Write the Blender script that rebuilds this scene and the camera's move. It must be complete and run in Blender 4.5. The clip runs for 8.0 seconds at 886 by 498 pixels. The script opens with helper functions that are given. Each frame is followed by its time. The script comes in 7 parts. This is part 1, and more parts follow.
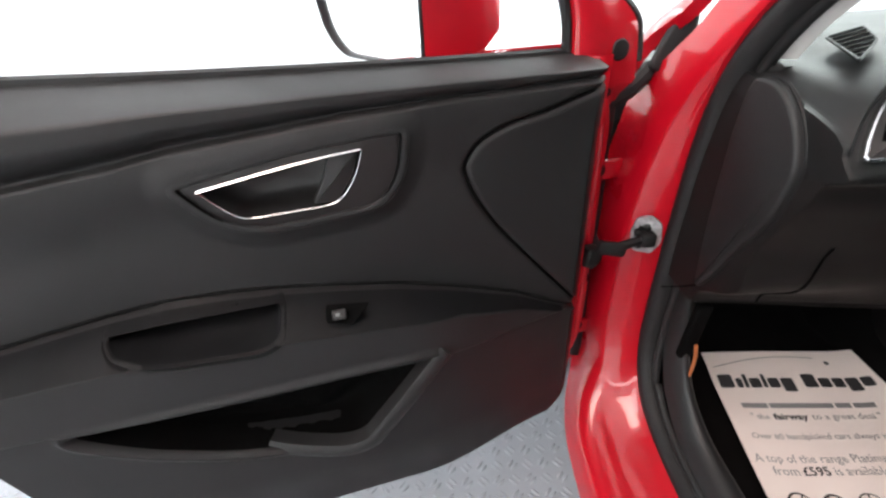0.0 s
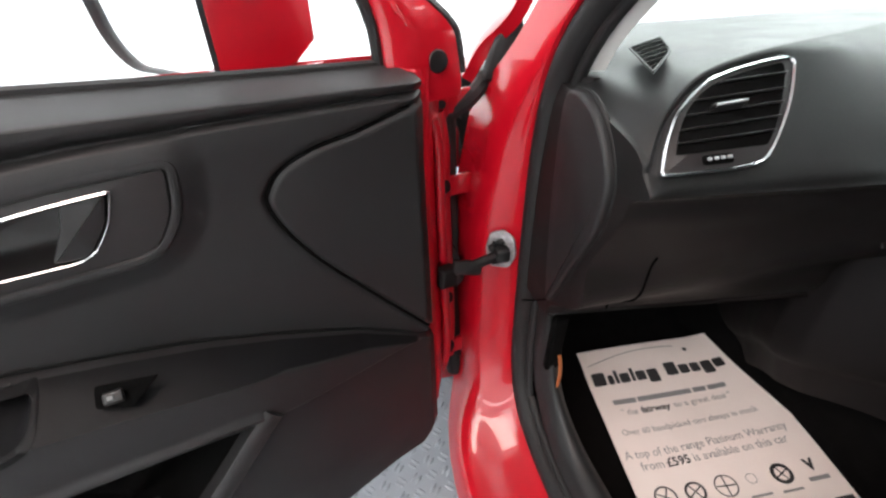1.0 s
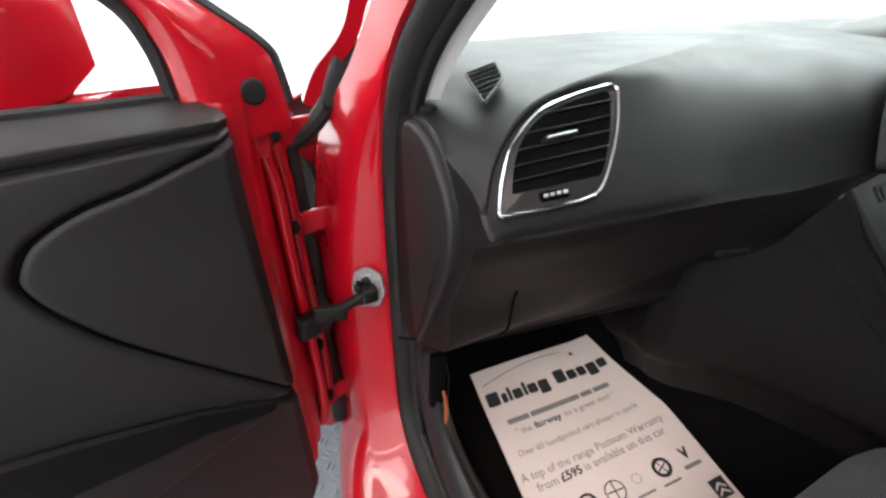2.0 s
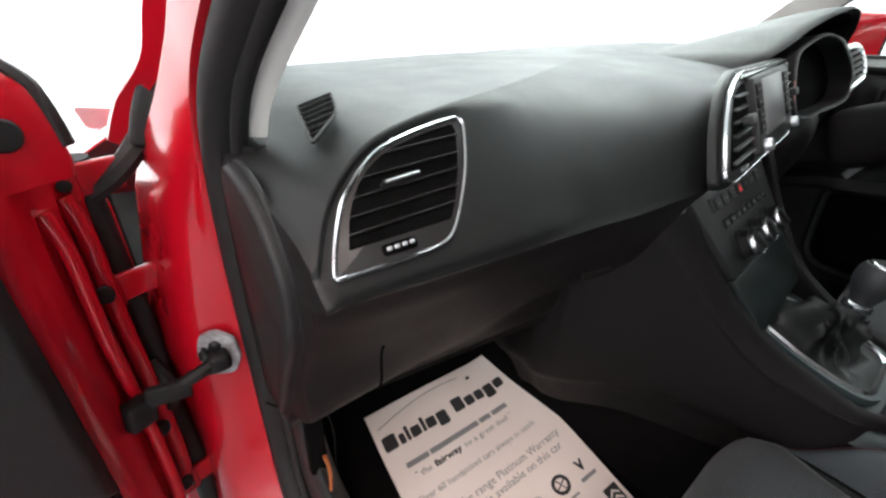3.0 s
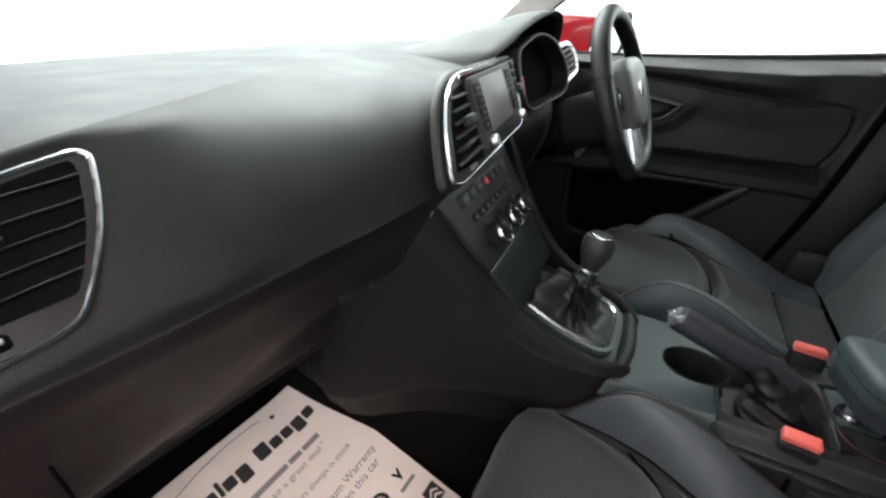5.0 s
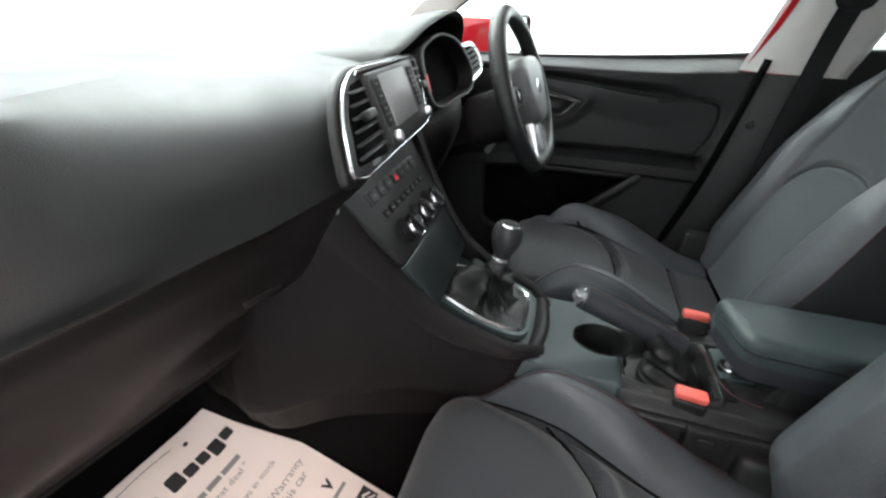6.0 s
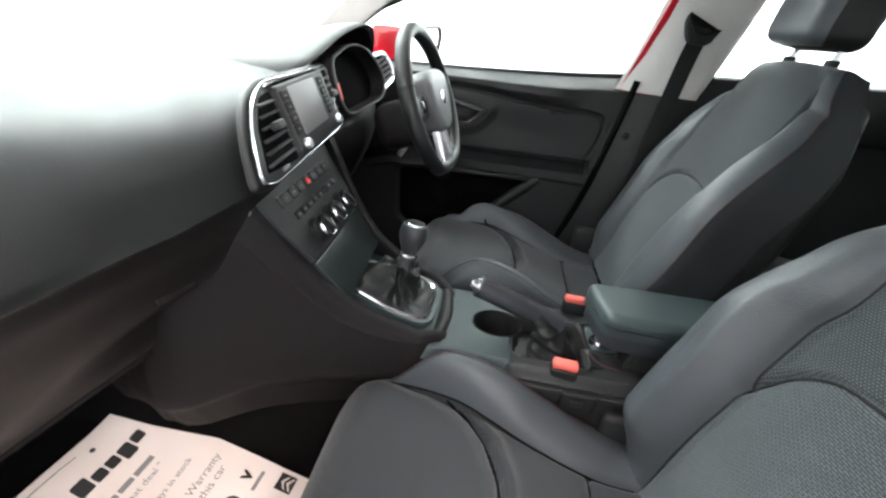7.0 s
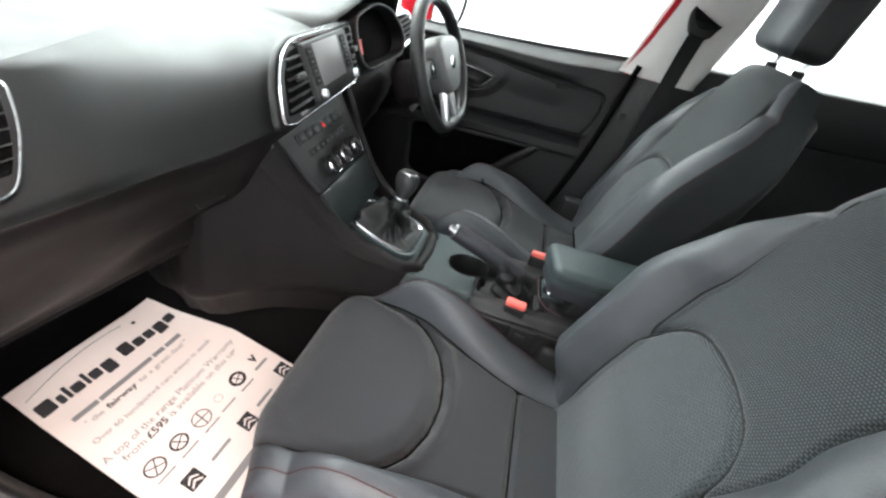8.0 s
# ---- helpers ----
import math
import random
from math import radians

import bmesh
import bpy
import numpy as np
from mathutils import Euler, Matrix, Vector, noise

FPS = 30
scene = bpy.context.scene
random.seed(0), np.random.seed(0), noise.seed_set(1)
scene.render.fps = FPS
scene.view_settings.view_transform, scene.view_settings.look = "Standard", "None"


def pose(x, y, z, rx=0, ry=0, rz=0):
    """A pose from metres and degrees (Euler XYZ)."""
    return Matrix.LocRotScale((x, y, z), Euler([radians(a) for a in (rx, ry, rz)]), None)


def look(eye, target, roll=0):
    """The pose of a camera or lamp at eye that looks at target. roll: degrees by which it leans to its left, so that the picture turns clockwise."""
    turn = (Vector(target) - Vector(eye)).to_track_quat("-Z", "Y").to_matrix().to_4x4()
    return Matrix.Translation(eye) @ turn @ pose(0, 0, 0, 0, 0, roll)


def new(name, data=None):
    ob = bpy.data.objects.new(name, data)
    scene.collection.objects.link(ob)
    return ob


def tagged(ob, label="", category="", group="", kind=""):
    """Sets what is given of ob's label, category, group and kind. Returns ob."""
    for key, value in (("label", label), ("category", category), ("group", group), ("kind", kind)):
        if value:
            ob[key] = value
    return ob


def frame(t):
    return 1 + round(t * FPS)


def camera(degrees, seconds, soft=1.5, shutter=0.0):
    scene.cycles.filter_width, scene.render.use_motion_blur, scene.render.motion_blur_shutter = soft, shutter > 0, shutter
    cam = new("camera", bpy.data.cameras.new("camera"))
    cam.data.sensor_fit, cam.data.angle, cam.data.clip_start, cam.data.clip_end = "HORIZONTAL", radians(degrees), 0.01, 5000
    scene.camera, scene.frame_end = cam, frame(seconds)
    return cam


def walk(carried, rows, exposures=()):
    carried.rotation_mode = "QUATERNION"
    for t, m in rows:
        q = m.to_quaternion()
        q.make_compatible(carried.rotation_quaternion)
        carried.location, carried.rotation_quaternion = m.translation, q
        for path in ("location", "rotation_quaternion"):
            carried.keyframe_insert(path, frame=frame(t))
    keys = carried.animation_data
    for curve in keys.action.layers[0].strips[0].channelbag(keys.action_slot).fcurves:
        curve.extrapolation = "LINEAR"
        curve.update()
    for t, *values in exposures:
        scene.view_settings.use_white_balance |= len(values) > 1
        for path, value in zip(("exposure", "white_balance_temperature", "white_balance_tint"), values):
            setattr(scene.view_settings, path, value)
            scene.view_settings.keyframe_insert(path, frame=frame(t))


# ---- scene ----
cam = camera(90.9, 8.0, soft=2.5)
EXPOSURE = [(0.0, -1.35), (2.0, -1.3), (3.5, -1.46), (4.0, -1.48), (4.7, -1.30), (6.0, -0.84), (7.0, -0.46), (8.0, -0.44)]
PATH = [
    (0, (-1.086, -0.285, 1.016), (-1.079, 1.43, -0.012), -3.3),
    (0.5, (-1.022, -0.255, 1.015), (-0.873, 1.447, -0.025), -3.1),
    (1, (-0.96, -0.222, 1.012), (-0.584, 1.448, -0.020), -2.0),
    (1.5, (-0.912, -0.194, 1.015), (-0.356, 1.430, -0.011), -1.8),
    (2, (-0.866, -0.174, 1.022), (-0.101, 1.368, 0.003), -0.7),
    (2.2, (-0.847, -0.170, 1.026), (-0.002, 1.332, 0.013), -0.2),
    (3.3, (-0.762, -0.141, 1.029), (0.463, 1.119, 0.075), 1.1),
    (3.5, (-0.745, -0.148, 1.031), (0.528, 1.067, 0.081), 1.1),
    (4, (-0.707, -0.162, 1.032), (0.701, 0.904, 0.092), 2.1),
    (4.5, (-0.681, -0.175, 1.032), (0.836, 0.735, 0.098), 2.1),
    (4.7, (-0.673, -0.181, 1.036), (0.872, 0.66, 0.085), 2.6),
    (5.8, (-0.653, -0.208, 1.032), (1.031, 0.299, 0.08), 3.4),
    (6, (-0.66, -0.217, 1.027), (1.048, 0.235, 0.091), 3.9),
    (6.5, (-0.672, -0.231, 1.037), (1.1, 0.026, 0.145), 6.8),
    (7, (-0.722, -0.265, 1.066), (1.052, -0.133, 0.149), 7.8),
    (7.5, (-0.785, -0.311, 1.103), (0.95, -0.24, 0.111), 11.0),
    (8, (-0.857, -0.35, 1.135), (0.809, -0.193, 0.039), 14.6),
]
walk(cam, [(t, look(eye, target, roll)) for t, eye, target, roll in PATH], EXPOSURE)

# ---- light ----
world = bpy.data.worlds.new("world")
scene.world = world
world.use_nodes = True
world.node_tree.nodes["Background"].inputs["Color"].default_value = (0.9, 0.95, 1.0, 1)
world.node_tree.nodes["Background"].inputs["Strength"].default_value = 0.3


# Area lamps added overhead; no such fittings are in view.
def added_lamp(x, y, turn, power, color=(0.97, 1.0, 1.0)):
    d = bpy.data.lights.new("studio_light", "AREA")
    d.shape, d.size, d.size_y, d.energy, d.color = "RECTANGLE", 0.9, 3.0, power, color
    ob = new("studio_light", d)
    ob.matrix_world = pose(x, y, 3.5, 0, 0, turn)


for lx, ly, turn in ((-6.0, -5.0, 0), (-6.0, -1.6, 0), (-6.0, 1.9, 0), (-6.0, 5.4, 0), (6.0, -5.0, 0), (6.0, -1.6, 0), (6.0, 1.9, 0), (6.0, 5.4, 0), (-3.6, 7.0, 90), (0.0, 7.0, 90), (3.6, 7.0, 90), (-3.0, -6.0, 90), (3.0, -6.0, 90)):
    added_lamp(lx, ly, turn, (260.0 if -2 < ly < 0 else 170.0) if lx < -3.1 or ly < -5.5 else (300.0 if lx > 5 else 120.0))
# The right-hand pair is stronger and greenish, added to lift the driver's seat.
for lx, ly in ((-2.8, -2.4), (-2.8, 2.2), (2.8, -2.4), (2.8, 2.2)):
    added_lamp(lx, ly, 0, 120.0 if lx < 0 else (430.0 if ly > 0 else 560.0), (0.97, 1.0, 1.0) if lx < 0 else (0.91, 1.0, 0.965))
# Warm fill added for the pink bounce of the red body.
added_lamp(-2.0, -1.5, 0, 290.0, (1.0, 0.78, 0.70))
# Fill added in front, reaching the driver's seat through the windscreen.
added_lamp(1.2, 2.8, 0, 560.0, (0.95, 1.0, 0.985))


# ---- materials ----
def material(name, base, rough=0.5, metal=0.0, coat=0.0, grain=0.0, grain_scale=600.0, vary=0.15, vary_scale=14.0, spec=0.3, sheen=0.0, kind="noise"):
    m = bpy.data.materials.new(name)
    m.use_nodes = True
    nt = m.node_tree
    b = nt.nodes["Principled BSDF"]
    b.inputs["Roughness"].default_value = rough
    b.inputs["Metallic"].default_value = metal
    b.inputs["Coat Weight"].default_value = coat
    b.inputs["Coat Roughness"].default_value = 0.04
    b.inputs["Specular IOR Level"].default_value = spec
    b.inputs["Sheen Weight"].default_value = sheen
    tc = nt.nodes.new("ShaderNodeTexCoord")
    n1 = nt.nodes.new("ShaderNodeTexNoise")
    n1.inputs["Scale"].default_value, n1.inputs["Detail"].default_value = vary_scale, 6
    nt.links.new(tc.outputs["Object"], n1.inputs["Vector"])
    ramp = nt.nodes.new("ShaderNodeMapRange")
    ramp.inputs["From Min"].default_value, ramp.inputs["From Max"].default_value = 0.3, 0.7
    ramp.inputs["To Min"].default_value, ramp.inputs["To Max"].default_value = 1 - vary, 1 + vary
    nt.links.new(n1.outputs["Fac"], ramp.inputs["Value"])
    mul = nt.nodes.new("ShaderNodeVectorMath")
    mul.operation = "SCALE"
    mul.inputs[0].default_value = base
    nt.links.new(ramp.outputs["Result"], mul.inputs["Scale"])
    nt.links.new(mul.outputs["Vector"], b.inputs["Base Color"])
    r2 = nt.nodes.new("ShaderNodeMapRange")
    r2.inputs["From Min"].default_value, r2.inputs["From Max"].default_value = 0.3, 0.7
    r2.inputs["To Min"].default_value, r2.inputs["To Max"].default_value = rough * 0.9, min(1, rough * 1.1)
    nt.links.new(n1.outputs["Fac"], r2.inputs["Value"])
    nt.links.new(r2.outputs["Result"], b.inputs["Roughness"])
    if grain:
        bump = nt.nodes.new("ShaderNodeBump")
        bump.inputs["Strength"].default_value, bump.inputs["Distance"].default_value = grain, 0.0006
        if kind == "cell":
            tx = nt.nodes.new("ShaderNodeTexVoronoi")
            tx.inputs["Scale"].default_value = grain_scale
            nt.links.new(tc.outputs["Object"], tx.inputs["Vector"])
            nt.links.new(tx.outputs["Distance"], bump.inputs["Height"])
        else:
            tx = nt.nodes.new("ShaderNodeTexNoise")
            tx.inputs["Scale"].default_value, tx.inputs["Detail"].default_value = grain_scale, 3
            nt.links.new(tc.outputs["Object"], tx.inputs["Vector"])
            nt.links.new(tx.outputs["Fac"], bump.inputs["Height"])
        nt.links.new(bump.outputs["Normal"], b.inputs["Normal"])
    return m


def weave(name, dark, light, scale, slant, stitch=0.6):
    """Woven cloth: rows of short bright stitches, laid out by the UV map in metres."""
    m = bpy.data.materials.new(name)
    m.use_nodes = True
    nt = m.node_tree
    b = nt.nodes["Principled BSDF"]
    b.inputs["Roughness"].default_value = 0.85
    b.inputs["Sheen Weight"].default_value = 0.15
    tc = nt.nodes.new("ShaderNodeTexCoord")
    mp = nt.nodes.new("ShaderNodeMapping")
    mp.inputs["Rotation"].default_value = (0, 0, slant)
    nt.links.new(tc.outputs["UV"], mp.inputs["Vector"])
    br = nt.nodes.new("ShaderNodeTexBrick")
    br.inputs["Scale"].default_value = scale
    br.inputs["Mortar Size"].default_value, br.inputs["Mortar Smooth"].default_value = 0.16, 0.6
    br.inputs["Brick Width"].default_value, br.inputs["Row Height"].default_value = stitch, 0.42
    br.inputs["Color1"].default_value, br.inputs["Color2"].default_value = (*light, 1), (*[0.75 * c for c in light], 1)
    br.inputs["Mortar"].default_value = (*dark, 1)
    wob = nt.nodes.new("ShaderNodeTexNoise")
    wob.inputs["Scale"].default_value = 60.0
    nt.links.new(mp.outputs["Vector"], wob.inputs["Vector"])
    add = nt.nodes.new("ShaderNodeVectorMath")
    add.operation = "MULTIPLY_ADD"
    add.inputs[1].default_value = (0.0007, 0.0007, 0.0)
    nt.links.new(wob.outputs["Color"], add.inputs[0])
    nt.links.new(mp.outputs["Vector"], add.inputs[2])
    nt.links.new(add.outputs["Vector"], br.inputs["Vector"])
    n1 = nt.nodes.new("ShaderNodeTexNoise")
    n1.inputs["Scale"].default_value = 9.0
    nt.links.new(tc.outputs["Object"], n1.inputs["Vector"])
    mr = nt.nodes.new("ShaderNodeMapRange")
    mr.inputs["To Min"].default_value, mr.inputs["To Max"].default_value = 0.85, 1.15
    nt.links.new(n1.outputs["Fac"], mr.inputs["Value"])
    mul = nt.nodes.new("ShaderNodeVectorMath")
    mul.operation = "SCALE"
    nt.links.new(br.outputs["Color"], mul.inputs[0])
    nt.links.new(mr.outputs["Result"], mul.inputs["Scale"])
    nt.links.new(mul.outputs["Vector"], b.inputs["Base Color"])
    bump = nt.nodes.new("ShaderNodeBump")
    bump.invert = True
    bump.inputs["Strength"].default_value, bump.inputs["Distance"].default_value = 0.5, 0.0008
    nt.links.new(br.outputs["Fac"], bump.inputs["Height"])
    nt.links.new(bump.outputs["Normal"], b.inputs["Normal"])
    return m


def pane_material(name, tint):
    m = bpy.data.materials.new(name)
    m.use_nodes = True
    nt = m.node_tree
    nt.nodes.remove(nt.nodes["Principled BSDF"])
    tr, gl, mix, fr = (nt.nodes.new("ShaderNode" + k) for k in ("BsdfTransparent", "BsdfGlossy", "MixShader", "Fresnel"))
    tr.inputs["Color"].default_value = (*tint, 1)
    gl.inputs["Roughness"].default_value = 0.01
    fr.inputs["IOR"].default_value = 1.35
    nt.links.new(fr.outputs["Fac"], mix.inputs["Fac"])
    nt.links.new(tr.outputs["BSDF"], mix.inputs[1])
    nt.links.new(gl.outputs["BSDF"], mix.inputs[2])
    nt.links.new(mix.outputs["Shader"], nt.nodes["Material Output"].inputs["Surface"])
    return m


def glow(name, color, strength):
    m = bpy.data.materials.new(name)
    m.use_nodes = True
    b = m.node_tree.nodes["Principled BSDF"]
    b.inputs["Base Color"].default_value = (*color, 1)
    b.inputs["Emission Color"].default_value = (*color, 1)
    b.inputs["Emission Strength"].default_value = strength
    return m


M_PAD = material("soft_dash_plastic", (0.0066, 0.0068, 0.0070), 0.47, grain=0.3, grain_scale=900, vary=0.08, spec=0.26, kind="cell")
M_PANEL = material("grained_door_plastic", (0.0112, 0.011, 0.0116), 0.52, spec=0.30, grain=0.3, grain_scale=900, vary=0.08, kind="cell")
M_INLAY = material("smooth_black_inlay", (0.0055, 0.0056, 0.0062), 0.5, vary=0.08, spec=0.1)
M_BINLID = material("dark_satin_flap", (0.013, 0.017, 0.017), 0.3, vary=0.06)
# Near-black: paints the shade in recesses, and colours a few truly black parts.
M_SHADE_BLACK = material("dark_void", (0.002, 0.002, 0.002), 0.9, vary=0.1, spec=0.05)
M_FLANK = material("console_plastic", (0.0080, 0.0066, 0.0069), 0.60, grain=0.3, grain_scale=900, vary=0.08, spec=0.12, kind="cell")
M_LID = material("matt_lower_dash_plastic", (0.0088, 0.0074, 0.0074), 0.50, grain=0.3, grain_scale=900, vary=0.1, spec=0.18, kind="cell")
M_SLAT = material("slat_plastic", (0.022, 0.022, 0.0235), 0.4, vary=0.08)
M_HARD = material("hard_black_plastic", (0.014, 0.014, 0.0145), 0.45, grain=0.3, grain_scale=700, vary=0.1)
M_GREEN = material("dark_console_plastic", (0.030, 0.041, 0.043), 0.44, grain=0.3, grain_scale=900, vary=0.08, kind="cell")
M_BLACK = material("matt_black", (0.005, 0.005, 0.0055), 0.6, vary=0.1)
M_GLOSS = material("piano_black", (0.01, 0.01, 0.011), 0.12, coat=0.6, vary=0.05)
M_RUBBER = material("seal_rubber", (0.012, 0.012, 0.0125), 0.62, grain=0.3, grain_scale=300, vary=0.15)
M_CHROME = material("satin_chrome", (0.48, 0.48, 0.495), 0.24, metal=1.0, vary=0.04, vary_scale=60)
M_SILVER = material("silver_trim", (0.55, 0.56, 0.58), 0.3, metal=0.9, vary=0.05, vary_scale=40)
M_RED = material("red_paint", (0.40, 0.003, 0.012), 0.3, coat=0.9, vary=0.05, vary_scale=5, spec=0.3)
M_GREYTRIM = material("light_grey_pillar_plastic", (0.5, 0.49, 0.475), 0.7, grain=0.3, grain_scale=500, vary=0.06)
M_LEATHER = material("black_leatherette", (0.040, 0.0450, 0.0505), 0.46, spec=0.45, grain=0.5, grain_scale=420, vary=0.12, kind="cell")
M_GAITER = material("gaiter_leather", (0.0085, 0.0088, 0.0092), 0.45, grain=0.5, grain_scale=350, vary=0.15, kind="cell")
M_CARPET = material("black_carpet", (0.004, 0.0037, 0.0037), 0.95, grain=1.0, grain_scale=350, vary=0.3, vary_scale=40, spec=0.04)
# White paper; the pink bounce off the red body is in its colour.
M_PAPER = material("white_paper", (0.83, 0.74, 0.695), 0.7, grain=0.1, grain_scale=200, vary=0.03, vary_scale=8, spec=0.2)
M_INK = material("grey_black_ink", (0.035, 0.034, 0.036), 0.6, vary=0.05)
M_INK_SOFT = material("grey_ink", (0.25, 0.245, 0.245), 0.6, vary=0.05)
M_WALL = material("white_studio_paint", (0.85, 0.86, 0.87), 0.8, vary=0.02, vary_scale=2)
M_FLOOR = material("grey_tread_floor", (0.24, 0.255, 0.28), 0.38, grain=0.2, grain_scale=120, vary=0.07, vary_scale=6)
M_BUCKLE = material("red_plastic", (0.62, 0.11, 0.09), 0.4, vary=0.05)
# Horn pad grey is raised to paint in the light on the hub.
M_HORN = material("grey_horn_pad", (0.085, 0.088, 0.09), 0.42, grain=0.3, grain_scale=800, vary=0.06, kind="cell")
M_KNOB = material("worn_knob_leather", (0.022, 0.022, 0.024), 0.44, grain=0.4, grain_scale=500, vary=0.1, kind="cell")
M_GRIP = material("navy_black_leather", (0.020, 0.021, 0.026), 0.42, spec=0.4, grain=0.5, grain_scale=420, vary=0.12, kind="cell")
M_STITCH = material("red_stitching", (0.036, 0.008, 0.010), 0.7, vary=0.1)
M_GREASE = material("greased_steel", (0.28, 0.28, 0.29), 0.4, metal=0.3, grain=0.9, grain_scale=140, vary=0.5, vary_scale=80)
M_ORANGE = material("orange_wire", (0.30, 0.09, 0.03), 0.5, vary=0.1)
M_MIRROR = material("mirror_glass", (0.92, 0.93, 0.94), 0.01, metal=1.0, vary=0.0)
M_SCREEN = material("unlit_screen_glass", (0.16, 0.155, 0.16), 0.35, vary=0.03)
M_MARK = material("grey_button_print", (0.14, 0.145, 0.15), 0.5, vary=0.05)
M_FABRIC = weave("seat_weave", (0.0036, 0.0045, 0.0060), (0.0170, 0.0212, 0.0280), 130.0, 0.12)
M_RIB = weave("lower_back_weave", (0.011, 0.014, 0.0155), (0.060, 0.076, 0.084), 140.0, 0.10, 1.2)
M_SIDE = material("side_cloth", (0.019, 0.0205, 0.022), 0.8, grain=0.5, grain_scale=500, vary=0.12, spec=0.2)
M_BEZEL = material("smooth_bezel_plastic", (0.017, 0.0155, 0.016), 0.4, vary=0.06)
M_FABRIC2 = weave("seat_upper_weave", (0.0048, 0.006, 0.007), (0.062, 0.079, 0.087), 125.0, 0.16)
M_HAZARD = glow("hazard_red", (0.8, 0.02, 0.02), 0.6)
M_WINDOW = pane_material("window_glass", (0.90, 0.965, 0.945))


# ---- building helpers ----
def part(name, bm, mat, parent=None, label="", angle=38, m=None):
    """Links a bmesh as one mesh object under a thing or a part."""
    if m is not None:
        bm.transform(m)
        if m.determinant() < 0:
            bmesh.ops.reverse_faces(bm, faces=bm.faces)
    for f in bm.faces:
        f.smooth = True
    for e in bm.edges:
        if len(e.link_faces) == 2 and e.calc_face_angle(0) > radians(angle):
            e.smooth = False
    me = bpy.data.meshes.new(name)
    bm.to_mesh(me)
    bm.free()
    me.materials.append(mat)
    ob = new(name, me)
    if parent is not None:
        ob.parent = parent
    if label:
        ob["label"] = label
    return ob


def thing(name, label, category, group="", kind=""):
    """An Empty that carries parts; the parts keep world coordinates when it stands at the origin."""
    return tagged(new(name), label, category, group, kind)


def merge(*bms):
    out = bms[0]
    for b in bms[1:]:
        me = bpy.data.meshes.new("tmp")
        b.to_mesh(me)
        out.from_mesh(me)
        b.free()
        bpy.data.meshes.remove(me)
    return out


def grid(P, closed=False, uv=None):
    """A surface through an array of points (rows, columns, 3)."""
    bm = bmesh.new()
    nu, nv = len(P), len(P[0])
    V = [[bm.verts.new(tuple(map(float, p))) for p in row] for row in P]
    lay = bm.loops.layers.uv.new("UVMap") if uv is not None else None
    for i in range(nu - (0 if closed else 1)):
        for j in range(nv - 1):
            ij = ((i, j), ((i + 1) % nu, j), ((i + 1) % nu, j + 1), (i, j + 1))
            f = bm.faces.new([V[a][c] for a, c in ij])
            if lay:
                for lp, (a, c) in zip(f.loops, ij):
                    lp[lay].uv = uv[a][c]
    return bm


def outward(bm, way=None):
    """Points the normals out, or, for an open sheet, along way."""
    bmesh.ops.recalc_face_normals(bm, faces=bm.faces)
    if way is not None and sum(f.normal.dot(Vector(way)) * f.calc_area() for f in bm.faces) < 0:
        bmesh.ops.reverse_faces(bm, faces=bm.faces)
    return bm


def thick(bm, t):
    bmesh.ops.solidify(bm, geom=bm.faces[:], thickness=t)
    return bm


def rbox(sx, sy, sz, r=0.005, seg=3, m=None):
    bm = bmesh.new()
    bmesh.ops.create_cube(bm, size=1)
    bmesh.ops.scale(bm, vec=(sx, sy, sz), verts=bm.verts)
    if r > 0:
        bmesh.ops.bevel(bm, geom=bm.edges[:], offset=min(r, 0.49 * min(sx, sy, sz)), segments=seg, profile=0.5, affect="EDGES")
    if m is not None:
        bm.transform(m)
    return bm


def curve(pts, n, closed=False):
    """Catmull-Rom through points, n samples a span."""
    P = np.array(pts, float)
    k = len(P)
    out = []
    for i in range(k if closed else k - 1):
        if closed:
            a, b, c, d = P[(i - 1) % k], P[i], P[(i + 1) % k], P[(i + 2) % k]
        else:
            a, b, c, d = P[max(i - 1, 0)], P[i], P[i + 1], P[min(i + 2, k - 1)]
        for j in range(n):
            t = j / n
            out.append(0.5 * (2 * b + (c - a) * t + (2 * a - 5 * b + 4 * c - d) * t * t + (3 * b - a - 3 * c + d) * t ** 3))
    if not closed:
        out.append(P[-1])
    return np.array(out)


def rounded(pts, r, seg=5):
    """A closed polygon with its corners rounded; r is one radius or one a corner."""
    P = [np.array(p, float) for p in pts]
    out = []
    for i, p in enumerate(P):
        rr = r[i] if isinstance(r, (list, tuple)) else r
        a, b = P[i - 1] - p, P[(i + 1) % len(P)] - p
        la, lb = np.linalg.norm(a), np.linalg.norm(b)
        d = min(rr, 0.45 * la, 0.45 * lb)
        s, e = p + a / la * d, p + b / lb * d
        for j in range(seg + 1):
            t = j / seg
            out.append((1 - t) ** 2 * s + 2 * t * (1 - t) * p + t * t * e)
    return np.array(out)


def prism(loop, depth, bevel=0.0, seg=2):
    """A plate over a closed loop in the xy plane, from z 0 to depth."""
    bm = bmesh.new()
    n = len(loop)
    lo = [bm.verts.new((p[0], p[1], 0)) for p in loop]
    hi = [bm.verts.new((p[0], p[1], depth)) for p in loop]
    bm.faces.new(lo[::-1])
    top = bm.faces.new(hi)
    for i in range(n):
        bm.faces.new((lo[i], lo[(i + 1) % n], hi[(i + 1) % n], hi[i]))
    outward(bm)
    if bevel:
        bmesh.ops.bevel(bm, geom=top.edges[:], offset=bevel, segments=seg, profile=0.5, affect="EDGES")
    return bm


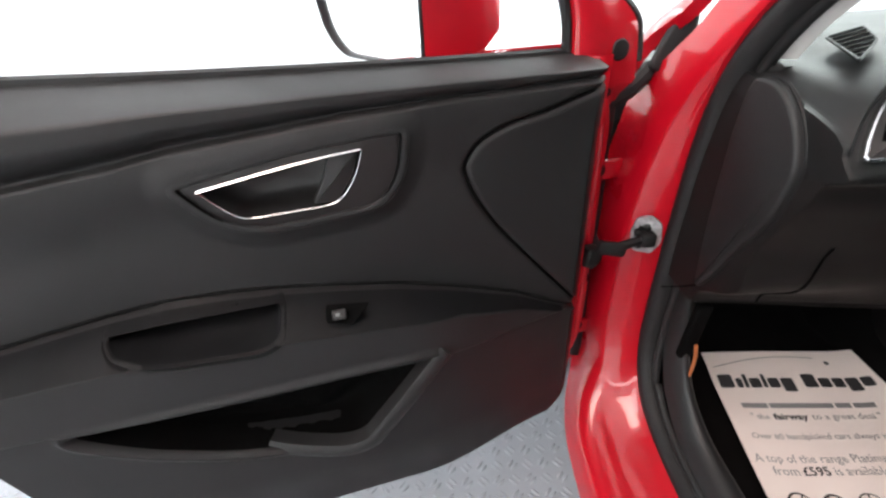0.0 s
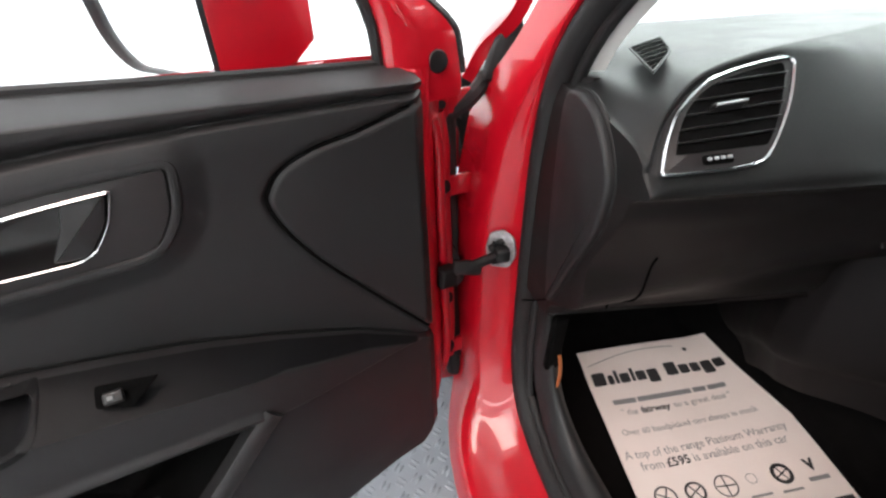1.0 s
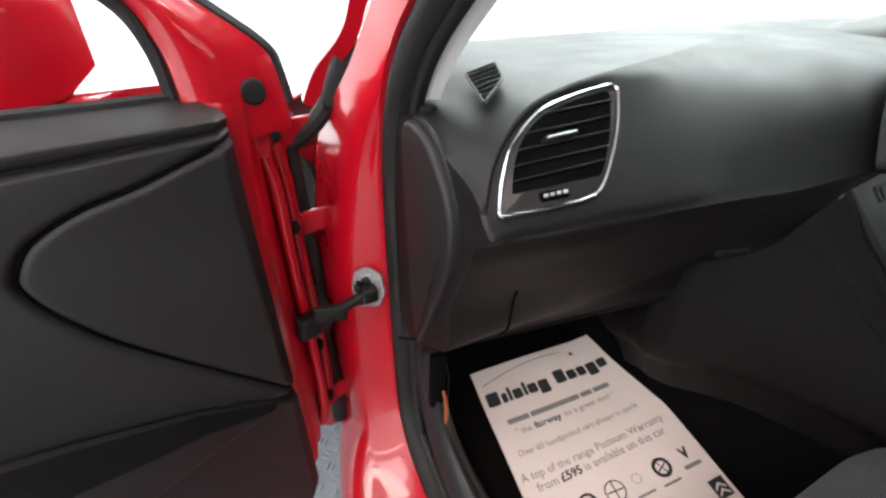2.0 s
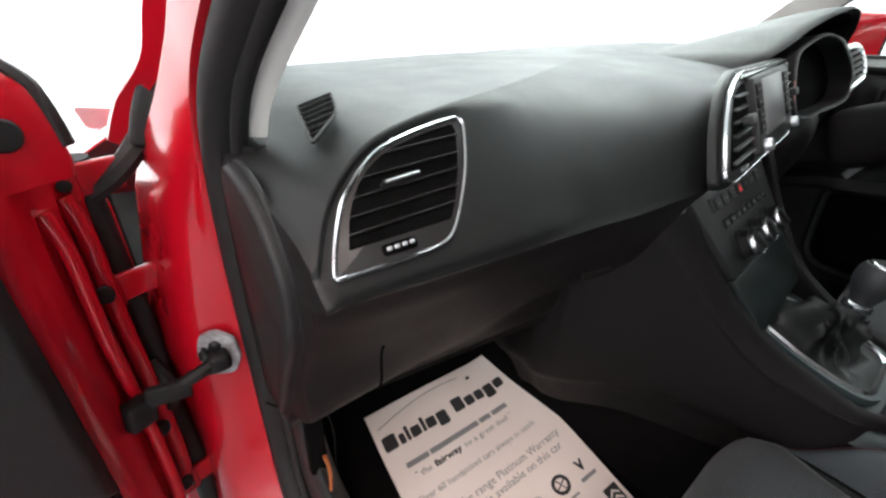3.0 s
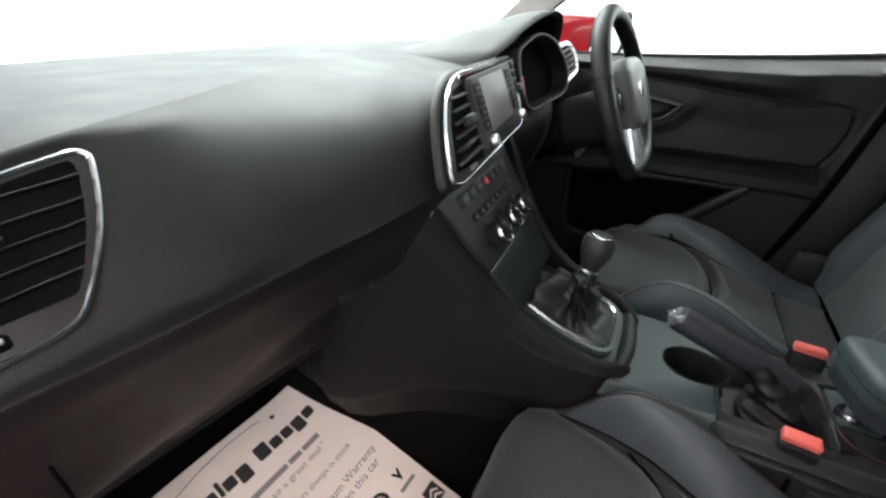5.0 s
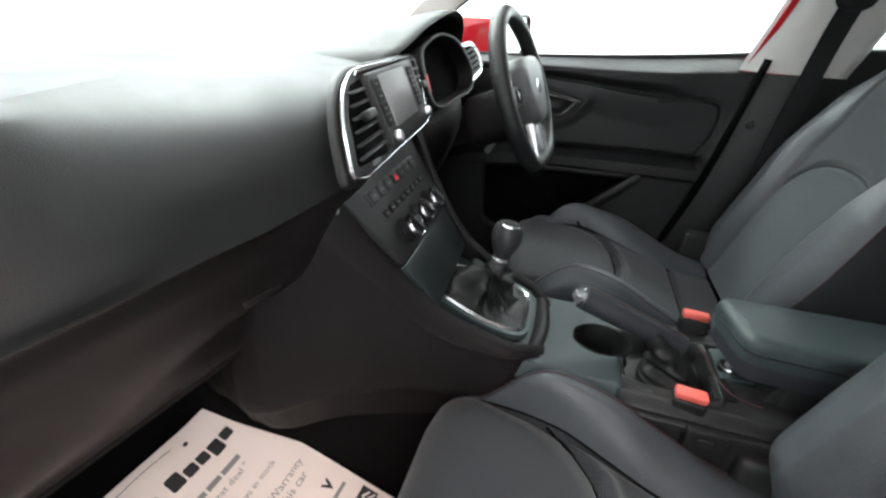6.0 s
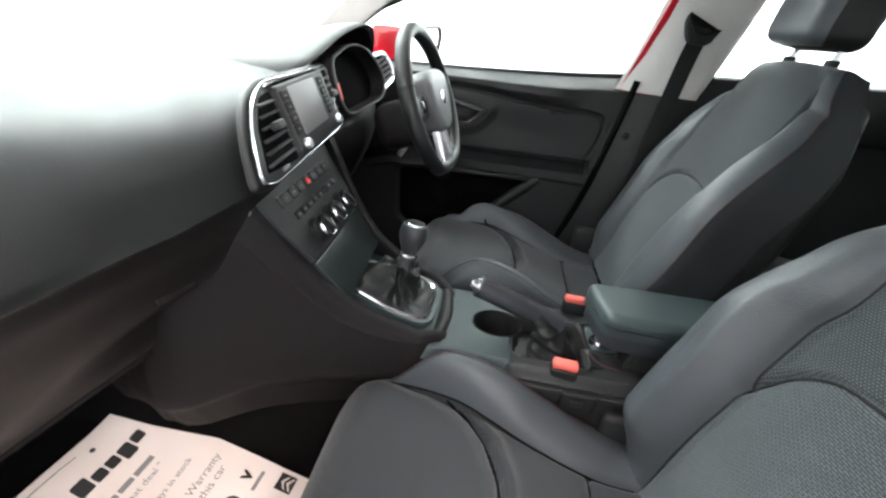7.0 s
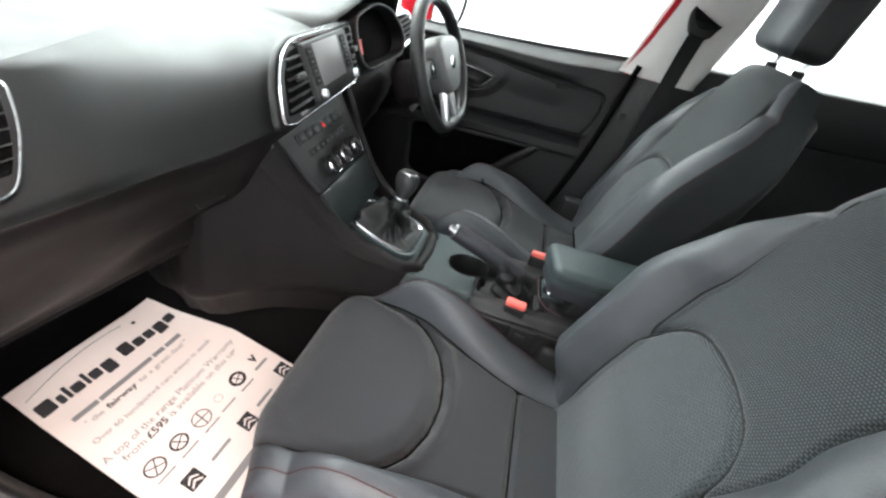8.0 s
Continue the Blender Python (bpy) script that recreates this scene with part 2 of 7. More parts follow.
def ribbon(path, section, normal=(0, 0, 1), closed=False):
    """Sweeps a section of (side, up) offsets along a path; up is the normal given, or one a point."""
    P = np.array(path, float)
    n = len(P)
    rows = []
    for i in range(n):
        a, b = (P[i - 1], P[(i + 1) % n]) if closed else (P[max(i - 1, 0)], P[min(i + 1, n - 1)])
        t = b - a
        t /= np.linalg.norm(t) + 1e-12
        nn = np.array(normal[i] if np.ndim(normal) == 2 else normal, float)
        s = np.cross(nn, t)
        s /= np.linalg.norm(s) + 1e-12
        up = np.cross(t, s)
        rows.append([P[i] + s * q[0] + up * q[1] for q in section] + [P[i] + s * section[0][0] + up * section[0][1]])
    bm = grid(rows, closed)
    if not closed:
        for r in (rows[0], rows[-1]):
            try:
                bm.faces.new([bm.verts.new(tuple(p)) for p in r[:-1]])
            except ValueError:
                pass
    bmesh.ops.remove_doubles(bm, verts=bm.verts, dist=1e-6)
    return outward(bm)


def disc(r, n=10, ry=None):
    return [(r * math.cos(2 * math.pi * i / n), (ry or r) * math.sin(2 * math.pi * i / n)) for i in range(n)]


def tube(path, r, closed=False, n=8, up=(0.123, 0.456, 0.88)):
    return ribbon(path, disc(r, n), up, closed)


def lathe(profile, n=28):
    """Turns (radius, z) points about the z axis."""
    rows = [[(r * math.cos(a), r * math.sin(a), z) for r, z in profile] for a in (2 * math.pi * i / n for i in range(n))]
    bm = grid(rows, True)
    bmesh.ops.remove_doubles(bm, verts=bm.verts, dist=1e-6)
    return outward(bm)


def smooth(a, b, x):
    t = np.clip((x - a) / (b - a), 0, 1)
    return t * t * (3 - 2 * t)


def gap(X, Y, line):
    """Distance from points to a polyline, in a plane."""
    best = np.full(np.shape(X), 9.0)
    for (ax, ay), (bx, by) in zip(line[:-1], line[1:]):
        dx, dy = bx - ax, by - ay
        t = np.clip(((X - ax) * dx + (Y - ay) * dy) / (dx * dx + dy * dy + 1e-12), 0, 1)
        best = np.minimum(best, np.hypot(X - ax - t * dx, Y - ay - t * dy))
    return best


def inside(X, Y, loop):
    hit = np.zeros(np.shape(X), bool)
    n = len(loop)
    for i in range(n):
        (ax, ay), (bx, by) = loop[i], loop[(i + 1) % n]
        cross = ((ay > Y) != (by > Y)) & (X < (bx - ax) * (Y - ay) / (by - ay + 1e-12) + ax)
        hit ^= cross
    return hit


def depth_in(X, Y, loop):
    """Signed distance to a closed loop, positive inside."""
    d = gap(X, Y, [*loop, loop[0]])
    return np.where(inside(X, Y, loop), d, -d)


def frame_matrix(o, a, b, c):
    return Matrix(((a[0], b[0], c[0], o[0]), (a[1], b[1], c[1], o[1]), (a[2], b[2], c[2], o[2]), (0, 0, 0, 1)))


# ---- the studio ----
def sheet(x0, x1, y0, y1, z0, z1):
    return rbox(x1 - x0, y1 - y0, z1 - z0, 0, m=pose((x0 + x1) / 2, (y0 + y1) / 2, (z0 + z1) / 2))


tagged(part("studio_floor", sheet(-7, 7, -7, 8, -0.1, -0.004), M_WALL), "plain white studio floor", "floor", kind="structure")
floor = tagged(part("floor", sheet(-3.0, 2.0, -3.2, 2.9, -0.003, 0), M_FLOOR), "grey platform of raised tread plate under the car", "floor", kind="structure")
for name, box in (("wall_west", (-7.2, -7, -7, 8, 0, 3.6)), ("wall_east", (7, 7.2, -7, 8, 0, 3.6)), ("wall_south", (-7.2, 7.2, -7.2, -7, 0, 3.6)), ("wall_north", (-7.2, 7.2, 8, 8.2, 0, 3.6))):
    tagged(part(name, sheet(*box), M_WALL), "brightly lit plain white studio wall", "wall", kind="structure")
# The ceiling is out of view, added to close the room.
tagged(part("ceiling", sheet(-7.2, 7.2, -7.2, 8.2, 3.6, 3.7), M_WALL), "plain white studio ceiling with light panels", "ceiling", kind="structure")

# raised lozenges of the tread plate, in pairs that turn from row to row
bm = bmesh.new()
for i in range(46):
    for j in range(44):
        for k in (-1, 1):
            cx, cy = -2.35 + i * 0.038, -0.25 + j * 0.038
            a = (0.78 if (i + j) % 2 else -0.78)
            ox, oy = -math.sin(a) * 0.0065 * k, math.cos(a) * 0.0065 * k
            ring = []
            for r, h in ((1.0, 0.0), (0.62, 0.0026)):
                ring.append([bm.verts.new((cx + ox + r * (0.015 * u * math.cos(a) - 0.0042 * v * math.sin(a)), cy + oy + r * (0.015 * u * math.sin(a) + 0.0042 * v * math.cos(a)), h)) for u, v in ((-1, 0), (-0.4, -1), (0.4, -1), (1, 0), (0.4, 1), (-0.4, 1))])
            bm.faces.new(ring[1])
            for q in range(6):
                bm.faces.new((ring[0][q], ring[0][(q + 1) % 6], ring[1][(q + 1) % 6], ring[1][q]))
tagged(part("tread_pattern", bm, M_FLOOR, floor, "raised lozenges of the tread plate"), kind="stuff")

# ---- the car's shell ----
body = thing("car", "red car with a black interior and one door wide open", "car")
# the front door opening, from the roof rail down the windscreen pillar to the sill: x, y, z
OPEN = curve([(-0.575, -0.62, 1.385), (-0.59, -0.40, 1.375), (-0.61, -0.20, 1.30), (-0.632, -0.03, 1.19), (-0.652, 0.10, 1.105), (-0.668, 0.20, 1.03), (-0.675, 0.275, 0.965), (-0.675, 0.325, 0.89), (-0.675, 0.348, 0.80), (-0.675, 0.358, 0.70), (-0.675, 0.364, 0.58), (-0.675, 0.368, 0.46), (-0.677, 0.362, 0.38), (-0.68, 0.335, 0.315), (-0.68, 0.29, 0.27), (-0.68, 0.22, 0.247), (-0.68, 0.10, 0.238), (-0.68, -0.25, 0.236), (-0.68, -0.62, 0.236)], 6)


def jamb(section, side=1):
    """Sweeps (outward, x) steps along the door opening."""
    rows = []
    for i, p in enumerate(OPEN):
        t = OPEN[min(i + 1, len(OPEN) - 1)] - OPEN[max(i - 1, 0)]
        n = np.array((0.0, -t[2], t[1]))
        n /= np.linalg.norm(n)
        if n[1] < 0 and p[2] < 1.0 and p[2] > 0.3:
            n = -n
        low = smooth(0.34, 0.25, p[2]) if p[1] < 0.36 else 0.0
        row = []
        for o, dx, ol, dl in section:
            oo, dd = o + (ol - o) * low, (dx + (dl - dx) * low) * (float(np.interp(p[2], (0.6, 0.7, 0.8, 0.88, 0.95, 1.0), (1, 0.86, 0.67, 0.43, 0.18, 0.12))) if dx > 0.03 and p[1] > -0.1 and low == 0 else 1.0)
            oo *= 1 - 0.45 * smooth(0.80, 0.92, p[2])
            q = p + n * oo
            row.append((side * (p[0] - dd), q[1], q[2]))
        rows.append(row)
    return rows


# outward step and sideways step on the pillar, then the same on the sill
JAMB = [(-0.004, -0.02, -0.004, -0.02), (0.012, 0.008, 0.006, 0.01), (0.016, 0.024, 0.018, 0.03), (0.022, 0.05, 0.028, 0.06), (0.03, 0.07, 0.033, 0.085), (0.042, 0.084, 0.035, 0.11), (0.065, 0.094, 0.042, 0.135), (0.10, 0.10, 0.06, 0.15), (0.15, 0.105, 0.11, 0.16)]
for side in (1, -1):
    P = jamb(JAMB if side == 1 else JAMB[:5], side)
    P = [[P[i][0]] + [p for p in curve(P[i], 3)[1:]] for i in range(len(P))]
    part("door_frame", outward(grid(P), (-side, -0.4, 0.2)), M_RED, body, "glossy red painted pillar and sill", angle=60)
    S = [(side * p[0], p[1], p[2]) for p in OPEN]
    part("door_seal", ribbon(S, [(a * 1.0, b) for a, b in ((-0.018, -0.016), (-0.021, 0.0), (-0.016, 0.014), (0.0, 0.021), (0.014, 0.016), (0.02, 0.002), (0.018, -0.016))], (-side, 0, 0)), M_RUBBER, body, "thick black rubber door seal", angle=60)
    L = [(side * (p[0] + 0.006), p[1] - 0.03 * (1 if p[2] > 0.4 else p[2] / 0.4), p[2] + (0.022 if p[2] < 0.3 else 0.0)) for p in OPEN]
    part("seal_lip", tube(L, 0.008), M_RUBBER, body, angle=60)

# hinge pillar behind the gap, with the black sleeve, brackets and check strap
part("hinge_pillar", rbox(0.05, 0.05, 0.60, 0.012, m=pose(-0.80, 0.505, 0.52)), M_RED, body)
part("hinge_pillar", rbox(0.12, 0.02, 0.64, 0.006, m=pose(-0.83, 0.56, 0.50)), M_BLACK, body)
part("cable_sleeve", tube(curve([(-0.795, 0.462, 0.88), (-0.793, 0.468, 0.74), (-0.79, 0.47, 0.62), (-0.795, 0.466, 0.5), (-0.79, 0.468, 0.36), (-0.79, 0.46, 0.27)], 6), 0.017, n=10), M_RUBBER, body, "black ribbed cable sleeve")
for z in (0.86, 0.722, 0.36):
    part("hinge_bracket", merge(rbox(0.062, 0.010, 0.036, 0.003, m=pose(-0.785, 0.448, z, 0, 0, 12)), rbox(0.012, 0.04, 0.044, 0.003, m=pose(-0.818, 0.455, z)), rbox(0.020, 0.014, 0.044, 0.004, m=pose(-0.806, 0.441, z, 0, 0, 12))), M_RED, body, "red painted hinge bracket")
    part("hinge_bolt", lathe([(0, 0.0), (0.006, 0.0), (0.007, -0.004), (0.0, -0.005)], 10), M_BLACK, body, m=pose(-0.808, 0.4335, z, -90))
# check strap: greased plate on the pillar and the arm to the door
pl = rounded([(-0.02, -0.036), (0.014, -0.036), (0.026, -0.01), (0.022, 0.024), (0.002, 0.038), (-0.02, 0.03), (-0.028, 0.0)], 0.008)
PM = frame_matrix((-0.722, 0.378, 0.625), Vector((0.86, -0.5, 0)).normalized(), (0, 0, 1), Vector((-0.5, -0.86, 0)).normalized())
part("strap_plate", prism(pl, 0.006, 0.003), M_GREASE, body, "grey greased check-strap plate", m=PM)
part("check_strap", merge(tube(curve([(-0.715, 0.40, 0.626), (-0.728, 0.368, 0.624), (-0.765, 0.358, 0.617), (-0.81, 0.362, 0.605), (-0.85, 0.378, 0.592)], 5), 0.0085, n=8), rbox(0.034, 0.026, 0.036, 0.006, m=pose(-0.825, 0.362, 0.597, 0, 8, 25)), rbox(0.05, 0.012, 0.026, 0.004, m=pose(-0.79, 0.358, 0.611, 0, 10, -4)), rbox(0.022, 0.022, 0.030, 0.006, m=pose(-0.858, 0.380, 0.585, 5, 0, 20)), rbox(0.026, 0.03, 0.026, 0.006, m=pose(-0.728, 0.366, 0.623))), M_BLACK, body, "black greasy door check strap")
# smears of grease round the strap's root
gb = bmesh.new()
rnd = random.Random(4)
for i in range(16):
    r = rnd.uniform(0.003, 0.008)
    c = Vector((-0.728 + rnd.uniform(-0.016, 0.016), 0.372 + rnd.uniform(-0.006, 0.004), 0.625 + rnd.uniform(-0.024, 0.022)))
    g = bmesh.ops.create_icosphere(gb, subdivisions=2, radius=r)
    for v in g["verts"]:
        v.co = v.co * (1 + 0.4 * noise.noise(v.co * 300 + c * 90)) + c
part("grease", gb, M_BLACK, body, "smears of black grease", angle=80)
part("cable_loop", tube(curve([(-0.80, 0.45, 0.60), (-0.785, 0.43, 0.555), (-0.80, 0.435, 0.53), (-0.815, 0.45, 0.56)], 6), 0.012), M_RUBBER, body)

# front wing, scuttle and pillar foot outside the windscreen
for side in (1, -1):
    part("front_wing", thick(outward(grid([[(side * (-0.80 - 0.075 * math.sin(a)), 0.56 + 0.21 * k, 0.76 - 0.06 * (1 - math.cos(a)) - 0.035 * k * k + 0.0 * a) for a in np.linspace(0, 1.5, 10)] for k in np.linspace(0, 4, 10)]), (-side, 0, 1)), 0.004), M_RED, body)
part("bonnet", thick(outward(grid([[(x, 0.95 + 0.18 * k, 0.885 - 0.02 * k * k - 0.13 * (x / 0.8) ** 4) for x in np.linspace(-0.80, 0.80, 24)] for k in np.linspace(0, 4.5, 10)]), (0, 0, 1)), 0.004), M_RED, body)
part("scuttle_panel", thick(outward(grid([[(x, 0.60 + 0.14 * k + 0.12 * (1 - (x / 0.75) ** 2), 0.868 - 0.008 * k) for x in np.linspace(-0.66, 0.66, 24)] for k in np.linspace(0, 1.6, 5)]), (0, 0, 1)), 0.01), M_HARD, body)
for side in (1, -1):
    plate = rounded([(-0.700, 0.975), (-0.686, 0.972), (-0.683, 0.950), (-0.698, 0.910), (-0.724, 0.882), (-0.748, 0.888), (-0.735, 0.925), (-0.718, 0.960)], 0.010)
    FM = Matrix.Diagonal((side, 1, 1, 1)) @ frame_matrix((0.006, 0.450, 0), (1, 0, 0), (0, 0, 1), (0, -1, 0))
    if side == 1:
        part("pillar_finisher", outward(prism([tuple(p) for p in plate], 0.012, 0.006, 3)), M_RUBBER, body, "black plastic pillar finisher", m=FM)
        foot = curve([(-0.728, 0.462, 0.89), (-0.745, 0.455, 0.872), (-0.765, 0.452, 0.855), (-0.79, 0.455, 0.84)], 5)
        foot[:, 0] *= side
        part("pillar_foot_seal", tube(foot, 0.013), M_RUBBER, body, "black rubber at the pillar foot")
    # outer skin of the pillar and roof rail
    A = curve([(-0.744, 0.520, 0.890), (-0.724, 0.492, 0.940), (-0.696, 0.432, 0.99), (-0.685, 0.375, 1.05), (-0.655, 0.20, 1.18), (-0.63, -0.05, 1.325), (-0.62, -0.60, 1.41), (-0.61, -1.3, 1.40), (-0.62, -1.75, 1.33)], 5)
    A[:, 0] *= side
    A = A if side == 1 else A[24:]
    part("pillar_skin", ribbon(A, [(-0.025, -0.02), (-0.025, 0.0), (-0.01, 0.006), (0.01, 0.006), (0.022, -0.004), (0.02, -0.02)], (-side * 0.8, 0.3, 0.6)), M_RED, body)
# roof with its lining
ROOF = [[(x, y, 1.415 - 0.05 * (x / 0.6) ** 2 - 0.06 * max(0, (y + 0.35) / 0.3) ** 2 - 0.10 * max(0, (-1.2 - y) / 0.9) ** 2) for x in np.linspace(-0.62, 0.62, 20)] for y in np.linspace(-0.12, -2.1, 30)]
part("roof", thick(outward(grid(ROOF), (0, 0, 1)), 0.004), M_RED, body)
part("headlining", thick(outward(grid([[(0.97 * x, y - 0.01, z - 0.03) for x, y, z in r] for r in ROOF]), (0, 0, -1)), 0.004), M_GREYTRIM, body, "light grey fabric headlining")


def ws_y(x):
    return 0.735 - 0.52 * x * x


# windscreen: from the dash to the roof
WS = []
for k in np.linspace(0, 1, 16):
    row = []
    for x in np.linspace(-1, 1, 24):
        xb, xt = 0.70 * x, 0.585 * x
        yb, zb = ws_y(xb) + 0.035, 0.925
        yt, zt = -0.13 - 0.10 * x * x, 1.40 - 0.05 * x * x
        row.append((xb + (xt - xb) * k, yb + (yt - yb) * k, zb + (zt - zb) * k + 0.035 * math.sin(math.pi * k)))
    WS.append(row)
glass = part("windscreen", outward(grid(WS), (0, -1, -1)), M_WINDOW, body, "clear windscreen glass")
glass.visible_shadow = False
part("windscreen_band", ribbon(WS[0], [(-0.002, -0.001), (0.002, -0.001), (0.002, 0.001), (-0.002, 0.001)], (0, 0.5, 0.85)), M_BLACK, body)

# pillar trims: light grey above, black below
for side in (1, -1):
    T0 = curve([(-0.672, 0.293, 0.915), (-0.672, 0.262, 0.957), (-0.662, 0.19, 1.015), (-0.65, 0.085, 1.10), (-0.628, -0.06, 1.20), (-0.60, -0.23, 1.30), (-0.575, -0.42, 1.365)], 5)
    T1 = curve([(-0.648, 0.268, 0.922), (-0.646, 0.235, 0.965), (-0.634, 0.165, 1.03), (-0.618, 0.065, 1.11), (-0.592, -0.08, 1.21), (-0.56, -0.25, 1.31), (-0.54, -0.43, 1.37)], 5)
    T2 = curve([(-0.655, 0.36, 0.925), (-0.645, 0.33, 0.975), (-0.632, 0.26, 1.035), (-0.612, 0.16, 1.12), (-0.585, 0.01, 1.22), (-0.555, -0.16, 1.32), (-0.535, -0.36, 1.378)], 5)
    rows = []
    for a, b, c in zip(T0, T1, T2):
        rows.append([(side * q[0], q[1], q[2]) for q in curve([a + (-0.004, 0.03, 0.0), a, (a + b) / 2 + (0.0, -0.006, 0.002), b, c], 4)])
    part("pillar_trim", outward(grid(rows), (0, -1, 0)), M_GREYTRIM, body, "light grey windscreen pillar trim", angle=60)
    low = [[(side * x, y, z) for x, y in ((-0.676, 0.40), (-0.674, 0.352), (-0.672, 0.318), (-0.662, 0.302), (-0.64, 0.30), (-0.62, 0.34))] for z in np.linspace(0.545, 0.914, 8)]
    low = [[(x, y - 0.04 * smooth(0.75, 0.93, z), z) for x, y, z in r] for r in low]
    part("pillar_lower_trim", outward(grid(low), (-side, -0.5, 0)), M_HARD, body, "black pillar lower trim", angle=50)
    # sill cover: sweeps from the pillar foot to the sill
    K0 = curve([(-0.668, 0.345, 0.54), (-0.668, 0.34, 0.46), (-0.668, 0.325, 0.39), (-0.67, 0.29, 0.33), (-0.672, 0.23, 0.288), (-0.673, 0.14, 0.268), (-0.673, -0.05, 0.262), (-0.673, -0.62, 0.262)], 5)
    K1 = curve([(-0.655, 0.305, 0.54), (-0.652, 0.292, 0.46), (-0.648, 0.27, 0.395), (-0.642, 0.235, 0.345), (-0.635, 0.18, 0.31), (-0.63, 0.10, 0.296), (-0.628, -0.08, 0.29), (-0.628, -0.62, 0.29)], 5)
    rows = []
    for a, b in zip(K0, K1):
        mid = (a + b) / 2
        bulge = np.array((-0.004, -0.012, 0.012))
        rows.append([(side * q[0], q[1], q[2]) for q in curve([a, a * 0.6 + b * 0.4 + bulge, b, b + (0.03, 0.03, -0.05), b + (0.035, 0.04, -0.12)], 4)])
    part("sill_cover", outward(grid(rows), (0, -0.5, 1)), M_HARD, body, "black moulded sill cover", angle=60)
    part("kick_panel", outward(grid([[(side * (-0.645 + 0.02 * k), y, z) for k, z in ((0, 0.56), (0.6, 0.45), (1.0, 0.22))] for y in (0.30, 0.45, 0.62, 0.80)]), (side, 0, 0)), M_CARPET, body)
# bonnet release slot in the kick trim, its shade a solid near-black block, with a wire end
part("trim_seam", tube([(-0.688, 0.355, 0.524), (-0.688, 0.31, 0.556), (-0.686, 0.265, 0.592)], 0.0014, n=6), M_SHADE_BLACK, body, "thin dark seam in the kick trim")
part("release_recess", rbox(0.026, 0.016, 0.13, 0.005, m=pose(-0.652, 0.284, 0.475, 6, 0, 0)), M_SHADE_BLACK, body, "black slot in the kick trim")
part("wire_end", tube(curve([(-0.645, 0.276, 0.45), (-0.642, 0.272, 0.42), (-0.645, 0.268, 0.395), (-0.649, 0.266, 0.38)], 4), 0.0032), M_ORANGE, body, "orange wire end")
part("loose_cable", tube(curve([(-0.60, 0.33, 0.55), (-0.605, 0.36, 0.47), (-0.60, 0.345, 0.40), (-0.61, 0.33, 0.32), (-0.62, 0.28, 0.25)], 5), 0.0013), M_HARD, body, "thin grey loose cable")

# carpet tub, bulkhead and tunnel
carpet = thing("floor_carpet", "black carpet lining both front footwells", "carpet", kind="structure")
rows = []
for y in np.linspace(-2.0, 0.95, 60):
    row = []
    for x in np.linspace(-0.66, 0.66, 67):
        z = 0.218 + 0.18 * smooth(0.17, 0.10, abs(x)) * smooth(0.8, 0.5, y) + 0.45 * smooth(0.52, 0.95, y)
        z += 0.10 * smooth(-0.72, -0.80, y) + 0.05 * smooth(0.6, 0.66, abs(x))
        row.append((x, y, z + 0.003 * noise.noise((9 * x, 9 * y, 0))))
    rows.append(row)
part("carpet", outward(grid(rows), (0, 0, 1)), M_CARPET, carpet)
part("bulkhead", rbox(1.26, 0.03, 0.66, 0, m=pose(0, 0.97, 0.51)), M_BLACK, carpet)

# rear of the cabin: body side under the windows, parcel shelf, tailgate
for side in (1, -1):
    part("rear_side_panel", rbox(0.10, 1.42, 0.84, 0.03, m=pose(side * 0.735, -1.44, 0.56, 1.2, 0, 0)), M_BLACK, body)
    part("rear_side_ledge", rbox(0.09, 1.30, 0.16, 0.015, m=pose(side * 0.715, -1.47, 0.98, -3.5, 0, 0)), M_BLACK, body, "dark ledge under the rear side window")
    # centre pillar: grey above the belt, black below
    cp = [[(side * x, y + dy, z) for x, y, dy in ((0.70, -0.60, s), (0.685, -0.628, s), (0.672, -0.645, s), (0.662, -0.72, s), (0.66, -0.80, s), (0.675, -0.825, s), (0.70, -0.83, s))] for z, s in ((0.955, 0.0), (1.05, -0.026), (1.15, -0.048), (1.25, -0.065), (1.37, -0.085))]
    cp = [[(x - side * 0.09 * ((z - 0.95) / 0.42) ** 1.3, y, z) for x, y, z in r] for r in cp]
    part("centre_pillar_trim", outward(grid(cp), (-side, 0, 0)), M_GREYTRIM, body, "light grey centre pillar trim", angle=60)
    cl = [[(side * x, y + dy, z) for x, y in ((0.71, -0.60), (0.68, -0.64), (0.665, -0.73), (0.665, -0.82), (0.70, -0.85))] for z, dy in ((0.25, 0.140), (0.45, 0.092), (0.7, 0.030), (0.953, -0.028))]
    part("centre_pillar_lower", outward(grid(cl), (-side, 0, 0)), M_HARD, body, angle=60)
    rp = [(side * 0.715, -0.622, 0.955), (side * 0.695, -0.647, 1.05), (side * 0.672, -0.670, 1.15), (side * 0.648, -0.69, 1.25), (side * 0.617, -0.712, 1.38)]
    part("centre_pillar_skin", ribbon(curve(rp, 4), [(-0.012, -0.02), (-0.012, 0.02), (0.012, 0.02), (0.012, -0.02)], (-side, 0, 0)), M_RED, body, "red painted door frame edge")
    pane = part("rear_side_window", outward(grid([[(side * (0.745 - 0.13 * k ** 1.3), y, 0.995 + 0.38 * k + 0.02 * (-0.85 - y)) for y in np.linspace(-0.85, -1.95, 8)] for k in np.linspace(0, 1, 6)]), (-side, 0, 0)), M_WINDOW, body)
    pane.visible_shadow = False
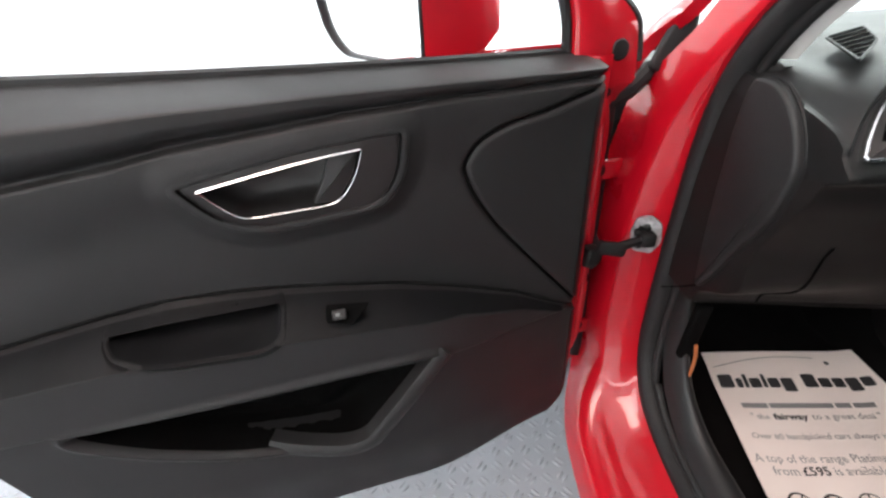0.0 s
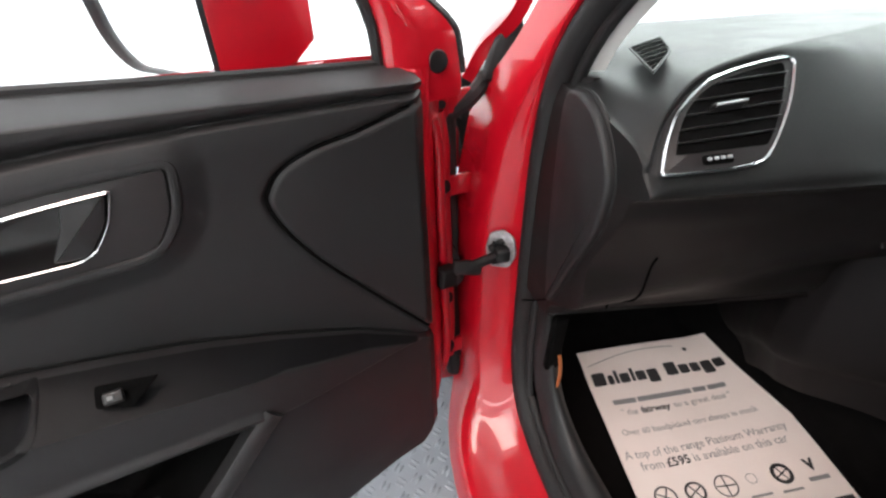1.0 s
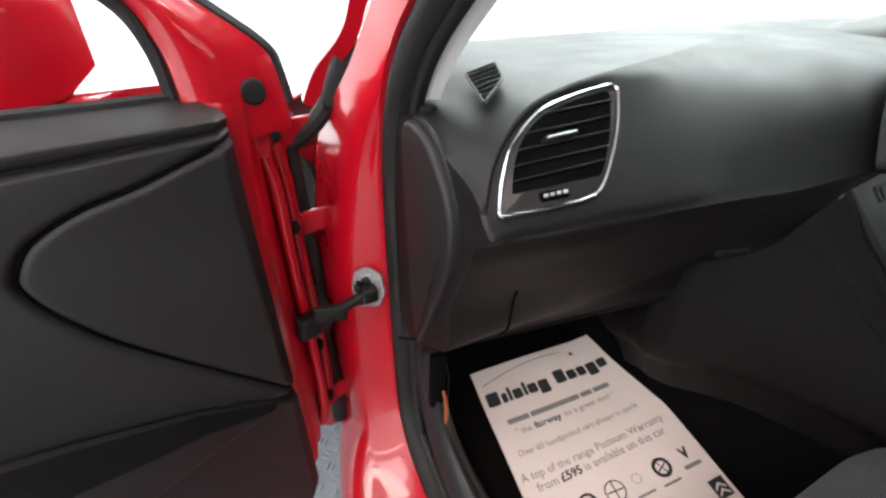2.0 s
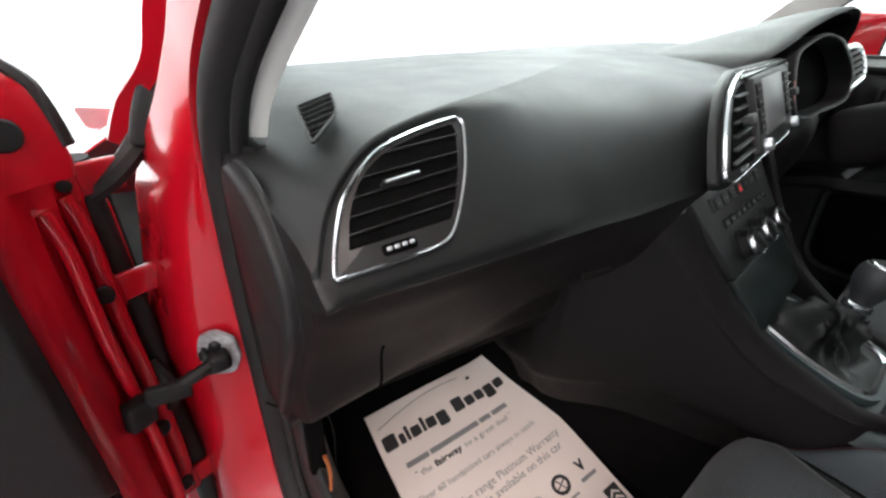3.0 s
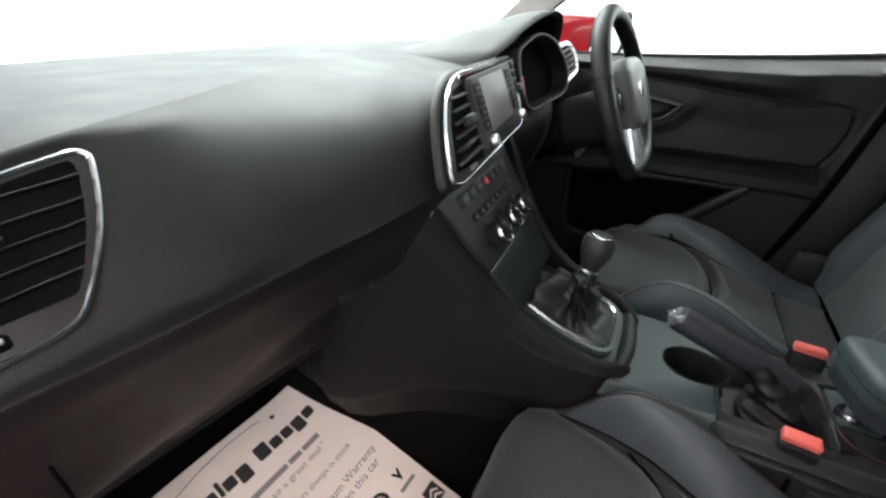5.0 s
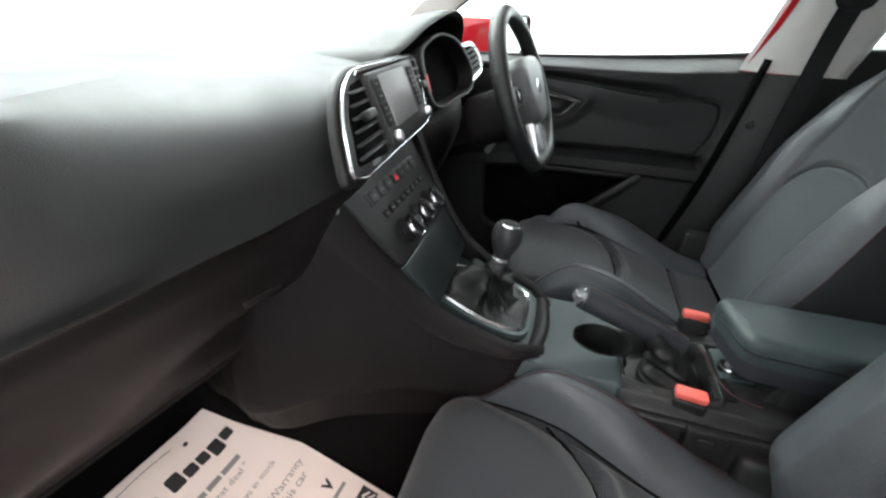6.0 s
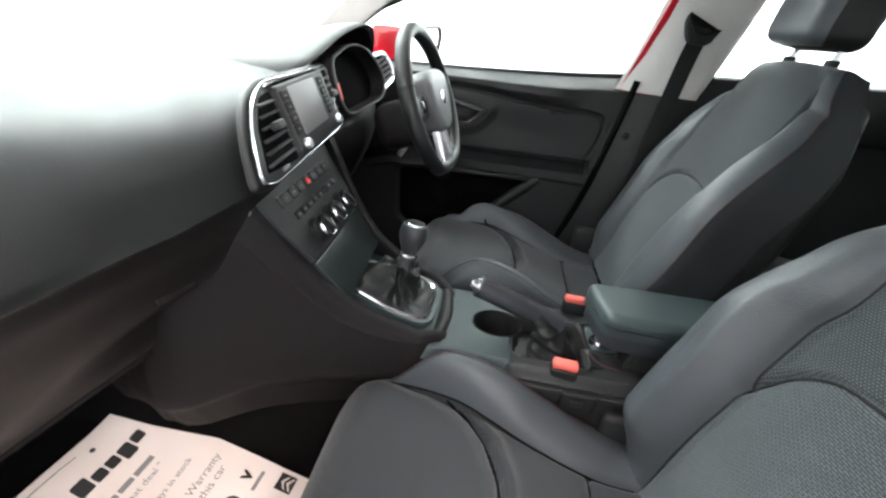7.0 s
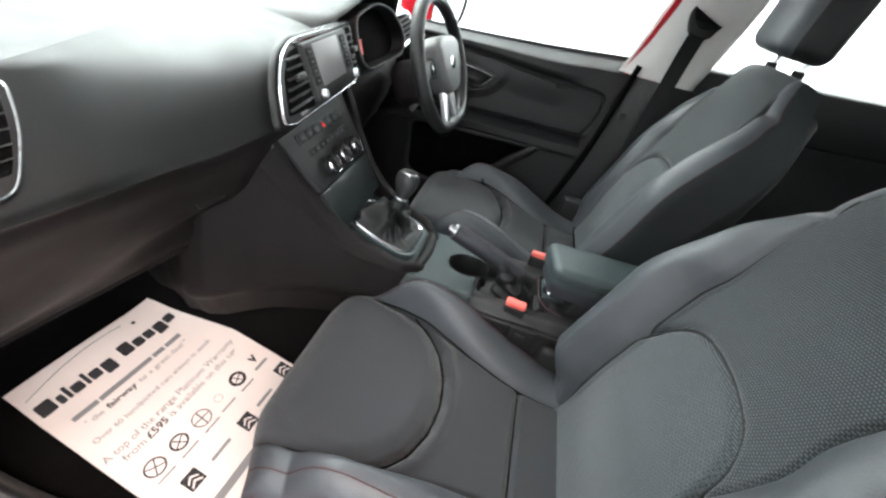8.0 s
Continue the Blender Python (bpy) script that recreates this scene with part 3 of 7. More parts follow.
part("tailgate", rbox(1.3, 0.12, 0.9, 0.05, m=pose(0, -2.12, 0.72)), M_HARD, body)

part("rear_edge_seal", tube(curve([(0.668, -0.648, 0.985), (0.668, -0.622, 0.82), (0.668, -0.592, 0.655), (0.668, -0.552, 0.51), (0.668, -0.505, 0.38)], 5), 0.009, n=8), M_SHADE_BLACK, body, "black seal along the door's rear edge")

# seat belt with its guide on the driver's centre pillar
belt = thing("seat_belt", "black seat belt hanging from its pillar guide", "seat belt")
bp = curve([(0.618, -0.752, 1.118), (0.642, -0.75, 1.05), (0.655, -0.745, 0.96), (0.655, -0.735, 0.85), (0.65, -0.72, 0.70), (0.66, -0.70, 0.50)], 5)
part("webbing", ribbon(bp, [(-0.023, -0.001), (-0.023, 0.001), (0.023, 0.001), (0.023, -0.001)], (-1, 0, 0.1)), M_BLACK, belt, "black woven webbing")
gl = curve([(-0.044, 0.03), (-0.036, 0.045), (-0.03, 0.02), (-0.012, 0.0), (0.012, -0.002), (0.034, 0.008), (0.046, 0.012), (0.036, -0.008), (0.022, -0.026), (-0.022, -0.026), (-0.038, -0.004)], 3, True)
part("belt_guide", prism(gl, 0.02, 0.005), M_BLACK, belt, "black plastic belt guide", m=frame_matrix((0.632, -0.755, 1.12), (0, -1, 0), (0.2, 0, 0.98), (-0.98, 0, 0.2)))
part("anchor_bolt", lathe([(0, 0.008), (0.009, 0.007), (0.011, 0), (0, -0.001)], 12), M_HARD, belt, m=pose(0.662, -0.66, 0.83, 0, -90, 0))


# ---- outer skin of the car ----
def arch_cut(bm, y0):
    """Opens the wheel arch in a body side."""
    gone = [f for f in bm.faces if math.hypot(f.calc_center_median().y - y0, f.calc_center_median().z - 0.32) < 0.365]
    bmesh.ops.delete(bm, geom=gone, context="FACES")
    return bm


def side_x(y, z):
    """Half width of the body over its length and height."""
    return 0.885 - 0.10 * smooth(-1.5, -2.4, y) - 0.10 * smooth(1.2, 1.9, y) - 0.07 * smooth(0.42, 0.2, z) - 0.05 * smooth(0.72, 1.0, z)


for side in (1, -1):
    rows = [[(side * side_x(y, z), y, z) for z in np.linspace(0.22, 1.0 + 0.02 * smooth(-0.7, -2.0, y), 44)] for y in np.linspace(-0.66, -2.3, 84)]
    part("rear_body_side", arch_cut(outward(grid(rows), (side, 0, 0)), -1.63), M_RED, body, "glossy red rear body side")
    part("rear_door_line", tube([(side * (side_x(y, z) + 0.001), y, z) for y, z in ((-1.20, 1.0), (-1.22, 0.8), (-1.20, 0.66), (-1.14, 0.56), (-1.10, 0.40), (-1.09, 0.26))], 0.003), M_BLACK, body)
    part("rear_door_handle", rbox(0.03, 0.16, 0.03, 0.012, m=pose(side * 0.888, -1.08, 0.86)), M_RED, body, "red door handle")
    rows = [[(side * side_x(y, z), y, z) for z in np.linspace(0.22, 0.71 - 0.08 * smooth(0.9, 1.8, y), 36)] for y in np.linspace(0.54, 1.86, 70)]
    part("front_body_side", arch_cut(outward(grid(rows), (side, 0, 0)), 1.03), M_RED, body, "glossy red front wing side")
    for y0 in (1.03, -1.63):
        part("wheel_arch", ribbon([(side * (side_x(y0, 0.32 + 0.37 * math.sin(a)) - 0.01), y0 + 0.37 * math.cos(a), 0.32 + 0.37 * math.sin(a)) for a in np.linspace(-0.2, math.pi + 0.2, 30)], [(-0.012, -0.012), (-0.012, 0.012), (0.012, 0.012), (0.012, -0.012)], (side, 0, 0)), M_BLACK, body)
        WM = pose(side * 0.775, y0, 0.318, 0, 90, 0)
        wheel = part("wheel", lathe([(0.215, -0.10), (0.29, -0.105), (0.312, -0.085), (0.318, 0.0), (0.312, 0.085), (0.29, 0.105), (0.215, 0.10)], 48), M_RUBBER, body, "black tyre on a silver alloy wheel", m=WM)
        part("rim", lathe([(0.218, -0.10), (0.205, -0.07), (0.205, 0.07), (0.218, 0.10)], 40), M_SILVER, wheel, m=WM)
        for k in range(5):
            part("wheel_spoke", rbox(0.20, 0.05, 0.03, 0.01, m=pose(0, 0, side * 0.06, 0, 0, 72 * k) @ pose(0.11, 0, 0)), M_SILVER, wheel, m=WM)
    # rear quarter above the belt
    q = [[(side * (x - 0.13 * k ** 1.3), y, z) for x, y, z in ((0.76, -1.93 + 0.02 * k, 1.0 + 0.36 * k), (0.765, -2.05 + 0.04 * k, 1.0 + 0.35 * k), (0.74, -2.24 + 0.16 * k, 1.0 + 0.33 * k))] for k in np.linspace(0, 1, 8)]
    part("rear_quarter", outward(grid(q), (side, 0, 0)), M_RED, body)
    part("rear_lamp", prism([tuple(p) for p in rounded([(0.42, 0.84), (0.74, 0.86), (0.75, 0.97), (0.50, 0.96)], 0.03)], 0.03, 0.01), M_BUCKLE, body, "red rear lamp", m=Matrix.Diagonal((side, 1, 1, 1)) @ frame_matrix((0, -2.33, 0), (1, 0, 0), (0, 0, 1), (0, -1, 0)))
    part("headlamp", prism([tuple(p) for p in rounded([(0.45, 0.60), (0.74, 0.63), (0.76, 0.71), (0.50, 0.67)], 0.02)], 0.03, 0.01), M_SILVER, body, "clear headlamp", m=Matrix.Diagonal((side, 1, 1, 1)) @ frame_matrix((0, 1.85, 0), (1, 0, 0), (0, 0, 1), (0, 1, 0)))
# nose, tail and underside
nose = [[(x, 1.88 - 0.16 * (x / 0.8) ** 4 + dy, z) for x in np.linspace(-0.80, 0.80, 30)] for dy, z in ((-0.16, 0.565), (-0.06, 0.55), (-0.01, 0.52), (0.02, 0.44), (0.0, 0.32), (-0.05, 0.22))]
part("front_bumper", outward(grid(nose), (0, 1, 0)), M_RED, body, "red front bumper")
part("grille", rbox(0.86, 0.03, 0.10, 0.02, m=pose(0, 1.90, 0.40)), M_BLACK, body, "black grille")
tail = [[(x, -2.33 + 0.10 * (abs(x) / 0.8) ** 4 + dy, z) for x in np.linspace(-0.79, 0.79, 30)] for dy, z in ((0.02, 1.0), (-0.01, 0.9), (-0.02, 0.75), (0.0, 0.6), (-0.05, 0.52), (-0.06, 0.38), (0.0, 0.22))]
part("tail_panel", outward(grid(tail), (0, -1, 0)), M_RED, body, "red tailgate and bumper")
rw = part("rear_window", outward(grid([[(x * (0.72 - 0.14 * k), -2.31 + 0.20 * k + 0.06 * x * x, 1.0 + 0.325 * k) for x in np.linspace(-1, 1, 12)] for k in np.linspace(0, 1, 6)]), (0, -1, 0)), M_WINDOW, body, "tailgate glass")
rw.visible_shadow = False
part("underbody", rbox(1.40, 3.9, 0.05, 0.01, m=pose(0, -0.25, 0.175)), M_BLACK, body)


# ---- front doors ----
ARM_TOP = [(0.0, 0.50), (0.087, 0.55), (0.18, 0.598), (0.283, 0.635), (0.36, 0.658), (0.442, 0.675), (0.52, 0.688), (0.581, 0.695), (0.65, 0.697), (0.712, 0.692), (0.839, 0.674), (1.2, 0.60)]
ARM_EDGE = [(0.0, 0.555), (0.07, 0.575), (0.12, 0.595), (0.26, 0.63), (0.45, 0.648), (0.583, 0.658), (0.703, 0.663), (0.816, 0.66), (1.2, 0.64)]
ARM_LOW = [(0.0, 0.55), (0.112, 0.558), (0.302, 0.569), (0.461, 0.578), (0.606, 0.58), (0.736, 0.585), (0.853, 0.59), (1.2, 0.60)]
PANEL_CURVE = curve([(0.06, 0.902), (0.11, 0.888), (0.15, 0.876), (0.197, 0.866), (0.234, 0.849), (0.251, 0.829), (0.256, 0.811), (0.244, 0.777), (0.214, 0.728), (0.163, 0.665), (0.088, 0.578), (0.06, 0.545)], 6)
REAR_SEAM = curve([(0.78, 0.866), (0.83, 0.872), (0.88, 0.876), (0.925, 0.868), (0.938, 0.835), (0.93, 0.78), (0.90, 0.715)], 4)
POCKET = rounded([(0.318, 0.572), (0.385, 0.507), (0.445, 0.440), (0.604, 0.458), (0.727, 0.516), (0.80, 0.572)], [0.02, 0.1, 0.03, 0.2, 0.15, 0.03])
CUP = rounded([(0.513, 0.681), (0.518, 0.658), (0.543, 0.648), (0.648, 0.656), (0.700, 0.672), (0.710, 0.684), (0.64, 0.687)], [0.008, 0.02, 0.02, 0.03, 0.02, 0.015, 0.02])
ROLL = [(0.0, 0.024), (0.09, 0.026), (0.272, 0.033), (0.403, 0.042), (0.582, 0.064), (0.639, 0.076), (0.744, 0.092), (1.0, 0.12)]
HANDLE_OUT = rounded([(0.590, 0.846), (0.459, 0.871), (0.334, 0.878), (0.343, 0.825), (0.371, 0.789), (0.51, 0.780), (0.556, 0.799)], [0.012, 0.1, 0.012, 0.05, 0.03, 0.03, 0.03])
HANDLE_IN = rounded([(0.567, 0.840), (0.474, 0.854), (0.383, 0.864), (0.394, 0.833), (0.418, 0.801), (0.528, 0.799), (0.547, 0.816)], [0.004, 0.08, 0.006, 0.05, 0.02, 0.02, 0.02])


HAS_CUP = True
BELT_RISE = 0.034
STRUT = [(0.312, 0.066, 0.578), (0.335, 0.071, 0.556), (0.375, 0.076, 0.512), (0.415, 0.078, 0.468), (0.440, 0.078, 0.444), (0.480, 0.074, 0.438), (0.54, 0.060, 0.446), (0.58, 0.045, 0.452)]


def at(line, x):
    L = np.array(line)
    return np.interp(x, L[:, 0], L[:, 1])


def belt_z(u):
    return 0.934 + 0.006 * u + BELT_RISE * u * u


def panel_low(u):
    return 0.248 + 0.030 * smooth(0.36, 0.10, u) + 0.03 * smooth(0.10, 0.064, u)


def door_relief(u, z, cup=True, pocket=True):
    """How far the inner panel stands towards the cabin, over the door's length and height."""
    top = belt_z(u)
    d = top - z
    roll = at(ROLL, u)
    s = d / roll
    k = np.clip(roll / 0.09, 0, 1) * smooth(0.88, 0.77, u)
    v = -0.066 * np.clip(1 - d / (0.32 * roll + 0.006), 0, 1) ** 1.2   # ledge that falls away to the window
    v = v + 0.018 * k * smooth(0.1, 0.45, s) * smooth(1.0, 0.62, s)    # padded shoulder, turning under
    v = v - 0.004 * smooth(0.80, 0.95, s) * smooth(1.04, 0.98, s) * smooth(0.88, 0.77, u)
    v = v + (0.003 + 0.007 * k) * smooth(0.92, 0.77, u) * smooth(0.99, 0.99 + 0.006 / roll, s) * smooth(0.09, 0.01, d - roll)
    front = smooth(0.05, 0.35, u)
    arm_t, arm_e, arm_l = at(ARM_TOP, u), at(ARM_EDGE, u), at(ARM_LOW, u)
    reach = 0.012 + 0.056 * front
    slope = np.clip((arm_t - z) / np.maximum(arm_t - arm_e, 0.004), 0, 1)
    v = np.where(z < arm_t, 0.004 + (reach - 0.004) * slope ** 0.8, v)
    under = np.clip((arm_l - z) / 0.012, 0, 1)
    v = v - np.where(z < arm_l, 0.012 * smooth(0, 1, under), 0)
    v = v - 0.02 * smooth(0.40, 0.24, z) * front
    v = v - 0.007 * np.exp(-(gap(u, z, PANEL_CURVE) / 0.0034) ** 2)
    v = v - 0.004 * np.exp(-((z - arm_t) / 0.004) ** 2) * smooth(1.1, 0.9, u)
    v = v - 0.006 * np.exp(-(gap(u, z, REAR_SEAM) / 0.005) ** 2)
    pk = depth_in(u, z, POCKET)
    v = v + 0.006 * np.exp(-((pk + 0.008) / 0.006) ** 2)
    if pocket:
        v = v - 0.095 * smooth(-0.002, 0.010, pk)
    if cup and HAS_CUP:
        v = v - 0.070 * smooth(-0.005, 0.0, depth_in(u, z, CUP))
    ho = depth_in(u, z, HANDLE_OUT)
    v = v + 0.007 * smooth(-0.035, -0.004, ho) - 0.045 * smooth(-0.001, 0.008, ho)
    v = v - 0.012 * smooth(0.03, 0.012, z - panel_low(u))
    v = v - 0.05 * smooth(0.078, 0.058, u) * 0.25
    return v


def car_door(m, label, with_mirror):
    # painted steel: inner face rim, front end with pressed steps, outer skin
    sec = [(0.40, -0.085), (0.09, -0.075), (0.072, -0.03), (0.060, -0.026), (0.046, -0.030), (0.034, -0.055), (0.026, -0.060), (0.018, -0.085), (0.0, -0.095), (-0.010, -0.125), (-0.034, -0.135), (-0.042, -0.165), (-0.03, -0.178), (0.4, -0.185), (1.02, -0.16)]
    zs = np.concatenate([np.linspace(0.215, 0.30, 6), np.linspace(0.34, 0.93, 12)])
    rows = []
    for z in zs:
        k = smooth(0.40, 0.20, z)
        rows.append([(u + 0.08 * k * k * (u < 0.3) - (0.0 if z < 0.8 else 0.04 * (z - 0.8)), v + 0.02 * smooth(0.55, 0.2, z) * (v < -0.17), z + 0.08 * k * smooth(0.42, 0.1, u)) for u, v in sec])
    door = part("front_door", outward(grid(rows), (0, 1, 0)), M_RED, body, label, angle=50, m=m)
    # pressed ribs on the hinge end
    for u, v, r in ((0.004, -0.086, 0.008), (-0.022, -0.122, 0.010)):
        part("pressed_rib", tube(curve([(u + 0.01, v, 0.36), (u, v + 0.004, 0.42), (u - 0.002, v, 0.55), (u + 0.002, v + 0.003, 0.70), (u, v, 0.80), (u + 0.006, v - 0.004, 0.85)], 5), r, n=10), M_RED, door, m=m)
    for z in (0.40, 0.52, 0.74):
        part("end_plug", lathe([(0, 0.003), (0.009, 0.002), (0.011, 0), (0.009, -0.003)], 16), M_BLACK, door, m=m @ pose(-0.012, -0.098, z, -70, 0, 20))
    us = np.linspace(0.062, 1.0, 330)
    taper = lambda u, z: 0.062 + (u - 0.062) * (0.985 - 0.245 * (0.97 - z) - 0.062) / (1.0 - 0.062)

    def level(fn):
        z = fn(us)
        for k in range(5):
            z = fn(taper(us, z))
        return z

    top_l, edge_l, low_l = (level(lambda u: at(line, u)) for line in (ARM_TOP, ARM_EDGE, ARM_LOW))
    edge_l = np.minimum(edge_l, top_l - 0.004)
    low_l = np.minimum(low_l, edge_l - 0.010)
    levels = [level(panel_low), low_l - 0.012, low_l, edge_l, top_l, level(lambda u: belt_z(u) - at(ROLL, u) - 0.008), level(lambda u: belt_z(u) - 0.95 * at(ROLL, u)), level(belt_z)]
    counts = (110, 8, 18, 34, 110, 10, 36)
    Zs = [lo + (hi - lo) * k / n for lo, hi, n in zip(levels[:-1], levels[1:], counts) for k in range(n)] + [levels[-1]]
    Z = np.stack(Zs, 1)
    U = np.repeat(us[:, None], Z.shape[1], 1)
    U = taper(U, Z)
    P = np.stack([U, door_relief(U, Z), Z], -1)
    edge = np.array(P[:1])
    edge[..., 1] -= 0.03
    edge2 = np.array(P[:, :1])
    bm = outward(grid(np.concatenate([edge, P])), (0, 1, 0))
    i0, i1 = np.searchsorted(us, 0.10), np.searchsorted(us, 0.985)
    r0 = sum(counts[:3])
    ins = outward(grid(P[i0:i1, r0:r0 + counts[3] - 1] + (0, 0.0012, 0)), (0, 1, 0))
    part("door_panel", bm, M_PANEL, door, "black grained door panel with armrest", angle=88, m=m)
    # A near-black tube along the curved groove draws its shade.
    groove = [(u, float(door_relief(np.array(u), np.array(z))) + 0.0022, z) for u, z in PANEL_CURVE[3:-3]]
    part("panel_groove", tube(groove, 0.0022, n=6), M_SHADE_BLACK, door, "dark curved groove in the door panel", m=m)
    pc = POCKET.mean(0)
    rings = []
    for k, dv in ((1.035, -0.002), (1.03, 0.0012), (1.0, 0.0016), (0.985, -0.004), (0.965, -0.024), (0.94, -0.046), (0.90, -0.060), (0.84, -0.066), (0.74, -0.069), (0.62, -0.070), (0.5, -0.070), (0.38, -0.070), (0.25, -0.070), (0.12, -0.070), (0.02, -0.070)):
        L = pc + (POCKET - pc) * k
        bulge = 0.024 * smooth(0.97, 0.80, k) * np.exp(-((L[:, 0] - 0.475 + 0.9 * (L[:, 1] - 0.5)) / 0.022) ** 2)
        vv = door_relief(L[:, 0], L[:, 1], False, False) + dv + bulge
        row = [(u, float(w), z) for (u, z), w in zip(L, vv)]
        rings.append(row + row[:1])
    part("pocket_lip", outward(grid(rings[:4]), (0, 1, 0)), M_PANEL, door, angle=60, m=m)
    # The lining is coloured near-black to put in the pocket's shade.
    part("pocket_liner", outward(grid(rings[3:]), (0, 1, 0)), M_SHADE_BLACK, door, "black moulded lining of the door pocket", angle=88, m=m)
    part("armrest_inlay", ins, M_INLAY, door, "smooth black armrest inlay", angle=88, m=m)
    bottom = np.concatenate([edge2 - (0, 0.05, -0.004), edge2], 1)
    part("panel_edge", outward(grid(bottom), (0, 0, -1)), M_PANEL, door, m=m)
    # chrome release handle in its bezel
    f = lambda loop, dv: [(u, float(door_relief(np.array(u), np.array(z))) * 0 + dv, z) for u, z in loop]
    mid = HANDLE_OUT.mean(0)
    shrink = lambda L, k: mid + (L - mid) * k
    rings = [(shrink(HANDLE_OUT, 0.985), -0.012), (shrink(HANDLE_OUT, 0.985), 0.006), (shrink(HANDLE_OUT, 0.972), 0.0085), (0.5 * (HANDLE_OUT + HANDLE_IN), 0.010), (HANDLE_IN, 0.011), (HANDLE_IN, 0.004)]
    bowl = HANDLE_IN.mean(0) + (0.012, 0)
    for k, dv in ((0.97, -0.006), (0.90, -0.018), (0.75, -0.027), (0.5, -0.031), (0.02, -0.032)):
        rings.append((bowl + (HANDLE_IN - bowl) * k, dv))
    rows = [[(u, v, z) for u, z in np.concatenate([L, L[:1]])] for L, v in rings]
    part("handle_bezel", outward(grid(rows[:5]), (0, 1, 0)), M_BEZEL, door, "smooth black bezel round the release handle", angle=30, m=m)
    part("bezel_gap", ribbon([(u, 0.0108, z) for u, z in HANDLE_OUT], disc(0.0024, 6), (0, 1, 0), True), M_SHADE_BLACK, door, m=m)
    part("bezel_lip", ribbon([(u, 0.0100, z) for u, z in shrink(HANDLE_OUT, 1.035)], disc(0.0055, 8, 0.0042), (0, 1, 0), True), M_PANEL, door, m=m)
    # pull cup sunk into the armrest
    if HAS_CUP:
        cm = CUP.mean(0)
        rings = []
        half = np.array((0.098, 0.018))
        for off, dv in ((0.0085, -0.004), (0.0065, 0.0022), (0.001, 0.0026), (-0.001, -0.003), (-0.003, -0.018), (-0.005, -0.036), (-0.009, -0.048), (-0.0172, -0.051)):
            L = cm + (CUP - cm) * (1 + off / half)
            vv = door_relief(L[:, 0], L[:, 1], False)
            row = [(u, float(w) + dv, z) for (u, z), w in zip(L, vv)]
            rings.append(row + row[:1])
        cup = part("pull_cup", outward(grid(rings[3:]), (0, 1, 0.5)), M_INLAY, door, "deep black pull cup in the armrest", angle=50, m=m)
        part("cup_rim", outward(grid(rings[:4]), (0, 1, 0.5)), M_INLAY, cup, angle=60, m=m)
    part("handle_bowl", outward(grid(rows[4:]), (0, 1, 0)), M_BEZEL, door, "black scooped handle recess", angle=50, m=m)
    handle = part("release_handle", ribbon(f(HANDLE_IN, 0.014), [(-0.0006, -0.004), (-0.0007, 0.0), (0.0, 0.0007), (0.0007, 0.0), (0.0006, -0.004)], (0, 1, 0), True), M_CHROME, door, "polished chrome ring of the release handle", m=m)
    part("chrome_blade", ribbon(curve([(0.566, 0.015, 0.8385), (0.52, 0.0155, 0.8465), (0.474, 0.0155, 0.8535), (0.43, 0.0155, 0.859), (0.386, 0.015, 0.8625)], 4), [(-0.0017, -0.005), (-0.0017, 0.0), (0.0, 0.0014), (0.0017, 0.0), (0.0017, -0.005)], (0, 1, 0)), M_CHROME, handle, m=m)
    lever = rounded([(0.388, 0.861), (0.424, 0.858), (0.431, 0.836), (0.450, 0.803), (0.420, 0.803), (0.398, 0.832)], 0.006)
    part("release_lever", prism([(a, b) for a, b in lever], 0.008, 0.003), M_HARD, door, "black pull lever", m=m @ Matrix(((1, 0, 0, 0), (0, 0, 1, 0.004), (0, 1, 0, 0), (0, 0, 0, 1))))
    # window switch
    if HAS_CUP:
        sw = rounded([(0.404, 0.674), (0.459, 0.680), (0.462, 0.662), (0.43, 0.655)], 0.004)
        swp = [(u, (z - 0.664) / 0.8) for u, z in sw]
        base = m @ Matrix.Translation((0, 0.054, 0.664)) @ Matrix(((1, 0, 0, 0), (0, -0.62, 0.78, 0), (0, 0.78, 0.62, 0), (0, 0, 0, 1)))
        part("window_switch", prism(swp, 0.004, 0.001), M_SHADE_BLACK, door, "black window switch", m=base)
        part("switch_key", rbox(0.018, 0.013, 0.006, 0.0025, m=pose(0.444, 0.004, 0.008)), M_HARD, door, m=base)
        part("switch_mark", rbox(0.005, 0.004, 0.001, 0, m=pose(0.446, 0.004, 0.0115)), M_MARK, door, m=base)
    # pocket front strut
    part("pocket_strut", ribbon(curve(STRUT, 5), [(-0.012, -0.02), (-0.012, 0.002), (-0.006, 0.006), (0.006, 0.006), (0.012, 0.002), (0.012, -0.02)], (0, 1, 0)), M_HARD, door, m=m)
    part("door_bottom", rbox(0.52, 0.12, 0.03, 0.01, m=pose(0.72, -0.105, 0.232)), M_RED, door, m=m)
    part("belt_seal", ribbon([(u, -0.062, belt_z(u) - 0.002) for u in np.linspace(0.09, 1.0, 20)], [(-0.006, -0.012), (-0.006, 0.004), (0.0, 0.007), (0.006, 0.004), (0.006, -0.012)], (0, 0, 1)), M_RUBBER, door, m=m)
    # window frame with its black seals
    outer = curve([(-0.022, 0.885), (-0.024, 0.905), (-0.018, 0.95), (-0.008, 0.972), (0.03, 1.003), (0.13, 1.075), (0.27, 1.165), (0.45, 1.26), (0.66, 1.335), (0.85, 1.36), (1.0, 1.36)], 5)
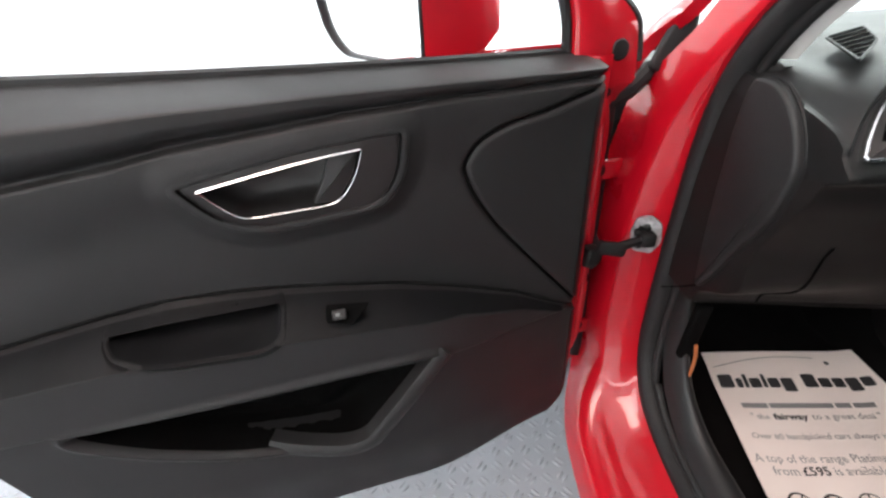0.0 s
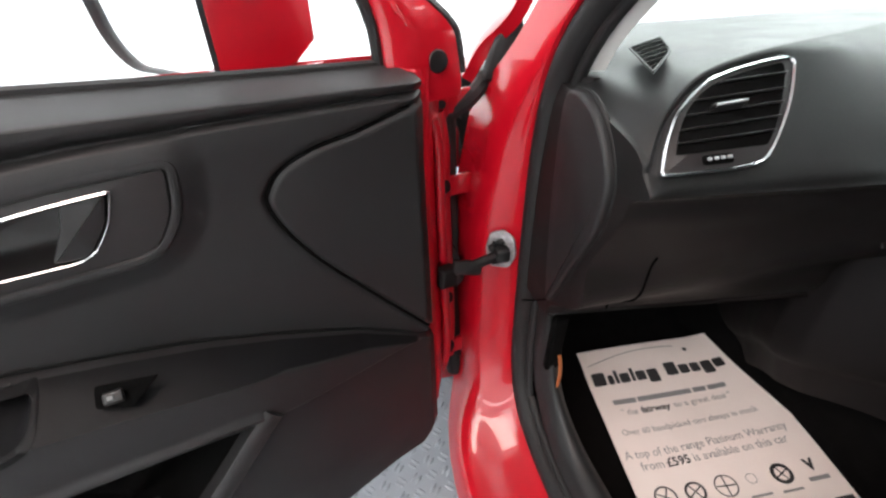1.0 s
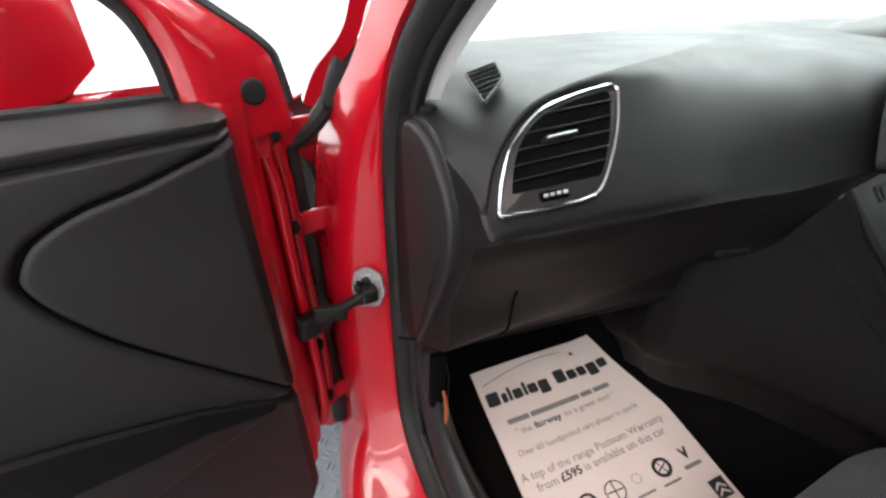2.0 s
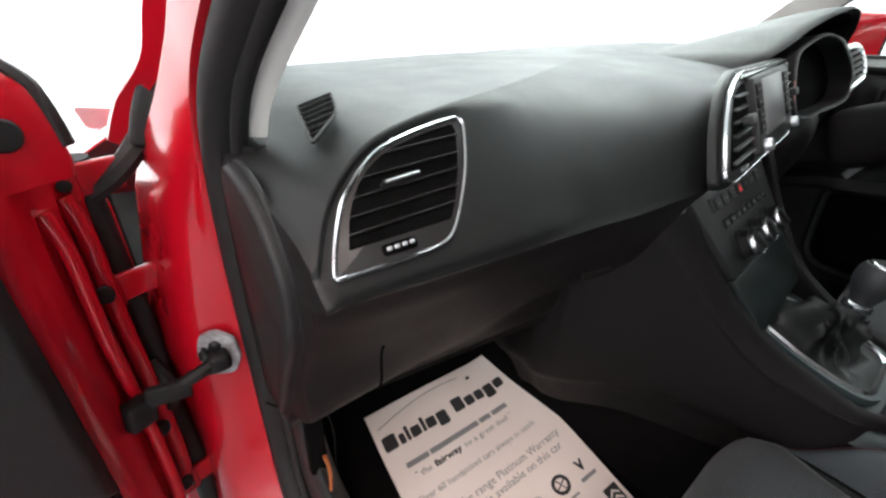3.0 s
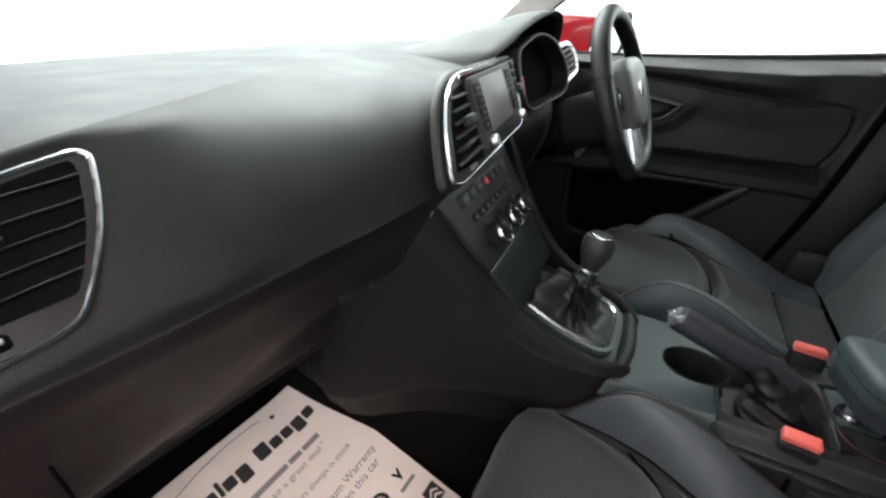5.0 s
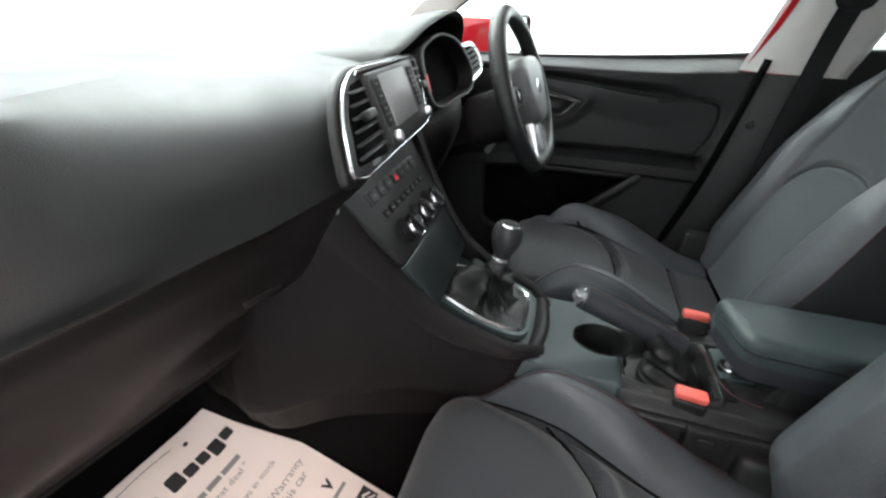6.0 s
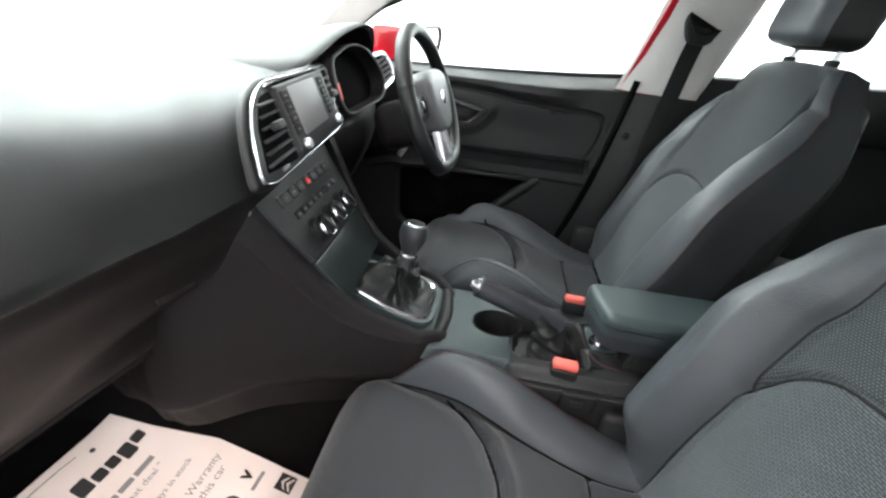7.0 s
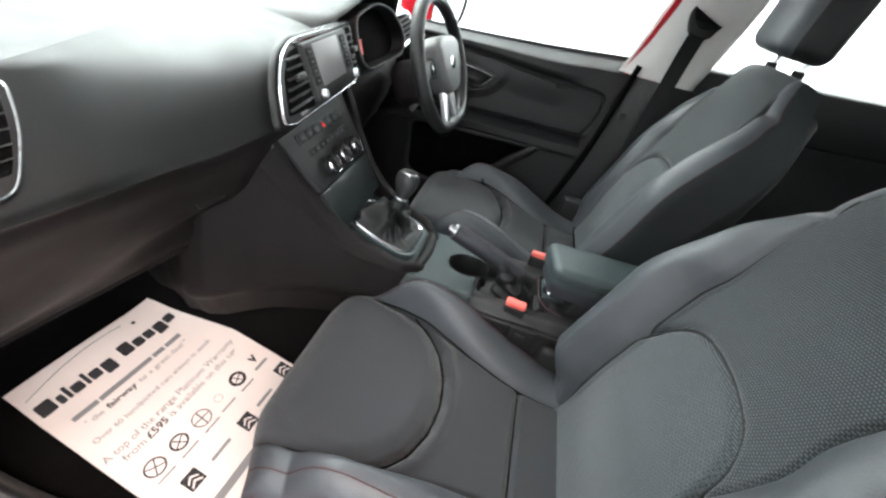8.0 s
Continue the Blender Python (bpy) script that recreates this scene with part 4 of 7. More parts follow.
    inner = curve([(0.088, 0.885), (0.088, 0.905), (0.088, 0.94), (0.094, 0.985), (0.115, 1.025), (0.19, 1.075), (0.31, 1.135), (0.48, 1.215), (0.68, 1.28), (0.85, 1.305), (1.0, 1.305)], 5)
    rows = [[(b[0], -0.085, b[1]), (b[0], -0.048, b[1])] + [(b[0] + (a[0] - b[0]) * k, -0.046 - 0.012 * k * k + 0.005 * math.sin(6 * k), b[1] + (a[1] - b[1]) * k) for k in (0.05, 0.25, 0.5, 0.75, 0.95)] + [(a[0], -0.066, a[1]), (a[0], -0.10, a[1])] for a, b in zip(outer, inner)]
    part("window_frame", outward(grid(rows), (0, 1, 0)), M_RED, door, "red painted window frame", angle=50, m=m)
    part("frame_seal", tube([(a, -0.07, b) for a, b in outer[6:]], 0.009), M_RUBBER, door, m=m)
    part("glass_channel", tube([(a + 0.004, -0.062, b - 0.003) for a, b in inner[8:]], 0.0075), M_RUBBER, door, m=m)
    part("plug", lathe([(0, 0.003), (0.012, 0.002), (0.014, 0), (0.012, -0.003)], 20), M_BLACK, door, "round black rubber plug", m=m @ pose(0.018, -0.05, 0.932, -90, 0, 0))
    if not with_mirror:
        pane = part("window_glass", outward(grid([[(u, -0.075 + 0.09 * k ** 1.4, belt_z(u) - 0.01 + k * max(0.02, float(np.interp(u, inner[:, 0], inner[:, 1])) - belt_z(u) + 0.02)) for u in np.linspace(0.10, 0.99, 12)] for k in np.linspace(0, 1, 6)]), (0, 1, 0)), M_WINDOW, door, m=m)
        pane.visible_shadow = False
    return door


def door_mirror(m, label, narrow=0.0):
    """Red wing mirror on its foot; the glass looks back along the door."""
    a, b = Vector((0.262, -0.165, 0.965)), Vector((0.392, -0.335, 0.985))
    a = a + (b - a) * narrow
    ax = (b - a).normalized()
    up = Vector((0, 0, 1))
    nrm = ax.cross(up).normalized()
    if nrm.x < 0:
        nrm = -nrm
    ctr = (a + b) / 2
    w = (b - a).length / 2
    loop = rounded([(-w, -0.048), (0.55 * w, -0.05), (w * 0.86, -0.02), (w, 0.045), (0.9 * w, 0.075), (-0.9 * w, 0.072), (-w, 0.05)], [0.008, 0.03, 0.04, 0.03, 0.03, 0.03, 0.02])
    back = Vector((1.0, 0.12, 0.0))
    place = lambda p, d, s=1.0: ctr + ax * (p[0] * s) + up * (p[1] * s) + (nrm if d > 0 else back) * d
    rows = []
    for d, s, sh in ((0.004, 1.0, 0), (0.0, 1.05, 0), (-0.016, 1.07, 0), (-0.058, 1.06, 0.002), (-0.10, 0.97, 0.010), (-0.138, 0.76, 0.022), (-0.156, 0.44, 0.028)):
        rows.append([place(p, d, s) + ax * (-0.35 * (1 - s) * w) + up * sh for p in loop] + [place(loop[0], d, s) + ax * (-0.35 * (1 - s) * w) + up * sh])
    bm = grid(rows)
    bm.faces.new([bm.verts.new(p) for p in rows[-1][:-1]])
    bmesh.ops.remove_doubles(bm, verts=bm.verts, dist=1e-5)
    ob = part("wing_mirror", outward(bm), M_RED, body, label, m=m)
    wide = lambda p: 0.015 + 0.12 * float(smooth(-w, 0.4 * w, p[0]))
    rim = [[place(p, d, 1.0 + k * wide(p)) for d, k in ((-0.004, 0.0), (0.005, 0.02), (0.009, 0.35), (0.004, 0.9), (-0.004, 1.0))] for p in loop]
    back_rim = [r + [place(p, -0.02, 1.0 + 0.97 * wide(p))] for r, p in zip(rim, loop)]
    part("bezel", outward(grid(back_rim, True), tuple(nrm)), M_KNOB, ob, "dark grey mirror surround", m=m)
    bm = bmesh.new()
    bm.faces.new([bm.verts.new(place(p, -0.002)) for p in loop])
    part("glass", outward(bm, tuple(nrm)), M_MIRROR, ob, "mirror glass", m=m)
    part("foot", ribbon(curve([(0.06, -0.085, 0.905), (0.12, -0.14, 0.902), (0.18, -0.20, 0.908)], 5), disc(0.045, 12, 0.016), (0, 0, 1)), M_BLACK, ob, "black mirror foot", m=m)
    part("foot_cap", ribbon(curve([(0.13, -0.17, 0.915), (0.17, -0.21, 0.914), (0.22, -0.25, 0.918)], 5), disc(0.036, 12, 0.014), (0, 0, 1)), M_RED, ob, m=m)
    return ob


DOOR_L = frame_matrix((-0.80, 0.305, 0), (-0.97215, -0.23437, 0), (0.23437, -0.97215, 0), (0, 0, 1))
DOOR_R = frame_matrix((0.69, 0.343, 0), (0, -1, 0), (-1, 0, 0), (0, 0, 1))
car_door(DOOR_L, "wide-open red front door with a black grained inner panel", True)
# the driver's door has a higher armrest, no pull cup in view and a pocket that ends further back
HAS_CUP = False
BELT_RISE = 0.054
ARM_TOP = [(0.0, 0.56), (0.15, 0.64), (0.30, 0.695), (0.42, 0.712), (0.53, 0.718), (0.75, 0.724), (1.2, 0.735)]
ARM_EDGE = [(x, z - 0.022) for x, z in ARM_TOP]
ARM_LOW = [(0.0, 0.53), (0.15, 0.60), (0.30, 0.650), (0.53, 0.672), (0.75, 0.676), (1.2, 0.68)]
POCKET = rounded([(0.33, 0.640), (0.34, 0.45), (0.56, 0.43), (0.665, 0.560), (0.760, 0.655)], [0.02, 0.05, 0.06, 0.05, 0.02])
STRUT = [(0.775, 0.060, 0.668), (0.735, 0.062, 0.632), (0.69, 0.062, 0.590), (0.64, 0.060, 0.535), (0.58, 0.056, 0.455)]
car_door(DOOR_R, "closed front door with black inner panel beside the steering wheel", False)
door_mirror(DOOR_L, "red wing mirror on the wide-open front door")
door_mirror(DOOR_R @ pose(-0.03, 0, -0.015), "red wing mirror outside the closed front door", 0.28)


# ---- dashboard ----
dash = thing("dashboard", "black grained dashboard with satin chrome air vents", "dashboard")
EDGE_Y = [(-0.70, 0.110), (-0.684, 0.107), (-0.62, 0.096), (-0.50, 0.076), (-0.40, 0.062), (-0.30, 0.042), (-0.215, 0.022), (-0.10, 0.03), (0.0, 0.045), (0.2, 0.085), (0.24, 0.10), (0.35, 0.10), (0.48, 0.10), (0.55, 0.088), (0.6, 0.095), (0.70, 0.11)]
SHOULDER_Y = [(-0.70, 0.157), (-0.66, 0.160), (-0.62, 0.163), (-0.57, 0.166), (-0.52, 0.165), (-0.46, 0.159), (-0.42, 0.153), (-0.35, 0.141), (-0.29, 0.123), (-0.24, 0.099), (-0.21, 0.084), (-0.1, 0.095), (0.0, 0.105), (0.20, 0.135), (0.25, 0.16), (0.35, 0.17), (0.5, 0.19), (0.6, 0.176), (0.70, 0.165)]
SHOULDER_Z = [(-0.70, 0.899), (-0.66, 0.908), (-0.635, 0.916), (-0.60, 0.928), (-0.55, 0.941), (-0.50, 0.9465), (-0.40, 0.9485), (-0.30, 0.9492), (-0.21, 0.950), (0.0, 0.9525), (0.15, 0.957), (0.22, 0.962), (0.35, 0.965), (0.5, 0.955), (0.6, 0.932), (0.70, 0.893)]

# the crease that parts the top from the face: it wraps down round the outer vent at either end
CREASE_Y = [(-0.70, 0.100), (-0.684, 0.113), (-0.668, 0.134), (-0.648, 0.150), (-0.625, 0.160), (-0.605, 0.166), (-0.58, 0.169), (-0.545, 0.170), (-0.512, 0.171), (-0.456, 0.181), (-0.40, 0.199), (-0.30, 0.236), (-0.22, 0.270), (-0.108, 0.306), (0.07, 0.36), (0.4, 0.36), (0.55, 0.26), (0.62, 0.18), (0.70, 0.104)]
CREASE_Z = [(-0.70, 0.830), (-0.684, 0.850), (-0.668, 0.879), (-0.648, 0.902), (-0.625, 0.919), (-0.605, 0.930), (-0.58, 0.938), (-0.545, 0.9455), (-0.512, 0.950), (-0.456, 0.9535), (-0.40, 0.9545), (-0.21, 0.9565), (0.0, 0.959), (0.15, 0.962), (0.35, 0.966), (0.5, 0.956), (0.6, 0.935), (0.64, 0.917), (0.672, 0.876), (0.70, 0.835)]


def eased(table, w):
    """A table of (x, value) with its corners eased over a width w."""
    x = np.linspace(-0.70, 0.70, 701)
    v = at(table, x)
    k = np.exp(-(np.arange(-60, 61) * 0.002 / w) ** 2)
    k /= k.sum()
    pad = np.concatenate([2 * v[0] - v[60:0:-1], v, 2 * v[-1] - v[-2:-62:-1]])
    return np.stack([x, np.convolve(pad, k, "valid")], 1)


SEAM_LINE, SEAM_TOP = eased(CREASE_Y, 0.010), eased(CREASE_Z, 0.010)
FACE_LINE, TOP_LINE, EDGE_LINE = eased(SHOULDER_Y, 0.03), eased(SHOULDER_Z, 0.03), eased(EDGE_Y, 0.03)


def vent_plane(x, z):
    """Depth of the slanted plane in which the outer vent lies."""
    return 0.112 - 0.189 * (x + 0.664) + 0.880 * (z - 0.8515)


def dash_profile(x):
    ye, ys, zs = at(EDGE_LINE, x), at(FACE_LINE, x), at(TOP_LINE, x)
    yq, zq = at(SEAM_LINE, x), at(SEAM_TOP, x)
    wy = ws_y(x) + 0.02
    zw = 0.945 - 0.05 * (wy - 0.5) - 0.012 * smooth(0.54, 0.69, abs(x))
    ze = 0.826 + 0.012 * smooth(-0.35, -0.2, x)
    bump = 0.019 * smooth(-0.26, -0.13, x) * smooth(0.30, 0.20, x)
    ys, zs = min(ys, yq - 0.012), min(zs, zq - 0.012) + bump
    end = smooth(0.58, 0.66, abs(x))
    top = []
    for k in np.linspace(1, 0, 30):
        lift = (zw - zq) * (k ** (1.5 - 0.9 * end)) - 0.003 * smooth(0.70, 0.73, k) * smooth(0.5, 0.3, abs(x))
        top.append((yq + (wy - yq) * k, zq + lift))
    # the face leaves the crease at a slant and rounds down to the lower edge
    slant = 0.40 - 0.20 * smooth(-0.42, -0.16, x) + 0.5 * end
    f = lambda k, b=0.0: np.array((ye + (ys - ye) * k - b * math.sin(math.pi * k), ze + (zs - ze) * k))
    p0, p3 = np.array((yq, zq)), f(0.42, 0.009)
    reach = 0.72 * (yq - ys) + 0.004
    p1 = p0 + (-reach, -slant * reach + 0.9 * bump)
    p2 = f(0.94, 0.001)
    face = [tuple((1 - t) ** 3 * p0 + 3 * t * (1 - t) ** 2 * p1 + 3 * t * t * (1 - t) * p2 + t ** 3 * p3) for t in np.linspace(0, 1, 22)]
    face += [tuple(f(k, 0.009)) for k in (0.34, 0.26, 0.18, 0.11, 0.06)] + [(ye + 0.0005, ze + 0.004), (ye + 0.0025, ze + 0.001)]
    flat = smooth(-0.40, -0.50, x)
    face = [(y + (vent_plane(x, z) + 0.0022 - y) * flat * smooth(0.829, 0.846, z) * smooth(zq, zq - 0.010, z), z) for y, z in face]
    under = [(ye + 0.006, ze - 0.001), (ye + 0.02, ze - 0.010), (ye + 0.028, ze - 0.035)]
    yb = 0.247 - 0.155 * (min(x, -0.2) + 0.45) - 0.012
    box = [(ye + 0.045, 0.76), (ye + 0.075, 0.70), (0.185 - 0.04 * smooth(-0.3, -0.1, x), 0.635), (yb - 0.014, 0.585), (yb, 0.560), (yb + 0.012, 0.553), (0.42, 0.555), (0.62, 0.56)]
    return top, face, under, box


def dash_rows(xs):
    """Rows of the top, of the face and of the lower dash."""
    out = ([], [], [])
    for x in xs:
        top, face, under, box = dash_profile(x)
        for rows, line in zip(out, (top, face, [face[-1]] + [tuple(q) for q in curve(under + box, 4)])):
            rows.append([(x, float(y), float(z)) for y, z in line])
    return out


xs = np.concatenate([np.linspace(-0.678, -0.50, 60)[:-1], np.linspace(-0.50, 0.50, 110)[:-1], np.linspace(0.50, 0.678, 60)])
ctr = np.array((0, 0.33, 0.77))
sheets = []
for rows in dash_rows(xs):
    ends = [[(-0.678 - dx, ctr[1] + (y - ctr[1]) * k, ctr[2] + (z - ctr[2]) * k) for _, y, z in rows[0]] for k, dx in ((0.9965, 0.0035), (0.991, 0.0055), (0.90, 0.0065), (0.80, 0.0070))]
    sheets.append(ends[::-1] + rows + [[(-x, y, z) for x, y, z in r] for r in ends])
top_rows, face_rows, low_rows = sheets
part("dash_top", outward(grid(top_rows), (0, 0, 1)), M_PAD, dash, "soft grained dash top", angle=50)
part("dash_face", outward(grid(face_rows), (0, -1, 1)), M_PAD, dash, "soft grained dash face", angle=50)
bm = grid(low_rows)
for i in (0, -1):
    bm.faces.new([bm.verts.new(p) for p in top_rows[i] + face_rows[i][1:] + low_rows[i][1:]])
bmesh.ops.remove_doubles(bm, verts=bm.verts, dist=1e-6)
part("lower_dash", outward(bm, (0, -1, -1)), M_LID, dash, "hard lower dash with the glovebox lid", angle=32)
# glovebox lid: shut line and recessed latch
def box_point(x, k):
    _, _, under, box = dash_profile(x)
    c = curve(under[2:] + box[:6], 8)
    q = c[int(k * (len(c) - 1))]
    return (x, q[0] - 0.0012, q[1])


glovebox = part("glovebox", tube([box_point(-0.612 + 0.03 * k, k) for k in np.linspace(0.30, 1, 20)], 0.0016), M_SHADE_BLACK, dash, "dark shut line of the glovebox")
# Pale tube paints the highlight along the black lid's edge.
part("shut_line", tube([box_point(-0.186 - 0.085 * k * k, k) for k in np.linspace(0.05, 0.75, 24)], 0.0014), M_MARK, glovebox, "pale edge of the glovebox lid")
lx, ly, lz = box_point(-0.292, 0.30)
part("latch", merge(rbox(0.058, 0.004, 0.012, 0.002, m=pose(lx, ly + 0.001, lz, -28, 0, -9)), rbox(0.050, 0.003, 0.003, 0.001, m=pose(lx, ly - 0.002, lz - 0.004, -28, 0, -9))), M_LID, glovebox, "black glovebox latch")

# end covers: a raised panel that the open door lays bare
for side in (-1, 1):
    cov = curve([(0.255, 0.906), (0.215, 0.900), (0.180, 0.872), (0.158, 0.835), (0.156, 0.805), (0.168, 0.757), (0.202, 0.695), (0.236, 0.628), (0.258, 0.598), (0.268, 0.65), (0.274, 0.742), (0.275, 0.824), (0.270, 0.885)], 5, True)
    CM = frame_matrix((side * 0.682, 0, 0), (0, 1, 0), (0, 0, 1), (side, 0, 0))
    cover = part("end_cover", prism([(y, z) for y, z in cov], 0.014, 0.006, 4), M_PANEL, dash, "smooth oval dash end cover", m=CM)
    part("cover_gap", ribbon([(y, z, 0.001) for y, z in cov], disc(0.0032, 6), (0, 0, 1), True), M_BLACK, cover, m=CM)


def side_vent(side):
    """Outer air vent: chrome ring over a near-black plate that stands for the shaded box, with slats, knob and
    thumbwheel.
    """
    o = Vector((-0.664, 0.112, 0.8515))
    ex = Vector((0.980, -0.15, 0.04)).normalized()
    up = Vector((0.0, 0.66, 0.75))
    ez = (up - ex * up.dot(ex)).normalized()
    en = ez.cross(ex).normalized()
    if en.y > 0:
        en = -en
    VM = frame_matrix(o + 0.002 * en, ex, ez, en)
    if side > 0:
        VM = Matrix.Diagonal((-1, 1, 1, 1)) @ VM
    loop = curve([(-0.0048, 0.003), (-0.0045, -0.001), (-0.001, -0.003), (0.03, -0.0032), (0.06, -0.0028), (0.084, -0.0008), (0.1, 0.0065), (0.119, 0.032), (0.136, 0.062), (0.1475, 0.093), (0.1486, 0.1015), (0.1445, 0.1055), (0.136, 0.1055), (0.104, 0.101), (0.066, 0.0915), (0.045, 0.079), (0.030, 0.066), (0.018, 0.053), (0.004, 0.0265)], 3, True)
    vent = part("air_vent", prism([tuple(p) for p in loop], 0.003, 0.001), M_BEZEL, dash, "outer air vent in a chrome ring", m=VM @ Matrix.Translation((0, 0, -0.001)))
    part("chrome_ring", ribbon([(a, b, 0.003) for a, b in loop], [(-0.0019, -0.008), (-0.0017, 0.0005), (0.0, 0.002), (0.0017, 0.0005), (0.0019, -0.008)], (0, 0, 1), True), M_CHROME, vent, "satin chrome ring", m=VM)
    inner = rounded([(0.011, 0.0158), (0.020, 0.042), (0.034, 0.0635), (0.049, 0.077), (0.068, 0.0875), (0.105, 0.097), (0.1385, 0.1015), (0.1385, 0.092), (0.128, 0.061), (0.112, 0.031), (0.1025, 0.0178)], [0.002, 0.02, 0.02, 0.02, 0.02, 0.02, 0.004, 0.02, 0.02, 0.02, 0.003])
    L = np.array(inner)
    # Flat plate coloured near-black as the shade behind the slats.
    part("opening", prism([tuple(p) for p in inner], 0.0012), M_SHADE_BLACK, vent, "dark mouth of the vent", m=VM @ Matrix.Translation((0, 0, 0.0015)))
    for b in (0.0295, 0.0425, 0.0565, 0.0705, 0.0860):
        # slat reaches from edge to edge of the opening at its height
        xsn = []
        for i in range(len(L)):
            p, q = L[i], L[(i + 1) % len(L)]
            hp, hq = p[1] - 0.052 * (p[0] - 0.07) - b, q[1] - 0.052 * (q[0] - 0.07) - b
            if hp * hq < 0:
                xsn.append(p[0] + (q[0] - p[0]) * hp / (hp - hq))
        if len(xsn) >= 2:
            a0, a1 = min(xsn), max(xsn)
            am = (a0 + a1) / 2
            part("slat", rbox(a1 - a0, 0.0011, 0.008, 0.0004, 1, m=pose(am, b + 0.052 * (am - 0.07), 0.003, 6, 0, 3.0)), M_BEZEL, vent, m=VM)
    part("knob", rbox(0.034, 0.0050, 0.012, 0.0022, m=pose(0.0695, 0.0597, 0.007, 0, 0, 4)), M_HARD, vent, "chrome-edged vent knob", m=VM)
    part("knob_edge", rbox(0.031, 0.0022, 0.003, 0.001, m=pose(0.0695, 0.0592, 0.0132, 0, 0, 4)), M_SILVER, vent, m=VM)
    wheel = part("thumbwheel", rbox(0.030, 0.0095, 0.006, 0.003, m=pose(0.0503, 0.0080, 0.003, 0, 0, 0)), M_SHADE_BLACK, vent, m=VM)
    for k in range(4):
        part("rib", rbox(0.0048, 0.0034, 0.003, 0.0012, 2, m=pose(0.0405 + 0.0066 * k, 0.0078 + 0.0002 * k, 0.0058, 0, 0, 0)), M_SILVER, wheel, m=VM)


side_vent(-1)


def driver_vent():
    """Outer vent beside the dials: silver surround, black slats."""
    o = Vector((0.497, 0.048, 0.882))
    ex = Vector((0.09, -0.016, 0.016)).normalized()
    ez = Vector((0.0, 0.036, 0.086))
    ez = (ez - ex * ez.dot(ex)).normalized()
    en = ex.cross(ez).normalized()
    if en.y > 0:
        en = -en
    VM = frame_matrix(o, ex, ez, en)
    loop = rounded([(0.0, 0.0), (0.085, 0.012), (0.098, 0.05), (0.075, 0.088), (0.004, 0.090), (-0.004, 0.05)], [0.008, 0.02, 0.02, 0.03, 0.01, 0.02])
    vent = part("air_vent", prism([tuple(p) for p in loop], -0.10), M_HARD, dash, "outer air vent in a silver surround", m=VM)
    # Thin near-black plate paints the vent's shaded inside.
    part("opening", prism([tuple((0.045, 0.045) + (np.array(p) - (0.045, 0.045)) * 0.86) for p in loop], 0.002), M_SHADE_BLACK, vent, m=VM)
    part("silver_surround", ribbon([(*((0.045, 0.045) + (np.array(p) - (0.045, 0.045)) * 0.96), 0.0) for p in loop], [(-0.006, -0.006), (-0.005, 0.004), (0.0, 0.006), (0.005, 0.004), (0.006, -0.006)], (0, 0, 1), True), M_SILVER, vent, "satin silver surround", m=VM)
    for k in range(5):
        part("slat", rbox(0.072, 0.002, 0.010, 0.0006, 1, m=pose(0.045, 0.020 + 0.013 * k, 0.004, 40, 0, 4)), M_SLAT, vent, m=VM)


driver_vent()


def demister(side):
    """Small slatted side-window outlet on the top corner."""
    o = Vector((-0.635, 0.194, 0.921))
    ex = Vector((0.034, -0.006, 0.010)).normalized()
    ez = Vector((0.02, 0.087, 0.012))
    ez = (ez - ex * ez.dot(ex)).normalized()
    en = ex.cross(ez).normalized()
    if en.z < 0:
        en = -en
    DMx = frame_matrix(o, ex, ez, en)
    if side > 0:
        DMx = Matrix.Diagonal((-1, 1, 1, 1)) @ DMx
    tl, tr, b = (Vector(q) - o for q in ((-0.610, 0.276, 0.933), (-0.575, 0.270, 0.941), (-0.635, 0.194, 0.921)))
    q = [(v.dot(ex), v.dot(ez)) for v in (tl, tr)] + [((tr.dot(ex) * 0.5 + b.dot(ex) * 0.5) + 0.013, tr.dot(ez) * 0.45 + b.dot(ez) * 0.55), (b.dot(ex), b.dot(ez))]
    h = tl.dot(en)
    loop = rounded(q, [0.003, 0.003, 0.012, 0.003])
    # The outlet's shaded depth is only a near-black plate.
    vent = part("demister_vent", prism([tuple(p) for p in loop], 0.003, 0.001), M_SHADE_BLACK, dash, "small slatted demister outlet", m=DMx @ Matrix.Translation((0, 0, max(h, 0) + 0.006)))
    TM = DMx @ Matrix.Translation((0, 0, max(h, 0) + 0.0085))
    part("rim", ribbon([(a, c, 0.0) for a, c in loop], disc(0.0016, 6), (0, 0, 1), True), M_PAD, vent, m=TM)
    L = np.array(loop)
    y0, y1 = L[:, 1].min(), L[:, 1].max()
    for k in range(1, 7):
        b2 = y0 + (y1 - y0) * k / 7
        xsn = [p[0] + (r[0] - p[0]) * (b2 - p[1]) / (r[1] - p[1]) for p, r in zip(L, np.roll(L, -1, 0)) if (p[1] - b2) * (r[1] - b2) < 0]
        if len(xsn) >= 2:
            part("slat", rbox(max(xsn) - min(xsn), 0.0013, 0.004, 0.0004, 1, m=pose((max(xsn) + min(xsn)) / 2, b2, 0.0)), M_PAD, vent, m=TM)


demister(-1)
demister(1)

# ---- centre display and vents, turned to the driver ----
cx = Vector((0.439, 0.051, 0.0)).normalized()
cz = Vector((0.0, 0.40, 0.915))
cz = (cz - cx * cz.dot(cx)).normalized()
cn = cx.cross(cz).normalized()
if cn.y > 0:
    cn = -cn
CENTRE = frame_matrix((-0.006, 0.033, 0.846), cx, cz, cn)
media = thing("centre_display", "centre display with dark screen between two air vents", "car display")
